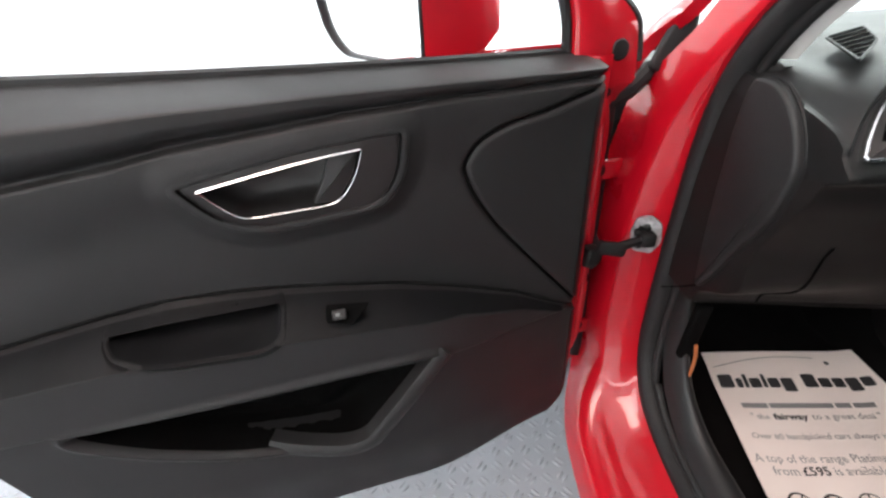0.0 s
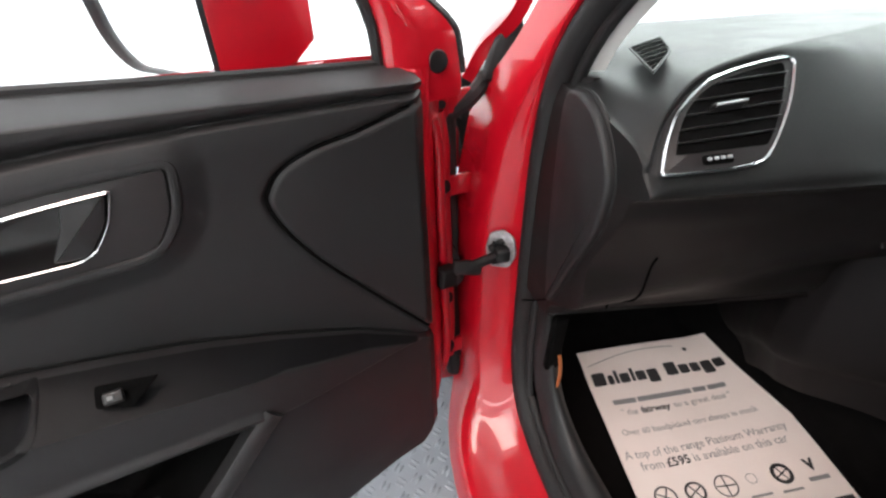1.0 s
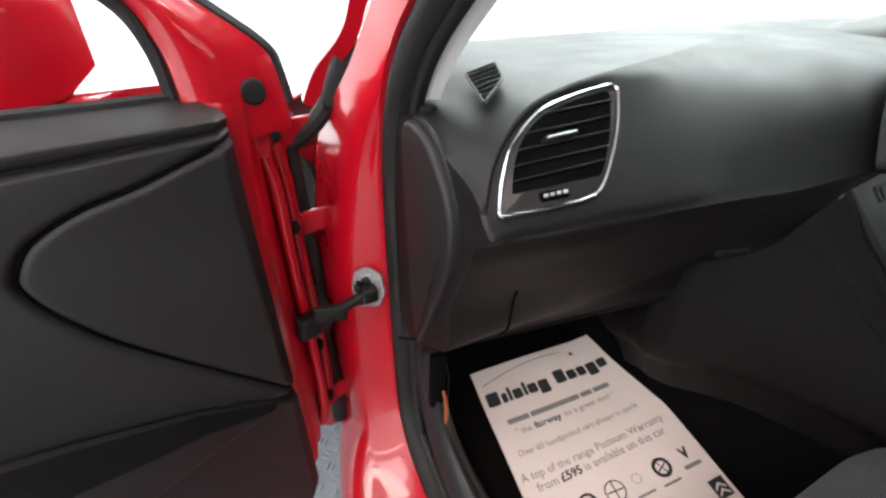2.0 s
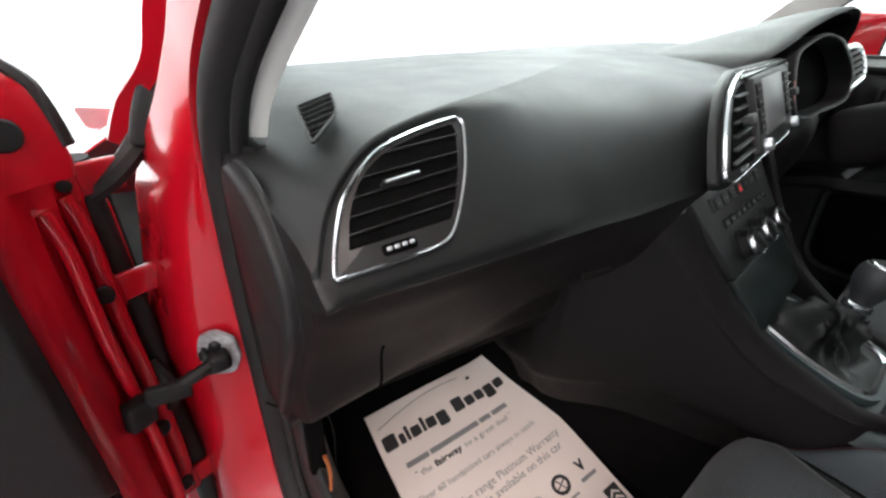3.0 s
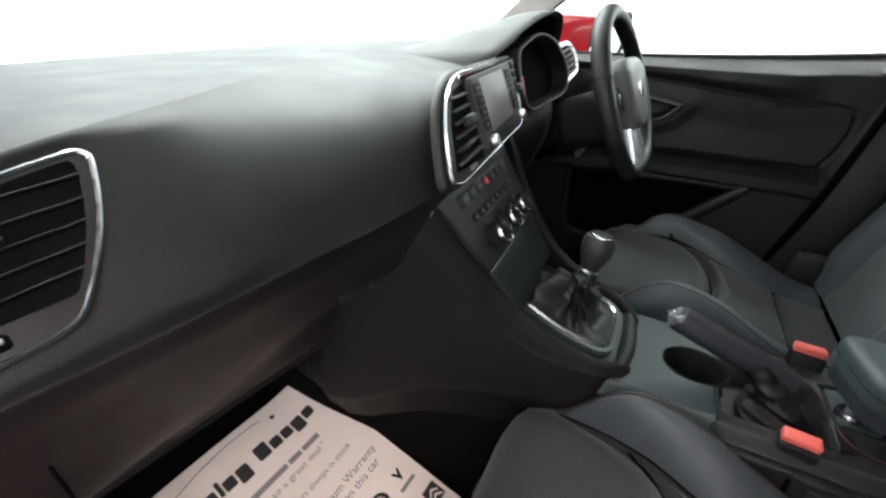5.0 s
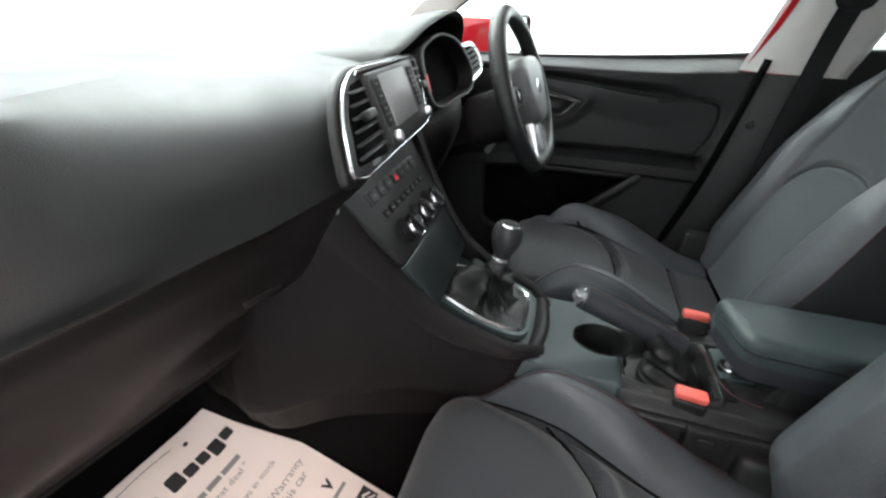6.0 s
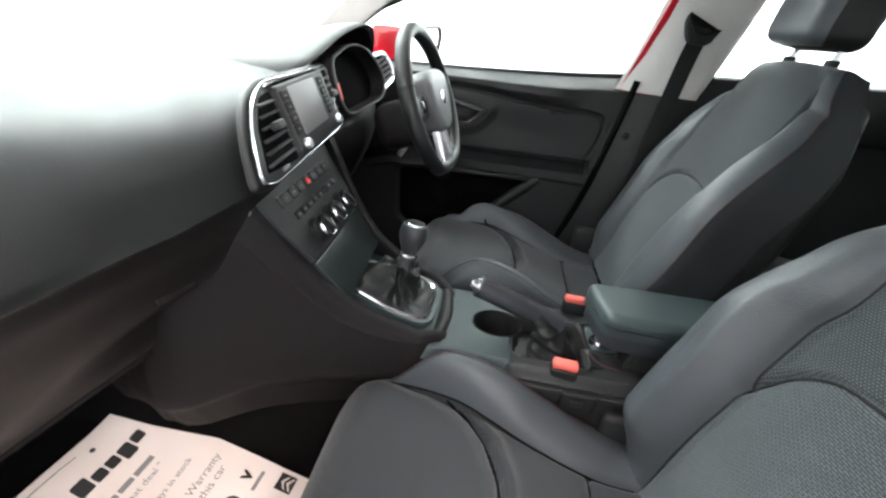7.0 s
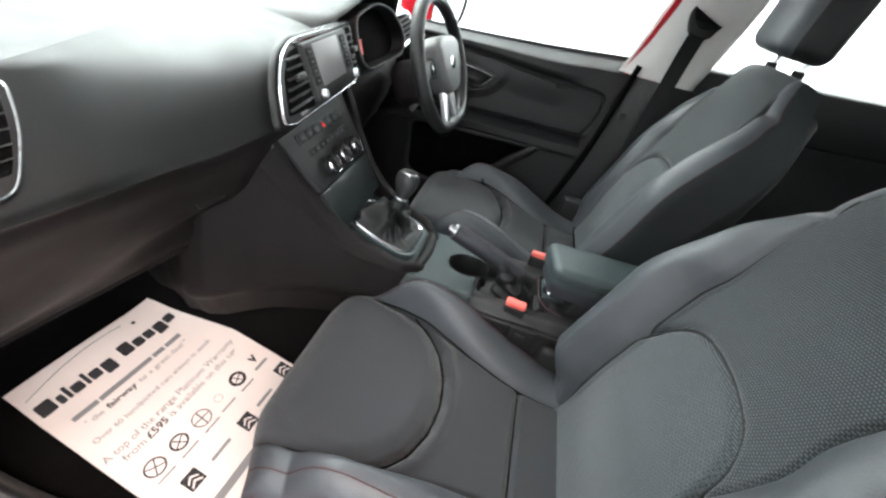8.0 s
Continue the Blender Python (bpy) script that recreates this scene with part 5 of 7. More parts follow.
outer = rounded([(-0.226, 0.012), (-0.195, 0.002), (0.180, 0.0), (0.205, 0.055), (0.232, 0.120), (-0.100, 0.124), (-0.150, 0.108), (-0.192, 0.072)], [0.016, 0.04, 0.03, 0.05, 0.012, 0.05, 0.04, 0.05], 6)
part("surround", prism([(1.05 * a, 1.10 * (b - 0.06) + 0.06) for a, b in outer], 0.012, 0.006, 3), M_PAD, media, "grained surround of the display", m=CENTRE @ Matrix.Translation((0, 0, -0.012)))
part("back_plate", prism([tuple(p) for p in outer], 0.006, 0.003), M_HARD, media, m=CENTRE)
part("chrome_frame", ribbon([(a, b, 0.006) for a, b in outer], [(-0.0012, -0.003), (-0.0009, 0.0003), (0.0, 0.0008), (0.0009, 0.0003), (0.0012, -0.003)], (0, 0, 1), True), M_CHROME, media, "satin chrome frame", m=CENTRE)
part("top_trim", prism([tuple(p) for p in rounded([(-0.11, 0.1145), (0.222, 0.1145), (0.225, 0.1195), (-0.10, 0.1205)], 0.002)], 0.010, 0.002), M_GLOSS, media, "gloss black strip", m=CENTRE)
unit = part("screen_unit", prism([tuple(p) for p in rounded([(-0.090, 0.012), (0.150, 0.012), (0.154, 0.113), (-0.088, 0.113)], 0.006)], 0.016, 0.003), M_HARD, media, "black screen unit", m=CENTRE)
part("screen", prism([tuple(p) for p in rounded([(-0.050, 0.032), (0.086, 0.032), (0.086, 0.107), (-0.050, 0.107)], 0.003)], 0.0175, 0.0005), M_SCREEN, unit, "unlit grey screen", m=CENTRE)
for s, x0 in ((-1, -0.069), (1, 0.118)):
    for k in range(4):
        part("key", rbox(0.030, 0.0155, 0.003, 0.001, 1, m=pose(x0, 0.046 + 0.0168 * k, 0.0165)), M_FLANK, unit, m=CENTRE)
        part("key_mark", rbox(0.008, 0.0015, 0.0004, 0, m=pose(x0, 0.046 + 0.0168 * k, 0.0182)), M_MARK, unit, m=CENTRE)
    part("volume_knob", lathe([(0.0085, 0.0), (0.0085, 0.007), (0.0072, 0.009), (0, 0.009)], 20), M_SILVER, unit, "small chrome knob", m=CENTRE @ pose(x0 + (0.004 if s < 0 else 0.022), 0.021, 0.016))
for s, x0, x1 in ((-1, -0.205, -0.094), (1, 0.158, 0.205)):
    pocket = rounded([(x0, 0.018), (x1, 0.008), (x1, 0.110), (-0.135, 0.106), (-0.175, 0.072)] if s < 0 else [(x0, 0.008), (0.182, 0.008), (0.198, 0.06), (0.215, 0.112), (x0, 0.112)], 0.006)
    # Near-black plate behind the slats puts in the vent's inner shade.
    vent = part("centre_vent", prism([tuple(p) for p in pocket], 0.0075, 0.001), M_SHADE_BLACK, media, "black slatted centre air vent", m=CENTRE)
    for k in range(6):
        b = 0.025 + 0.0145 * k
        aa = x0 + 0.003 + (0.62 * max(0, b - 0.02) if s < 0 else 0)
        x1 = -0.096 if s < 0 else 0.182 + 0.30 * b
        part("slat", rbox(x1 - aa - 0.003, 0.0024, 0.010, 0.001, 1, m=pose((x1 + aa) / 2, b, 0.0075, 24)), M_SLAT, vent, m=CENTRE)
    part("vent_tab", rbox(0.03, 0.012, 0.012, 0.003, m=pose(-0.135 if s < 0 else 0.178, 0.066, 0.017)), M_HARD, vent, m=CENTRE)
part("vent_wheel", rbox(0.022, 0.006, 0.006, 0.002, m=pose(-0.15, 0.010, 0.008)), M_MARK, media, m=CENTRE)

# ---- instrument pod ----
cluster = thing("instrument_cluster", "dark instrument cluster under a black hood", "instrument cluster")
VISOR = curve([(0.112, 0.140, 0.932), (0.150, 0.115, 0.962), (0.185, 0.104, 0.978), (0.222, 0.097, 0.994), (0.262, 0.092, 1.010), (0.30, 0.085, 1.023), (0.345, 0.07, 1.039), (0.39, 0.062, 1.043), (0.432, 0.062, 1.033), (0.462, 0.066, 1.006), (0.477, 0.075, 0.968), (0.487, 0.09, 0.925)], 4)
hood = [[(x, y + 0.012, z - 0.012) for x, y, z in VISOR]]
for k in np.concatenate([[0.0, 0.02], np.linspace(0.06, 1, 18)]):
    hood.append([(0.35 + (x - 0.35) * (1 + (0.5 if x > 0.35 else 0.3) * k), y + (0.46 - y) * k, z + (0.945 - z) * smooth(0.0, 1.0, k) ** 0.9 - 0.004 * (k == 0)) for x, y, z in VISOR])
part("hood", outward(grid(hood), (0, 0, 1)), M_PAD, cluster, "grained hood over the dials", angle=60)
dial = curve([(-0.125, 0.034), (-0.086, 0.057), (-0.02, 0.072), (0.046, 0.064), (0.083, 0.043), (0.116, 0.01), (0.124, -0.024), (0.097, -0.054), (0.002, -0.066), (-0.082, -0.072), (-0.118, -0.04)], 4, True)
de = Vector((0.28, -0.044, 0)).normalized()
du = Vector((0, 0.25, 0.968))
du = (du - de * du.dot(de)).normalized()
dn = de.cross(du)
if dn.y > 0:
    dn = -dn
DIAL = frame_matrix((0.36, 0.066, 0.925), de, du, dn)
part("bezel", ribbon([(a, b, 0) for a, b in dial], [(-0.002, -0.05), (-0.0035, 0.0), (-0.002, 0.002), (0.002, 0.002), (0.0035, 0.0), (0.002, -0.05)], (0, 0, 1), True), M_BLACK, cluster, m=DIAL)
part("chrome_line", ribbon([(a, b, 0.0045) for a, b in dial], disc(0.0008, 6), (0, 0, 1), True), M_MARK, cluster, "thin silver rim", m=DIAL)
part("dial_well", prism([(1.01 * a, 1.01 * b) for a, b in dial], 0.002), M_SHADE_BLACK, cluster, "black dial well", m=DIAL @ Matrix.Translation((0, 0, -0.040)))
part("warning_label", rbox(0.014, 0.036, 0.001, 0, m=pose(-0.108, -0.022, -0.004, 0, 0, 8)), M_BUCKLE, cluster, "small red sticker", m=DIAL)


# knee panel and column
lower = thing("driver_lower_dash", "black lower dash panel round the steering column", "dashboard")
kp = [[(x, y + 0.05 * ((x - 0.36) / 0.3) ** 2, z) for y, z in curve([(0.11, 0.86), (0.065, 0.83), (0.06, 0.76), (0.10, 0.66), (0.16, 0.60), (0.30, 0.58)], 4)] for x in np.linspace(0.17, 0.665, 24)]
part("knee_panel", thick(outward(grid(kp), (0, -1, 0)), 0.006), M_FLANK, lower)
for a in ((-0.15, 0.0), (0.15, 0.0)):
    part("support", rbox(0.03, 0.22, 0.03, 0.004, m=pose(0.36 + a[0], 0.2, 0.84)), M_HARD, lower)
WHEEL = Matrix.Translation((0.36, -0.110, 0.890)) @ Matrix.Rotation(radians(-5), 4, 'Z') @ frame_matrix((0, 0, 0), (1, 0, 0), (0, 0.383, 0.924), (0, -0.924, 0.383))
part("column_shroud", rbox(0.090, 0.12, 0.14, 0.038, 5, m=pose(0.038, -0.032, -0.097)), M_FLANK, lower, "black steering column shroud", m=WHEEL)
part("column_stalk", tube(curve([(0.04, -0.005, -0.075), (0.09, -0.012, -0.07), (0.145, -0.028, -0.062)], 5), 0.0065, n=10), M_HARD, lower, "black column stalk", m=WHEEL)
part("adjuster_lever", rbox(0.014, 0.05, 0.016, 0.004, m=pose(0.47, -0.03, 0.742, -60, 0, 0)), M_SILVER, lower, "grey lever under the column")

# ---- steering wheel ----
wheel = thing("steering_wheel", "black leather steering wheel with silver lower spoke", "steering wheel")
ringpts = []
for i in range(72):
    a = 2 * math.pi * i / 72
    x, y = 0.166 * math.cos(a), 0.166 * math.sin(a)
    y = max(y, -0.150 + 0.012 * (x / 0.1) ** 2) if y < 0 else y
    ringpts.append((x, y, 0))
part("rim", ribbon(ringpts, disc(0.0155, 14, 0.018), (0, 0, 1), True), M_GAITER, wheel, "black leather rim", m=WHEEL)
for a in (18, 162, 248, 292):
    ca, sa = math.cos(radians(a)), math.sin(radians(a))
    part("rim_seam", ribbon([(0.166 * ca + 0.0162 * math.cos(b) * ca, 0.166 * sa + 0.0162 * math.cos(b) * sa, 0.0187 * math.sin(b)) for b in np.linspace(0, 2 * math.pi, 20)[:-1]], disc(0.0012, 5), (-sa, ca, 0), True), M_BLACK, wheel, m=WHEEL)
hub = rounded([(-0.085, 0.055), (-0.05, 0.074), (0.05, 0.074), (0.085, 0.055), (0.078, -0.005), (0.045, -0.068), (-0.045, -0.068), (-0.078, -0.005)], 0.03)
part("hub", prism([tuple(p) for p in hub], 0.05, 0.018, 4), M_HORN, wheel, "grey horn pad", m=WHEEL @ Matrix.Translation((0, 0, -0.018)))
part("badge", prism(disc(0.018, 20, 0.016), 0.002, 0.001), M_CHROME, wheel, "plain chrome badge", m=WHEEL @ Matrix.Translation((0, 0.008, 0.031)))
for s in (-1, 1):
    sp = rounded([(s * 0.055, 0.03), (s * 0.158, 0.022), (s * 0.158, -0.018), (s * 0.055, -0.022)], 0.008)
    spoke = part("spoke", outward(prism([tuple(p) for p in sp], 0.018, 0.005)), M_HARD, wheel, m=WHEEL @ Matrix.Translation((0, 0, -0.010)))
    part("spoke_keys", outward(rbox(0.03, 0.026, 0.006, 0.003, m=pose(s * 0.098, 0.004, 0.010))), M_GLOSS, spoke, m=WHEEL)
    lo = rounded([(s * 0.012, -0.045), (s * 0.040, -0.050), (s * 0.052, -0.150), (s * 0.028, -0.150)], 0.006)
    part("lower_spoke", outward(prism([tuple(p) for p in lo], 0.016, 0.005)), M_SILVER, wheel, "satin silver lower spoke", m=WHEEL @ Matrix.Translation((0, 0, -0.006)))


# ---- centre console ----
console = thing("centre_console", "black centre console with chrome-rimmed gear gaiter", "console")
SIDE_X = [(-0.26, 0.095), (-0.235, 0.112), (-0.20, 0.122), (-0.15, 0.128), (-0.10, 0.136), (-0.05, 0.148), (0.0, 0.165), (0.05, 0.186), (0.10, 0.205), (0.17, 0.226), (0.22, 0.228), (0.28, 0.205), (0.34, 0.165), (0.46, 0.11)]
RIM_Z = [(-0.26, 0.545), (-0.228, 0.566), (-0.19, 0.577), (-0.152, 0.590), (-0.11, 0.606), (-0.067, 0.632), (-0.03, 0.668), (-0.006, 0.70), (0.025, 0.745), (0.05, 0.79), (0.075, 0.83), (0.46, 0.84)]
CREASE_DROP = [(-0.26, 0.006), (-0.20, 0.014), (-0.10, 0.026), (0.0, 0.032), (0.03, 0.050), (0.3, 0.20)]


def flank(side, low):
    """The broad shoulder from the rim out to its crease, or the side below the crease."""
    rows = []
    for y in np.linspace(0.46, -0.245, 110):
        w, z = at(SIDE_X, y), at(RIM_Z, y)
        back = 0.02 * smooth(-0.19, -0.245, y)
        zc = z - at(CREASE_DROP, y)
        wc = w + 0.014 * smooth(-0.24, -0.10, y) - back
        base = 0.475 - 0.06 * smooth(0.05, 0.25, y) - 0.10 * smooth(0.22, 0.40, y) - 0.02 * smooth(-0.05, -0.2, y)
        if low:
            step = 0.004 * smooth(0.03, -0.02, y)
            flare = 0.012 * smooth(0.05, 0.15, y) * smooth(0.30, 0.2, y)
            pts = [(wc, zc), (wc - step, zc - 0.003), (wc - step + 0.002, zc - 0.25 * (zc - base)), (wc - step + 0.004 + 0.5 * flare, base + 0.4 * (zc - base)), (wc - 0.004 + flare, base + 0.01), (wc - 0.03 + flare, base - 0.03), (wc - 0.05, base - 0.10)]
        else:
            pts = [(wc, zc), (wc - 0.001, zc + 0.25 * (z - zc)), (w - 0.001 - back, z - 0.010), (w - 0.010 - back, z - 0.001), (w - 0.024 - back, z - 0.001), (w - 0.032 - back, z - 0.010), (w - 0.034 - back, max(z - 0.09, 0.54))]
        rows.append([(side * a, y, b) for a, b in curve(pts, 5)])
    return outward(grid(rows), (side, 0, 0.3))


for side in (-1, 1):
    part("shoulder", flank(side, False), M_FLANK, console, "smooth swept console shoulder", angle=60)
    part("flank", flank(side, True), M_FLANK, console, "dark console side under a crease", angle=60)
# rounded rear of the gear tray
rear = []
for a in np.linspace(0, math.pi, 25):
    ex, ey = -math.cos(a), -math.sin(a)
    rear.append([(ex * (0.088 + o), -0.215 + ey * (0.018 + o), z) for o, z in ((-0.012, 0.556), (-0.004, 0.562), (0.006, 0.563), (0.014, 0.556), (0.017, 0.54), (0.012, 0.47))])
part("tray_rear", outward(grid(rear), (0, -1, 0.5)), M_PAD, console, angle=60)
part("tray_floor", outward(grid([[(x * (1 - 0.40 * smooth(-0.10, -0.22, y)), y, 0.556 + 0.036 * smooth(-0.22, -0.05, y) + 0.05 * smooth(-0.05, -0.02, y)) for y in np.linspace(-0.235, 0.0, 20)] for x in np.linspace(-0.135, 0.135, 6)]), (0, 0, 1)), M_GREEN, console)
# control stack: sloping panel with buttons and three knobs
sx = Vector((1, 0.05, 0)).normalized()
sz = Vector((0, 0.60, 0.80))
sz = (sz - sx * sz.dot(sx)).normalized()
sn = sx.cross(sz).normalized()
if sn.y > 0:
    sn = -sn
STACK = frame_matrix((-0.004, 0.008, 0.727), sx, sz, sn)
part("stack_panel", prism([tuple(p) for p in rounded([(-0.128, -0.035), (0.128, -0.035), (0.165, 0.110), (-0.170, 0.110)], 0.004)], 0.012, 0.003), M_HARD, console, "control panel", m=STACK @ Matrix.Translation((0, 0, -0.012)))
part("bin_flap", prism([tuple(p) for p in rounded([(-0.112, -0.128), (0.112, -0.128), (0.126, -0.038), (-0.126, -0.038)], 0.004)], 0.010, 0.002), M_BINLID, console, "smooth dark storage flap", m=STACK @ Matrix.Translation((0, 0, -0.013)))
part("bin_lip", rbox(0.20, 0.006, 0.012, 0.002, m=pose(0, -0.048, 0.617, -20)), M_GREEN, console)
part("button_strip", prism([tuple(p) for p in rounded([(-0.112, 0.060), (0.108, 0.060), (0.110, 0.082), (-0.114, 0.082)], 0.004)], 0.003, 0.001), M_HARD, console, m=STACK)
for k in range(7):
    key = part("button", rbox(0.026, 0.017, 0.005, 0.0015, 1, m=pose(-0.094 + 0.031 * k, 0.071, 0.003)), M_HARD, console, "hazard warning button" if k == 3 else "", m=STACK)
    if k == 3:
        part("hazard_mark", prism([(-0.006, -0.005), (0.006, -0.005), (0.0, 0.006)], 0.0008), M_HAZARD, key, "red triangle", m=STACK @ pose(-0.001, 0.071, 0.0056))
    if k != 3:
        part("button_mark", rbox(0.007, 0.002, 0.0006, 0, m=pose(-0.094 + 0.031 * k, 0.071, 0.0058)), M_MARK, key, m=STACK)
for k in range(8):
    key = part("climate_button", rbox(0.018, 0.013, 0.004, 0.001, 1, m=pose(-0.088 + 0.025 * k, 0.038, 0.002)), M_BLACK, console, m=STACK)
    part("button_mark", rbox(0.005, 0.003, 0.0006, 0, m=pose(-0.088 + 0.025 * k, 0.038, 0.0043)), M_MARK, key, m=STACK)
for x in (-0.064, 0.0, 0.064):
    kn = part("climate_knob", lathe([(0.0225, 0.0), (0.0225, 0.004), (0.0205, 0.005), (0.0195, 0.020), (0.016, 0.023), (0, 0.023)], 32), M_BLACK, console, "black climate knob", m=STACK @ pose(x, -0.003, 0))
    part("knob_ring", lathe([(0.0200, 0.014), (0.0212, 0.016), (0.0212, 0.020), (0.0195, 0.0238), (0.0180, 0.0235), (0.0180, 0.020)], 32), M_CHROME, kn, "chrome ring", m=STACK @ pose(x, -0.003, 0))
    part("knob_bar", rbox(0.008, 0.03, 0.008, 0.002, m=pose(0, 0, 0.025, 0, 0, 25)), M_HARD, kn, m=STACK @ pose(x, -0.003, 0))

# gear lever in its gaiter
gl = rounded([(-0.066, -0.204), (-0.072, -0.13), (-0.052, -0.055), (0.056, -0.055), (0.072, -0.13), (0.066, -0.204)], [0.035, 0.05, 0.012, 0.012, 0.05, 0.035], 14)
tray_z = lambda y: 0.568 + 0.250 * (y + 0.204) * 1.0
G = [(x, y, tray_z(y) + 0.002) for x, y in gl]
gear = thing("gear_lever", "gear lever with leather gaiter and chrome-topped knob", "gear lever")
part("gaiter_frame", ribbon(G, [(-0.0045, -0.006), (-0.004, 0.001), (0.0, 0.004), (0.004, 0.001), (0.0045, -0.006)], (0, -0.24, 0.97), True), M_CHROME, gear, "satin chrome gaiter frame")
part("gaiter_bezel", ribbon([(1.10 * x, -0.13 + 1.08 * (y + 0.13), z - 0.003) for x, y, z in G], [(-0.006, -0.008), (-0.005, 0.002), (0.004, 0.003), (0.006, -0.008)], (0, -0.24, 0.97), True), M_GREEN, gear)
top = np.array((0.022, -0.142, 0.652))
rows = []
n = len(G)
for k in np.linspace(0, 1, 26):
    row = []
    for i in range(n + 1):
        g = np.array(G[i % n])
        a = math.atan2(g[1] + 0.13, g[0])
        neck = top + 0.0155 * np.array((math.cos(a), math.sin(a), 0))
        e = k ** 0.62
        q = g + (neck - g) * e
        q[2] = g[2] + (neck[2] - g[2]) * (k ** 1.7) + 0.012 * math.sin(math.pi * k) ** 2
        ridge = 1 - 2 * abs(math.sin(2.5 * a + 1.6 * k + 0.6)) ** 0.55
        fold = math.sin(math.pi * min(1, 1.15 * k)) * (0.021 * ridge + 0.007 * math.sin(11 * a + 9 * k)) + 0.006 * math.sin(math.pi * k) * math.sin(17 * k + 2 * a)
        q[:2] += fold * np.array((math.cos(a), math.sin(a)))
        q[2] += 0.5 * fold
        row.append(q)
    rows.append(row)
part("gaiter", outward(grid(rows), (0, 0, 1)), M_GAITER, gear, "folded black leather gaiter", angle=70)
LEVER = Matrix.Translation((0.022, -0.142, 0.640)) @ pose(0, 0, 0, 6, 9, 0)
part("collar", lathe([(0.0165, 0.006), (0.0185, 0.009), (0.0185, 0.016), (0.015, 0.02), (0, 0.02)], 24), M_CHROME, gear, "chrome collar", m=LEVER)
part("knob", lathe([(0.0, 0.018), (0.0155, 0.018), (0.0170, 0.027), (0.0215, 0.037), (0.0258, 0.049), (0.0272, 0.060), (0.0262, 0.070), (0.0225, 0.078), (0.0, 0.083)], 28), M_KNOB, gear, "dark grey leather gear knob", m=LEVER)
part("knob_ring", lathe([(0.0205, 0.0785), (0.0202, 0.0800), (0.0192, 0.0818), (0.0186, 0.0822), (0.0184, 0.080)], 28), M_CHROME, gear, "bright chrome cap ring", m=LEVER)
part("knob_cap", lathe([(0.0188, 0.0815), (0.012, 0.0848), (0, 0.0860)], 24), M_INLAY, gear, "black shift cap", m=LEVER)

# low rear console: front top with the cup holder, black brake box behind it
tunnel = thing("tunnel_console", "low dark tunnel console with a cup holder", "console")
CUPC = (-0.004, -0.338)
xs = np.linspace(-0.118, 0.108, 90)


def tunnel_sheet(ys, level, holes):
    X, Y = np.meshgrid(xs, ys, indexing="ij")
    edge = smooth(0.0, 0.014, np.minimum(X + 0.118, 0.108 - X))
    Z = level - 0.024 + 0.024 * edge
    cup = np.hypot((X - CUPC[0]) / 0.040, (Y - CUPC[1]) / 0.046)
    Z = Z - 0.075 * smooth(1.06, 0.94, cup)
    for loop, deep, lip in holes:
        d = depth_in(X, Y, loop)
        Z = Z - deep * smooth(-0.001, 0.005, d) + lip * np.exp(-((d + 0.006) / 0.004) ** 2)
    return outward(grid(np.stack([X, Y, Z], -1)), (0, 0, 1))


BOOT = rounded([(-0.084, -0.374), (0.036, -0.374), (0.040, -0.505), (-0.088, -0.505)], 0.012)
TRAY = rounded([(-0.036, -0.515), (0.046, -0.512), (0.058, -0.575), (-0.030, -0.578)], 0.006)
part("tunnel_top", tunnel_sheet(np.linspace(-0.20, -0.362, 70), 0.552, []), M_GREEN, tunnel, "dark grained tunnel top", angle=45)
part("tunnel_step", ribbon([(-0.114, -0.362, 0.540), (-0.09, -0.363, 0.541), (-0.070, -0.364, 0.541), (-0.056, -0.364, 0.538)], [(-0.004, -0.014), (-0.004, 0.008), (0.0, 0.011), (0.004, 0.008), (0.004, -0.014)], (0, 0, 1)), M_GREEN, tunnel)
part("brake_box", tunnel_sheet(np.linspace(-0.362, -0.68, 150), 0.546, [(BOOT, 0.030, 0.005), (TRAY, 0.010, 0.004)]), M_HARD, tunnel, "black moulded brake box", angle=45)
for s_, x in ((-1, -0.118), (1, 0.108)):
    side_rows = [[(x + s_ * 0.012 * k, y, 0.525 - 0.30 * k) for k in (0, 0.04, 0.3, 1)] for y in np.linspace(-0.27, -0.80, 12)]
    part("tunnel_side", outward(grid(side_rows), (s_, 0, 0)), M_HARD, tunnel, "black side of the tunnel console")
    part("side_ledge", rbox(0.010, 0.22, 0.012, 0.003, m=pose(x + s_ * 0.004, -0.475, 0.515)), M_HARD, tunnel)
part("buckle_bracket", rbox(0.018, 0.060, 0.050, 0.005, m=pose(-0.126, -0.492, 0.500)), M_BLACK, tunnel, "black buckle bracket")
part("bracket_slot", rbox(0.004, 0.022, 0.014, 0.002, m=pose(-0.136, -0.488, 0.506)), M_HARD, tunnel)
part("cup_liner", lathe([(0.0, -0.070), (0.030, -0.070), (0.037, -0.064), (0.0395, -0.004), (0.0415, 0.001), (0.0435, -0.004)], 32), M_BLACK, tunnel, "dark cup holder well", m=Matrix.Translation((CUPC[0], CUPC[1], 0.5525)) @ Matrix.Diagonal((1, 1.16, 1, 1)))
part("socket_plate", prism([tuple(p) for p in rounded([(-0.033, -0.519), (0.042, -0.516), (0.053, -0.571), (-0.027, -0.574)], 0.005)], 0.010, 0.003), M_GREEN, tunnel, "dark plate round the power socket", m=Matrix.Translation((0, 0, 0.541)))
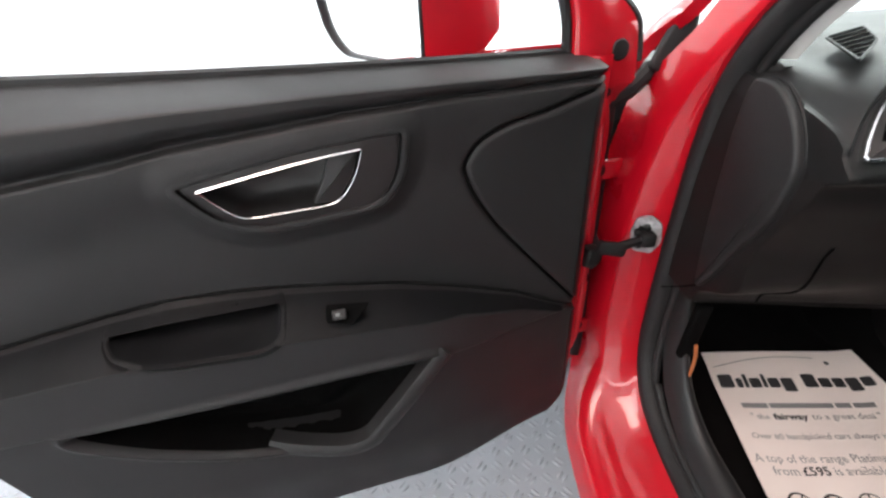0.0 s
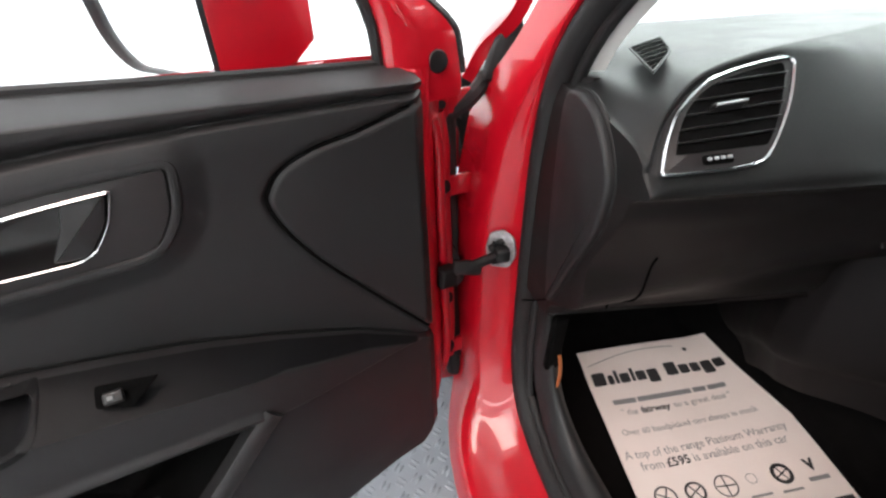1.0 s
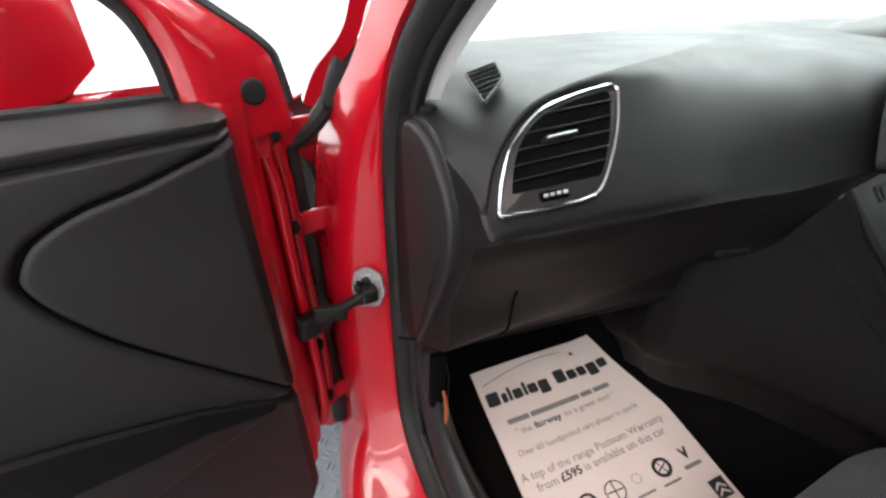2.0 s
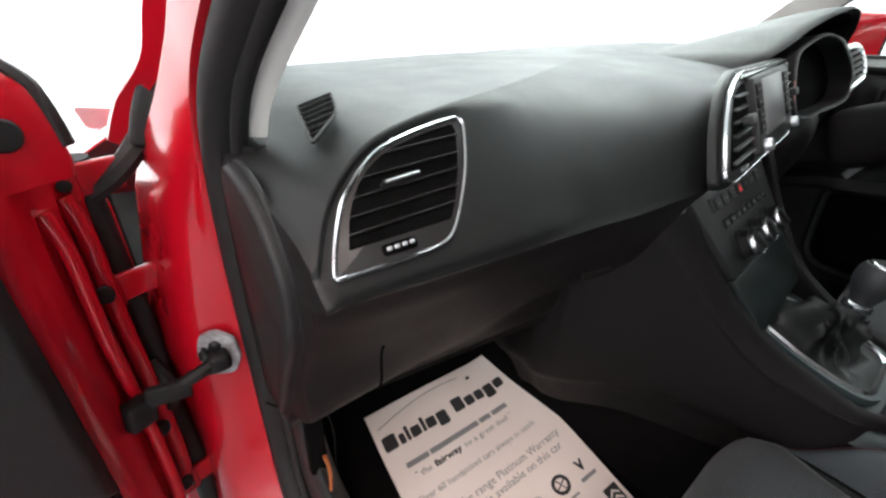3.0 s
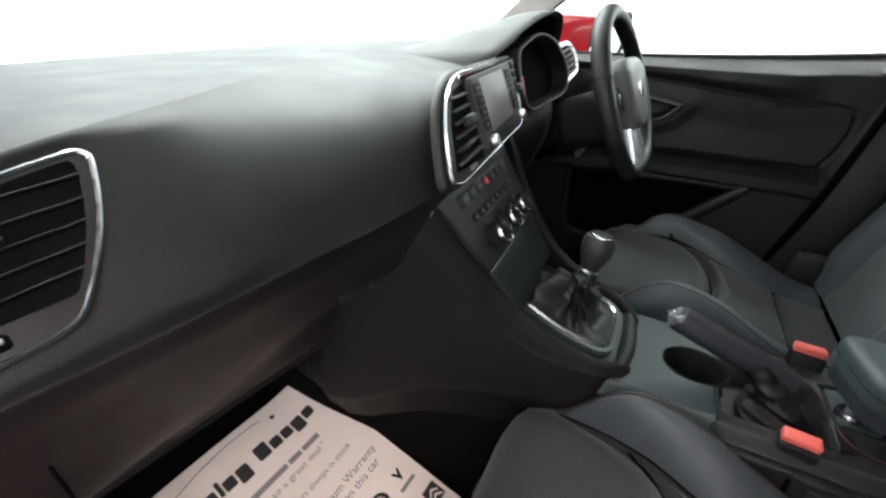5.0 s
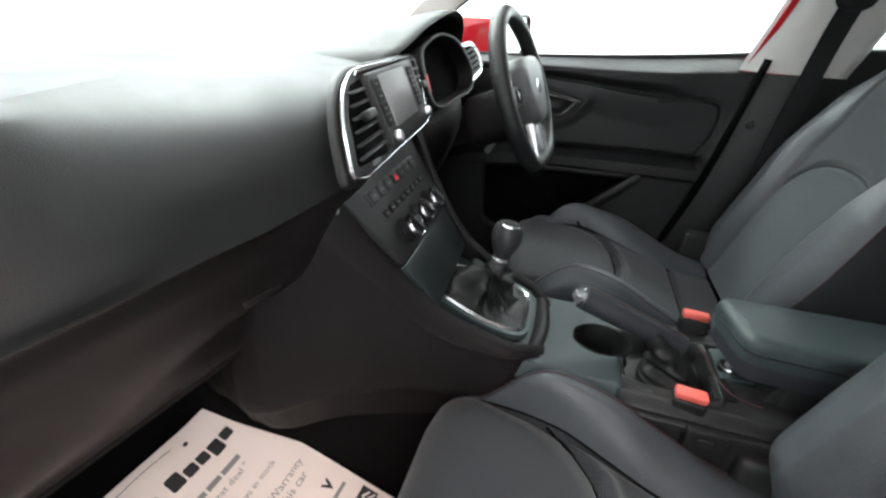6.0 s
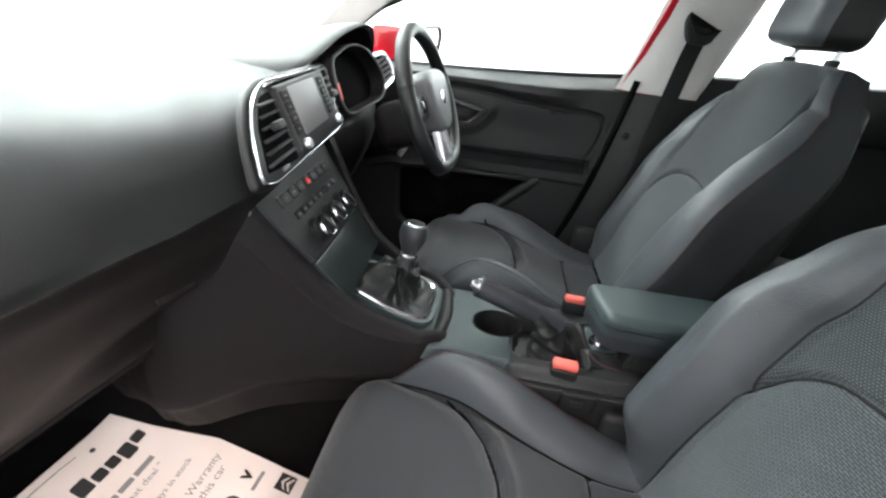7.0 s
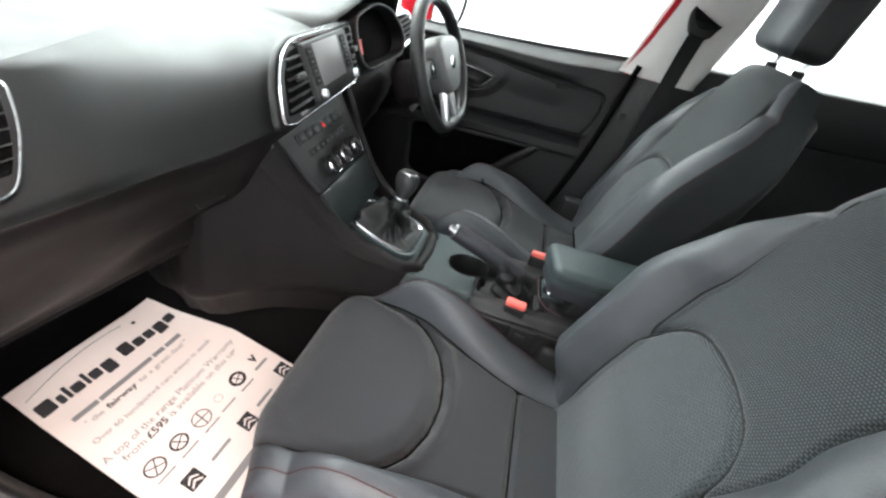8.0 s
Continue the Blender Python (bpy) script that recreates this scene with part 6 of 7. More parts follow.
sock = part("power_socket", lathe([(0.0, 0.004), (0.0085, 0.004), (0.0085, 0.010), (0.0105, 0.012), (0.0145, 0.011), (0.0165, 0.007), (0.0165, 0.0)], 28), M_CHROME, tunnel, "chrome power socket ring", m=pose(-0.008, -0.535, 0.549))
part("socket_plug", lathe([(0.0, 0.026), (0.005, 0.0255), (0.0068, 0.022), (0.0068, 0.0), (0, 0)], 18), M_MARK, sock, "grey plug", m=pose(-0.008, -0.535, 0.549))

# parking brake
brake = thing("parking_brake", "black leather parking brake lever with chrome button", "parking brake")
B0, B1 = np.array((-0.012, -0.455, 0.578)), np.array((-0.030, -0.288, 0.645))
axis = (B1 - B0) / np.linalg.norm(B1 - B0)
part("grip", ribbon([B0 + (B1 - B0) * k for k in np.linspace(0, 1, 12)], [(r * 1.0, b) for r, b in disc(0.0185, 16, 0.0205)], (0, -0.37, 0.93)), M_GRIP, brake, "dark leather grip")
part("grip_tip", ribbon([B1, B1 + axis * 0.007], disc(0.0150, 14, 0.0165), (0, -0.37, 0.93)), M_CHROME, brake, "chrome tip")
part("button", ribbon([B1 + axis * 0.006, B1 + axis * 0.016], disc(0.0065, 12), (0, -0.37, 0.93)), M_CHROME, brake, "chrome release button")
part("grip_seam", tube([B0 + (B1 - B0) * k + np.array((0, -0.37, 0.93)) * 0.0206 for k in np.linspace(0, 1, 8)], 0.0010), M_STITCH, brake)
rows = []
foot, mid, neck = np.array((-0.022, -0.452, 0.522)), np.array((-0.018, -0.448, 0.566)), B0 + axis * 0.058
for k in np.linspace(0, 1, 34):
    c = (1 - k) ** 2 * foot + 2 * k * (1 - k) * mid + k * k * neck
    row = []
    for a in np.linspace(0, 2 * math.pi, 49):
        rx, ry = 0.050 + (0.0225 - 0.050) * k ** 0.8, 0.050 + (0.0225 - 0.050) * k ** 0.55
        wave = math.sin(math.pi * min(1.0, 1.1 * k + 0.02))
        r = 1 + wave * (0.16 * math.sin(21 * k + 1.2 * math.sin(2 * a)) + 0.20 * (1 - 2 * abs(math.sin(1.5 * a + 3.0 * k)) ** 0.6))
        lean = 0.75 * k
        row.append(c + np.array((math.cos(a) * rx * r, math.sin(a) * ry * r * (1 - 0.5 * lean), -math.sin(a) * ry * r * 0.66 * lean)))
    rows.append(row)
part("gaiter", outward(grid(rows), (0, 0, 1)), M_GAITER, brake, "wrinkled black leather gaiter", angle=70)
part("gaiter_stitching", tube(curve([(0.034, -0.500, 0.552), (0.0, -0.508, 0.554), (-0.04, -0.512, 0.553), (-0.070, -0.530, 0.550), (-0.080, -0.565, 0.549)], 4), 0.0013), M_STITCH, brake, "dark red stitching")
part("gaiter_flap", thick(outward(grid([[(x, -0.500 - 0.06 * k, 0.549 + 0.004 * math.sin(3 * k) - 0.02 * k * k) for x in np.linspace(-0.085 + 0.012 * k, -0.035, 6)] for k in np.linspace(0, 1, 8)]), (0, 0, 1)), 0.003), M_GAITER, brake, "loose leather flap behind the gaiter")

# armrest on its box
arm = thing("armrest", "dark leatherette centre armrest over a storage box", "armrest")
lid = rounded([(-0.070, -0.518), (0.052, -0.496), (0.064, -0.80), (-0.075, -0.80)], [0.026, 0.030, 0.03, 0.03], 6)
part("lid", prism([tuple(p) for p in lid], 0.042, 0.016, 5), M_GREEN, arm, "padded armrest lid", m=Matrix.Translation((0, 0, 0.612)))
part("lid_base", prism([(0.97 * x, y if y < -0.7 else y - 0.006) for x, y in lid], 0.036, 0.010, 4), M_GRIP, arm, "dark padded side of the lid", m=Matrix.Translation((0, 0, 0.584)))
part("lid_seam", ribbon([(1.005 * x, y, 0.630) for x, y in lid], disc(0.0012, 6), (0, 0, 1), True), M_BLACK, arm)
part("box", rbox(0.118, 0.22, 0.20, 0.012, m=pose(-0.008, -0.695, 0.516)), M_HARD, arm, "black storage box")
part("box_front", rbox(0.112, 0.016, 0.075, 0.006, m=pose(-0.008, -0.586, 0.578, 14)), M_HARD, arm)


def buckle(x, y, z, tilt, label):
    ob = thing("seat_belt_buckle", label, "buckle", "belt buckles")
    BM = pose(x, y, z, 0, tilt, 0) @ pose(0, 0, 0, 0, 0, 86)
    part("case", rbox(0.048, 0.026, 0.075, 0.005, 3, m=pose(0, 0, -0.040)), M_BLACK, ob, "black buckle case", m=BM)
    part("release_button", rbox(0.044, 0.020, 0.014, 0.004, 3, m=pose(0, -0.001, 0.002)), M_BUCKLE, ob, "bright red release button", m=BM)
    part("slot", rbox(0.026, 0.002, 0.014, 0.0005, 1, m=pose(0, -0.0135, -0.03)), M_GLOSS, ob, m=BM)
    part("stalk", rbox(0.032, 0.014, 0.16, 0.005, 2, m=pose(0, 0, -0.145)), M_BLACK, ob, m=BM)
    return ob


buckle(-0.100, -0.462, 0.556, -6, "red-topped seat belt buckle beside the passenger seat")
buckle(0.100, -0.502, 0.572, 6, "red-topped seat belt buckle beside the driver's seat")


# ---- front seats ----
def edge_wrap(e, r):
    """Runs an extended coordinate round a rounded edge: outward and downward travel."""
    e = np.maximum(e, 0)
    arc = np.minimum(e, r * math.pi / 2)
    return r * np.sin(arc / r), r * (1 - np.cos(arc / r)) + np.maximum(e - r * math.pi / 2, 0)


SEAT_SEAM = [(-0.174, 0.172), (-0.166, 0.190), (-0.146, 0.217), (-0.112, 0.245), (-0.060, 0.266), (0.0, 0.274), (0.060, 0.266), (0.112, 0.245), (0.146, 0.217), (0.166, 0.190), (0.174, 0.172)]
CLOTH_WIDTH = curve([(0.0, 0.203), (0.05, 0.199), (0.12, 0.186), (0.20, 0.168), (0.26, 0.152), (0.32, 0.138), (0.43, 0.124), (0.55, 0.128)], 6)
BOLSTER_TOP = [(0.0, 0.470), (0.05, 0.498), (0.08, 0.528), (0.118, 0.555), (0.166, 0.570), (0.216, 0.563), (0.27, 0.543), (0.325, 0.512), (0.38, 0.484), (0.44, 0.456), (0.50, 0.438), (0.55, 0.432)]
BOLSTER_CURVE = curve(BOLSTER_TOP, 6)
BACK_SEAM = curve([(-0.148, 0.250), (-0.128, 0.304), (-0.092, 0.338), (-0.045, 0.351), (0.0, 0.354), (0.045, 0.351), (0.092, 0.338), (0.128, 0.304), (0.148, 0.250)], 5)


def bolster_line(f, side=-1):
    """Half width of the cushion's cloth, front to back; side 1 is towards the door."""
    w = np.interp(f, CLOTH_WIDTH[:, 0], CLOTH_WIDTH[:, 1])
    return np.where(side > 0, np.minimum(w, 0.171), w)


def cushion(ext_a, f, off):
    """Top of the cushion at side offset a and distance f behind its front edge; both may run over the edges."""
    HW, LEN, r, rf = 0.200, 0.52, 0.036, 0.055
    a = np.clip(ext_a, -HW, HW)
    ff = np.clip(f, 0.05, LEN)
    oa, da = edge_wrap(np.abs(ext_a) - HW, r)
    of, df = edge_wrap(0.05 - f, rf)
    door = np.sign(ext_a) * off[3]
    bl = bolster_line(ff, door)
    z = 0.500 - 0.010 * smooth(0.02, 0.12, ff) - 0.062 * smooth(0.18, 0.52, ff)
    z = z - 0.010 * (np.abs(a) / 0.2) ** 2 * smooth(0.15, 0.0, ff)
    crest = np.interp(ff, BOLSTER_CURVE[:, 0], BOLSTER_CURVE[:, 1])
    crest = crest - 0.020 * (door > 0) * smooth(0.03, 0.08, ff) * smooth(0.34, 0.20, ff)
    up = np.maximum(crest - z, 0.006)
    rise = np.clip((np.abs(a) - bl + 0.004) / np.maximum(0.198 - bl, 0.030), 0, 1)
    z = z + up * (1 - (1 - rise) ** 2)
    z = z - 0.010 * np.exp(-((np.abs(a) - bl) / 0.0045) ** 2)
    seam = gap(a, ff, SEAT_SEAM)
    in_u = ff < np.interp(a, [p[0] for p in SEAT_SEAM], [p[1] for p in SEAT_SEAM])
    fade = smooth(-0.002, 0.030, bl - np.abs(a))
    z = z - 0.018 * np.exp(-(seam / 0.006) ** 2) * (0.25 + 0.75 * fade) * (np.abs(a) < bl) + fade * np.where(in_u, 0.014 * smooth(0.0, 0.04, seam), 0.010 * np.exp(-((seam - 0.018) / 0.012) ** 2))
    z = z - 0.012 * np.exp(-((ff - 0.42) / 0.005) ** 2) * (np.abs(a) < bl)
    down = np.sqrt(da ** 2 + df ** 2)
    x = a + np.sign(ext_a) * oa
    of = of - (0.018 + 0.024 * (door > 0)) * smooth(0.11, 0.25, np.abs(x)) * smooth(0.16, 0.03, f)
    return x + off[0], -0.095 - ff + of + off[1], z - down + off[2]



def inner_line(h):
    """Half width of the backrest's cloth: it jogs in above the lower panel."""
    return 0.145 + 0.014 * smooth(0.20, 0.37, h) - 0.011 * smooth(0.365, 0.425, h) + 0.020 * smooth(0.43, 0.60, h)


def shoulder(h):
    """How the backrest narrows towards its rounded top."""
    return 1 - 0.34 * np.clip((h - 0.44) / 0.21, 0, 1) ** 2.4


def backrest(ext_a, ext_h, door):
    """Front of the backrest at side offset a and height h along it; the wing towards the door is flatter."""
    HT, r = 0.60, 0.05
    h = np.clip(ext_h, 0.0, HT)
    hw = 0.200 + 0.018 * smooth(0.0, 0.22, h) - 0.022 * smooth(0.30, 0.48, h) - 0.035 * smooth(0.46, 0.60, h)
    a = np.clip(ext_a, -1, 1) * hw
    oa, da = edge_wrap((np.abs(ext_a) - 1) * 0.22, r)
    oh, dh = edge_wrap(ext_h - HT, r)
    inner = inner_line(h)
    wing = 0.062 * smooth(0.0, 0.10, h) * smooth(0.56, 0.30, h) + 0.012
    wing = wing * np.where(np.sign(ext_a) * door > 0, 0.45, 1.0)
    d = wing * smooth(-0.006, 0.055, np.abs(a) - inner + 0.01)
    d = d + 0.018 * smooth(0.05, 0.18, h) * smooth(0.36, 0.22, h) * (1 - (a / 0.2) ** 2)
    d = d - 0.009 * np.exp(-((np.abs(a) - inner) / 0.005) ** 2)
    d = d - 0.011 * np.exp(-(gap(a, h, BACK_SEAM) / 0.006) ** 2)
    d = d - 0.02 * (np.abs(a) / 0.2) ** 2 * smooth(0.45, 0.6, h)
    hh = h + oh
    return (a + np.sign(ext_a) * oa) * shoulder(hh), hh, d - np.sqrt(da ** 2 + dh ** 2) * (1 - 0.5 * smooth(0.40, 0.64, hh))


def front_seat(label, off):
    """Built about the seat's own middle line; x is then the side offset."""
    seat = thing("front_seat", label, "car seat", "front seats")
    A = np.linspace(-1, 1, 90)
    F = np.concatenate([np.linspace(-0.20, 0.0, 20)[:-1], np.linspace(0.0, 0.55, 120)])
    Ag, Fg = np.meshgrid(A, F, indexing="ij")
    Ae = Ag * bolster_line(np.clip(Fg, 0.05, 0.52), np.sign(Ag) * off[3])
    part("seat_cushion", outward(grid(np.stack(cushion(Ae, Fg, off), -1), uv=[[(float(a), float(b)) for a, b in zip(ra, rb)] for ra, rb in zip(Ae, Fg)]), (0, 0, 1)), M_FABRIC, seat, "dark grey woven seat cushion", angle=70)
    for s in (-1, 1):
        k = np.linspace(0, 1, 50)
        Kg, Fg2 = np.meshgrid(k, F, indexing="ij")
        b = bolster_line(np.clip(Fg2, 0.05, 0.52), s * off[3])
        Ee = s * (b + Kg * (0.385 - b))
        bolster = part("cushion_bolster", outward(grid(np.stack(cushion(Ee, Fg2, off), -1)), (0.3 * s, 0, 1)), M_LEATHER, seat, "black leatherette side bolster", angle=70)
        Fs = F[F > -0.02]
        x, y, z = cushion(np.full_like(Fs, s * 0.210), Fs, off)
        part("stitch", tube(np.stack([x + s * 0.0006, y, z + 0.0006], -1)[::3], 0.0009, n=5), M_STITCH, bolster, "dark red stitching")
    # Near-black cords lie in the sewn seams to paint their deep shade.
    for nm, line in (("cushion_seam", SEAT_SEAM), ("rear_seam", [(-0.120, 0.42), (0.0, 0.42), (0.120, 0.42)])):
        L = curve(line, 6)
        x, y, z = cushion(L[:, 0], L[:, 1], off)
        part(nm, tube(np.stack([x, y, z + 0.0002], -1), 0.0034, n=6), M_SHADE_BLACK, seat, "deep dark sewn seam")
    part("seat_base", rbox(0.40, 0.46, 0.14, 0.02, m=pose(0, -0.36, 0.31)), M_BLACK, seat, "black seat base")
    for s in (-1, 1):
        part("runner", rbox(0.035, 0.56, 0.035, 0.006, m=pose(s * 0.19, -0.33, 0.235)), M_HARD, seat, "seat runner")
    # backrest, leaned back
    BM = frame_matrix((0, -0.600, 0.425), (1, 0, 0), (0, -0.33, 0.944), (0, 0.944, 0.33))
    H = np.concatenate([np.linspace(-0.06, 0.60, 150), np.linspace(0.60, 0.76, 22)[1:]])
    inner_k = lambda h: inner_line(np.clip(h, 0, 0.6)) / (0.200 + 0.018 * smooth(0.0, 0.22, h) - 0.022 * smooth(0.30, 0.48, h) - 0.035 * smooth(0.46, 0.60, np.clip(h, 0, 0.6)))
    Kg, Hg = np.meshgrid(np.linspace(-1, 1, 150), H, indexing="ij")
    Ae = Kg * inner_k(Hg)
    hw = 0.200 + 0.018 * smooth(0.0, 0.22, Hg) - 0.022 * smooth(0.30, 0.48, Hg) - 0.035 * smooth(0.46, 0.60, Hg)
    arch = inside(Ae * hw, Hg, [*map(tuple, BACK_SEAM), (0.17, 0.2), (0.17, -0.1), (-0.17, -0.1), (-0.17, 0.2)])
    P = np.stack(backrest(Ae, Hg, off[3]), -1)
    UV = [[(float(a) * 0.2, float(b)) for a, b in zip(ra, rb)] for ra, rb in zip(Ae, Hg)]
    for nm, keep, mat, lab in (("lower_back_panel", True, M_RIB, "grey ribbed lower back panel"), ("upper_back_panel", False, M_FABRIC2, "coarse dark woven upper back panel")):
        bm = grid(P, uv=UV)
        nc = P.shape[1] - 1
        bm.faces.ensure_lookup_table()
        bmesh.ops.delete(bm, geom=[f for i, f in enumerate(bm.faces) if bool(arch[i // nc, i % nc]) != keep], context="FACES")
        part(nm, outward(bm, (0, 0, 1)), mat, seat, lab, angle=70, m=BM)
    for sgn in (-1, 1):
        Hb = np.linspace(0.0, 0.60, 60)
        x, y, z = backrest(sgn * inner_k(Hb), Hb, off[3])
        part("bolster_seam", tube(np.stack([x, y, z + 0.0004], -1), 0.0014, n=6), M_BLACK, seat, "dark sewn seam", m=BM)
        Fb = np.linspace(0.052, 0.50, 50)
        x, y, z = cushion(sgn * bolster_line(Fb, sgn * off[3]), Fb, off)
        part("bolster_seam", tube(np.stack([x, y, z + 0.0004], -1), 0.0021, n=6), M_SHADE_BLACK, seat, "dark sewn seam")
    x, y, z = backrest(BACK_SEAM[:, 0] / (0.218 - 0.022 * smooth(0.30, 0.48, BACK_SEAM[:, 1])), BACK_SEAM[:, 1], off[3])
    part("back_seam", tube(np.stack([x, y, z + 0.001], -1), 0.0024, n=6), M_BLACK, seat, "dark sewn seam", m=BM)
    for s in (-1, 1):
        Kg, Hg = np.meshgrid(np.linspace(0, 1, 50), H, indexing="ij")
        ik = inner_k(Hg)
        Ae = s * (ik + Kg * (1.24 - ik))
        bolster = part("back_bolster", outward(grid(np.stack(backrest(Ae, Hg, off[3]), -1)), (0.4 * s, 0, 1)), M_LEATHER, seat, "black leatherette backrest bolster", angle=70, m=BM)
        part("side_panel", outward(grid(np.stack(backrest(s * (1.24 + Kg * 0.51), Hg, off[3]), -1)), (s, 0, 0)), M_SIDE, seat, "dark cloth side of the backrest", angle=70, m=BM)
        Hs = H[(H > 0.02) & (H < 0.62)]
        x, y, z = backrest(np.full_like(Hs, s * 1.24), Hs, off[3])
        part("stitch", tube(np.stack([x + s * 0.0006, y, z + 0.0008], -1)[::3], 0.0009, n=5), M_STITCH, bolster, "dark red stitching", m=BM)
    hs = np.linspace(0.0, 0.61, 30)
    ws = (0.246 + 0.018 * smooth(0.0, 0.22, hs) - 0.022 * smooth(0.30, 0.48, hs) - 0.035 * smooth(0.46, 0.60, hs)) * shoulder(hs)
    back = [(w, h) for w, h in zip(ws, hs)] + [(-w, h) for w, h in zip(ws[::-1], hs[::-1])]
    part("back_shell", outward(prism([(0.97 * w, h) for w, h in back], -0.08, 0.035, 4)), M_BLACK, seat, "black seat back", m=BM @ Matrix.Translation((0, 0, -0.05)))
    for s in (-1, 1):
        part("hinge_cover", rbox(0.03, 0.12, 0.13, 0.02, m=pose(s * 0.235, -0.60, 0.43)), M_HARD, seat, "black hinge cover")
    # headrest on two posts
    for s in (-1, 1):
        part("headrest_post", tube([(s * 0.072, -0.845, 1.00), (s * 0.072, -0.865, 1.065), (s * 0.072, -0.872, 1.10)], 0.006, n=10), M_SILVER, seat, "steel headrest post")
        part("post_guide", lathe([(0.0, 0.012), (0.011, 0.012), (0.013, 0.006), (0.013, -0.01)], 16), M_BLACK, seat, m=pose(s * 0.072, -0.855, 1.028))
    HR = pose(0, -0.852, 1.153, 8)
    part("headrest", rbox(0.204, 0.098, 0.193, 0.030, 5, m=HR @ pose(0, -0.006, 0)), M_BLACK, seat, "black headrest body")
    part("headrest_pad", rbox(0.190, 0.060, 0.196, 0.029, 5, m=HR @ pose(0, 0.028, 0)), M_LEATHER, seat, "grey leatherette headrest front")
    part("headrest_seam", ribbon([(HR @ Vector((x, 0.010, z)))[:] for x, z in rounded([(-0.0990, -0.0972), (0.0990, -0.0972), (0.0990, 0.0972), (-0.0990, 0.0972)], 0.030)], disc(0.0012, 5), (0, 1, 0.1), True), M_BLACK, seat)
    return seat


passenger = front_seat("dark cloth and leatherette passenger seat with red stitching", (0.015, 0, 0, -1))
passenger.location = (-0.36, 0, 0)
driver = front_seat("dark cloth and leatherette driver's seat behind the wheel", (0, 0.014, -0.018, 1))
driver.location = (0.36, -0.035, 0.052)

# rear bench
bench = thing("rear_seat", "dark rear bench seat behind the front seats", "car seat")
part("bench_cushion", rbox(1.24, 0.50, 0.20, 0.06, 4, m=pose(0, -1.32, 0.45, 6)), M_FABRIC, bench)
part("bench_back", rbox(1.24, 0.16, 0.62, 0.06, 4, m=pose(0, -1.66, 0.76, -16)), M_FABRIC, bench)


# ---- printed paper mat in the passenger footwell ----
mat = thing("paper_mat", "white printed paper foot mat on the black carpet", "paper mat")
TLc, TRc, BLc, BRc = (np.array(p) for p in ((-0.487, 0.455, 0.232), (-0.110, 0.428, 0.240), (-0.590, -0.072, 0.236), (-0.206, -0.097, 0.236)))
SHEET_W, SHEET_H = 0.377, 0.533


def on_paper(x, y, lift=0.0):
    """A place on the sheet: x to its right and y down from its top left corner, in metres."""
    u, v = x / SHEET_W, y / SHEET_H
    p = (TLc * (1 - u) + TRc * u) * (1 - v) + (BLc * (1 - u) + BRc * u) * v
    z = 0.012 * smooth(0.22, 0.0, v) * (0.6 + 0.4 * math.cos(3 * u)) + 0.010 * smooth(0.72, 1.0, u) * smooth(0.9, 0.1, v) + 0.006 * smooth(0.25, 0.0, u) * smooth(0.1, 0.5, v) + 0.0025 * math.sin(9 * v + 3 * u)
    return (float(p[0]), float(p[1]), float(p[2] + z + lift))


bm = grid([[on_paper(SHEET_W * i / 40, SHEET_H * j / 48) for j in range(49)] for i in range(41)])
part("sheet", thick(outward(bm, (0, 0, 1)), 0.0006), M_PAPER, mat, "slightly curled white sheet")


def printed(name, bm, mat_, label=""):
    for v in bm.verts:
        v.co = on_paper(v.co.x, v.co.y, 0.0012 + v.co.z)
    return part(name, bm, mat_, mat, label)


def bar(x, y, w, h):
    n = max(2, int(w / 0.01))
    return grid([[(x + w * i / n, y + h * k, 0) for k in (0, 1)] for i in range(n + 1)])


def words(text, x, y, size, width, weight=0.0):
    """Printed line from the left end x at baseline y, fitted to a width."""
    c = bpy.data.curves.new("print", "FONT")
    c.body, c.size, c.resolution_u, c.offset = text, size, 2, weight
    ob = bpy.data.objects.new("print", c)
    scene.collection.objects.link(ob)
    bpy.context.view_layer.update()
    me = bpy.data.meshes.new_from_object(ob.evaluated_get(bpy.context.evaluated_depsgraph_get()))
    bpy.data.objects.remove(ob)
    bm = bmesh.new()
    bm.from_mesh(me)
    bpy.data.meshes.remove(me)
    x0, x1 = min(v.co.x for v in bm.verts), max(v.co.x for v in bm.verts)
    k = width / (x1 - x0)
    for v in bm.verts:
        v.co = (x + (v.co.x - x0) * k, y - v.co.y, 0)
    bmesh.ops.triangulate(bm, faces=bm.faces[:])
    return bm


# arc and dot over the name, the name as plain blocks
printed("arc", grid([[(0.014 + 0.225 * t, 0.046 - 0.030 * math.sin(math.pi * (0.08 + 0.62 * t)) + o + 0.006 * (1 - t), 0) for o in (0, 0.0016)] for t in np.linspace(0, 1, 40)]), M_INK, "thin arc")
bm = bmesh.new()
bmesh.ops.create_circle(bm, cap_ends=True, segments=18, radius=0.0052)
bmesh.ops.translate(bm, verts=bm.verts, vec=(0.262, 0.036, 0))
printed("dot", bm, M_INK)
NAME = [(0.0, 0.030, 0.0, 0.034), (0.034, 0.013, 0.010, 0.024), (0.050, 0.008, 0.0, 0.034), (0.061, 0.023, 0.010, 0.024), (0.087, 0.008, 0.0, 0.034), (0.098, 0.023, 0.010, 0.024), (0.124, 0.026, 0.010, 0.034), (0.168, 0.028, 0.0, 0.034), (0.199, 0.024, 0.010, 0.024), (0.226, 0.023, 0.010, 0.024), (0.252, 0.026, 0.010, 0.034), (0.281, 0.024, 0.010, 0.024)]
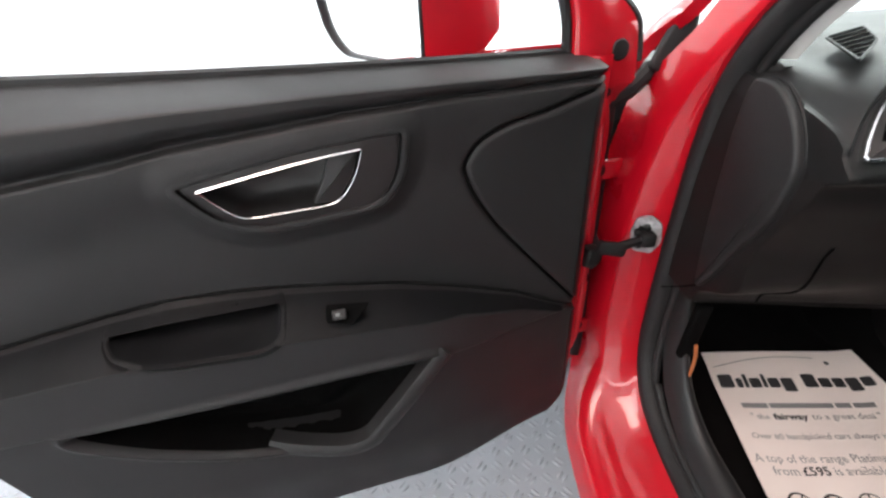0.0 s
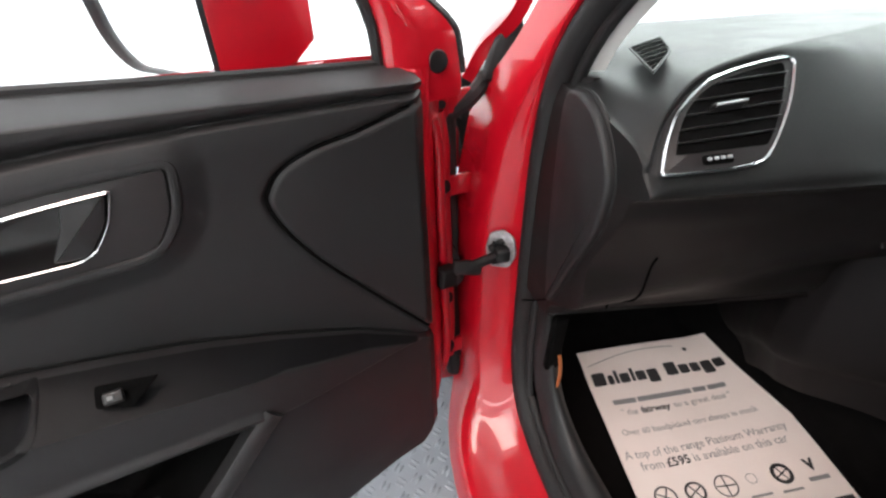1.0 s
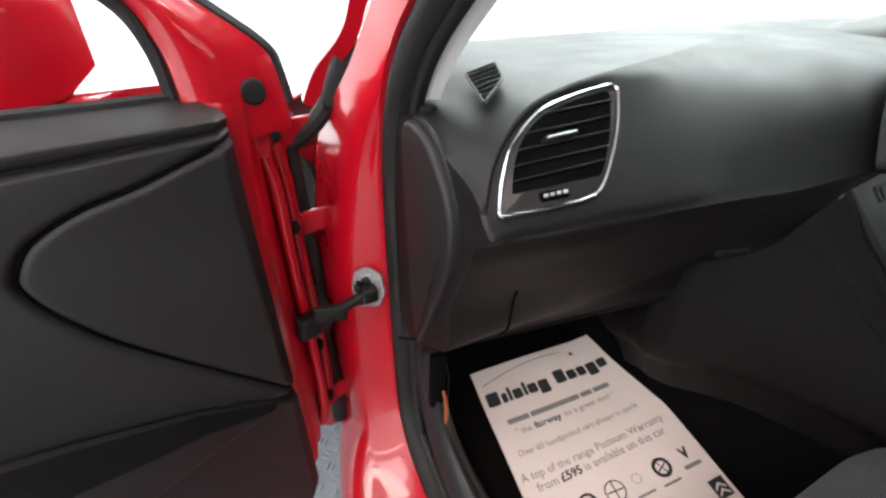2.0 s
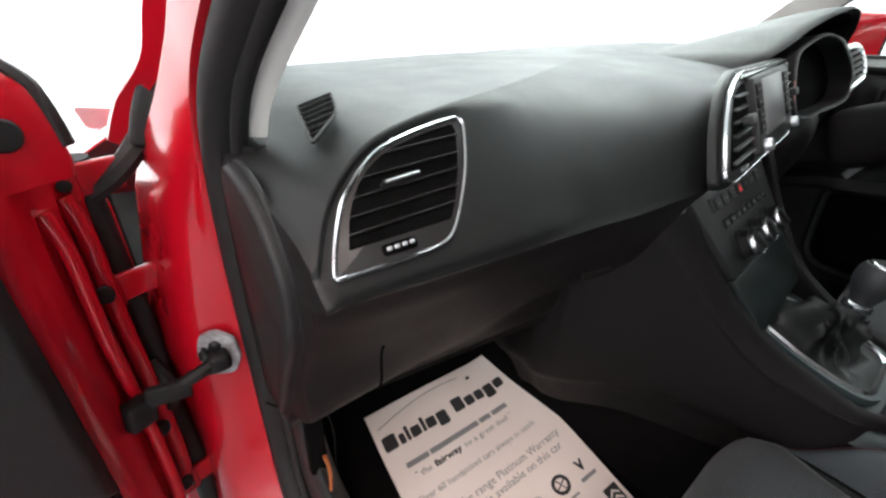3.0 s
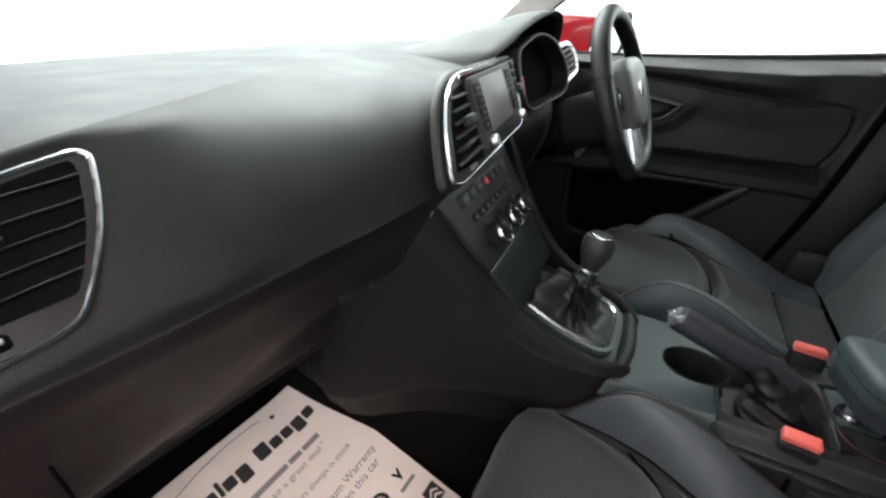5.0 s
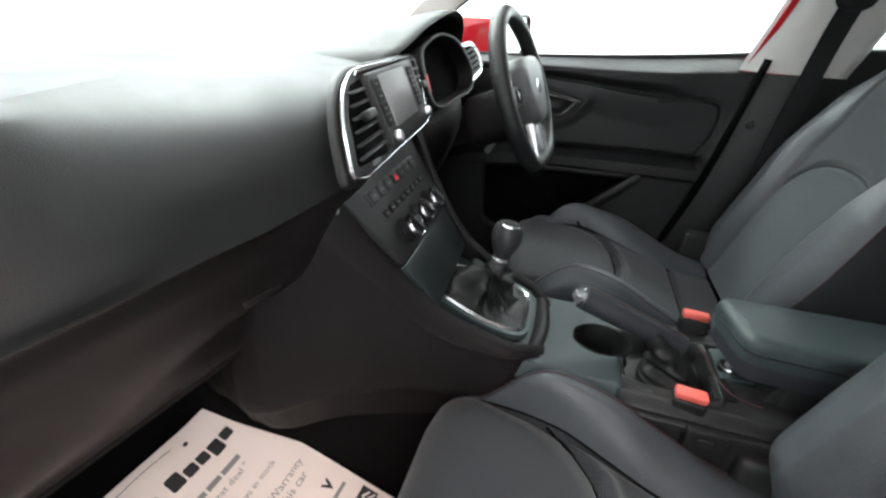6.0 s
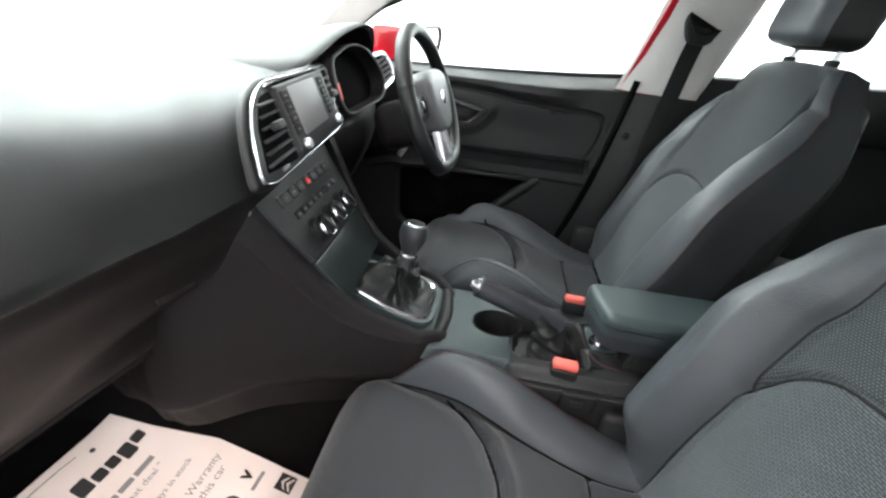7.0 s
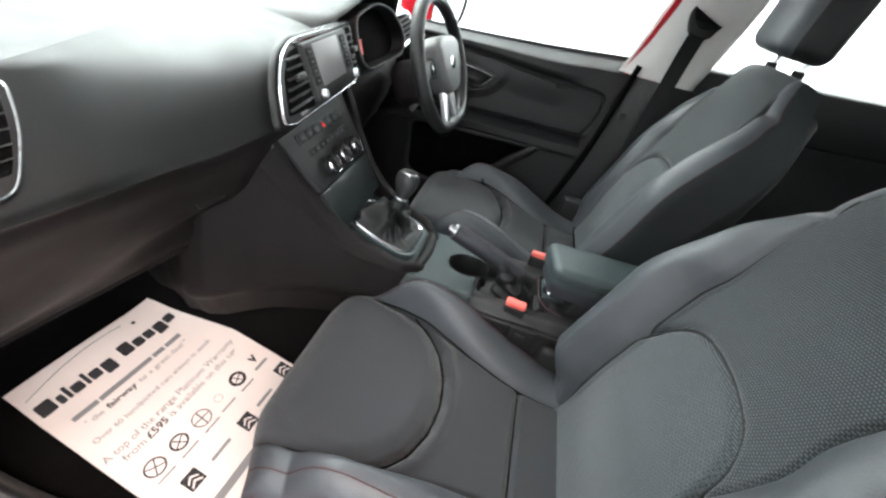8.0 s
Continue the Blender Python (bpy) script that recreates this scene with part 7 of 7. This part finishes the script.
for x, w, y, h in NAME:
    x0, y0 = 0.012 + 1.05 * x, 0.066 + y
    printed("name_block", prism([tuple(p) for p in rounded([(x0, y0), (x0 + w, y0), (x0 + w, y0 + h), (x0, y0 + h)], 0.005, 3)], 0.0003), M_INK, "plain dark printed block")
for x, w in ((0.036, 0.052), (0.092, 0.125), (0.222, 0.030), (0.257, 0.042)):
    printed("address_bar", bar(x, 0.140, w, 0.012), M_INK_SOFT)
printed("slogan", words('" the', 0.044, 0.179, 0.020, 0.036), M_INK_SOFT)
printed("slogan", words("fairway", 0.088, 0.179, 0.020, 0.066, 0.0005), M_INK)
printed("slogan", words('to a great deal "', 0.162, 0.179, 0.020, 0.132), M_INK_SOFT)
printed("small_print", words("Over 60 handpicked cars always in stock", 0.026, 0.224, 0.019, 0.296), M_INK_SOFT)
printed("offer", words("A top of the range Platinum Warranty", 0.010, 0.273, 0.024, 0.338), M_INK_SOFT)
printed("offer", words("from", 0.032, 0.298, 0.024, 0.045), M_INK_SOFT)
printed("offer", words("£595", 0.084, 0.298, 0.024, 0.046, 0.0005), M_INK)
printed("offer", words("is available on this car", 0.138, 0.298, 0.024, 0.194), M_INK_SOFT)


def ring(x, y, r, w, mat_):
    printed("emblem", grid([[((x + q * math.cos(a)), (y + q * 0.95 * math.sin(a)), 0) for q in (r, r - w)] for a in np.linspace(0, 2 * math.pi, 32)]), mat_, "plain printed roundel")


def cross(x, y, r, turn):
    """Two plain bars across a roundel."""
    for a in (turn, turn + 1.57):
        dx, dy = r * math.cos(a), r * math.sin(a)
        printed("emblem_mark", outward(ribbon([(x - dx, y - dy, 0), (x + dx, y + dy, 0)], [(-0.0012, 0), (0.0012, 0), (0.0012, 0.0002), (-0.0012, 0.0002)], (0, 0, 1))), M_INK)


for x, y, r, w in ((0.050, 0.350, 0.021, 0.0035), (0.106, 0.350, 0.019, 0.0045), (0.164, 0.351, 0.021, 0.0025), (0.215, 0.348, 0.010, 0.001), (0.274, 0.350, 0.020, 0.007)):
    ring(x, y, r, w, M_INK if r > 0.012 else M_INK_SOFT)
    if r > 0.012:
        cross(x, y, 0.8 * r, 0.5 * x * 20)
    printed("emblem_caption", bar(x - 0.020, y + 0.028, 0.040, 0.004), M_INK_SOFT)
printed("emblem_mark", prism([(0.324, 0.334), (0.329, 0.334), (0.334, 0.344), (0.339, 0.334), (0.344, 0.334), (0.335, 0.356), (0.333, 0.356)], 0.0002), M_INK)
printed("emblem_caption", bar(0.314, 0.366, 0.040, 0.007), M_INK_SOFT)
for x, y in ((0.050, 0.410), (0.190, 0.420), (0.334, 0.404)):
    printed("emblem", bar(x, y, 0.034, 0.034), M_INK, "dark printed square")
    for k in (0.007, 0.018):
        printed("emblem_mark", prism([(x + 0.005, y + k + 0.009), (x + 0.017, y + k), (x + 0.029, y + k + 0.009), (x + 0.029, y + k + 0.013), (x + 0.017, y + k + 0.005), (x + 0.005, y + k + 0.013)], 0.0004), M_PAPER)
for x in (0.11, 0.245):
    printed("emblem_caption", bar(x, 0.428, 0.05, 0.007), M_INK_SOFT)
printed("closing_line", bar(0.06, 0.482, 0.24, 0.016), M_INK_SOFT)

# every thing's origin goes to the middle of its base
for ob in [o for o in scene.objects if o.type == "EMPTY" and o.parent is None]:
    corners = [c.matrix_basis @ Vector(v) for c in ob.children if c.type == "MESH" for v in c.bound_box]
    if corners:
        lo, hi = (Vector([pick(p[i] for p in corners) for i in range(3)]) for pick in (min, max))
        base = Vector(((lo.x + hi.x) / 2, (lo.y + hi.y) / 2, lo.z))
        ob.location = ob.location + base
        for c in ob.children:
            c.matrix_basis = Matrix.Translation(-base) @ c.matrix_basis
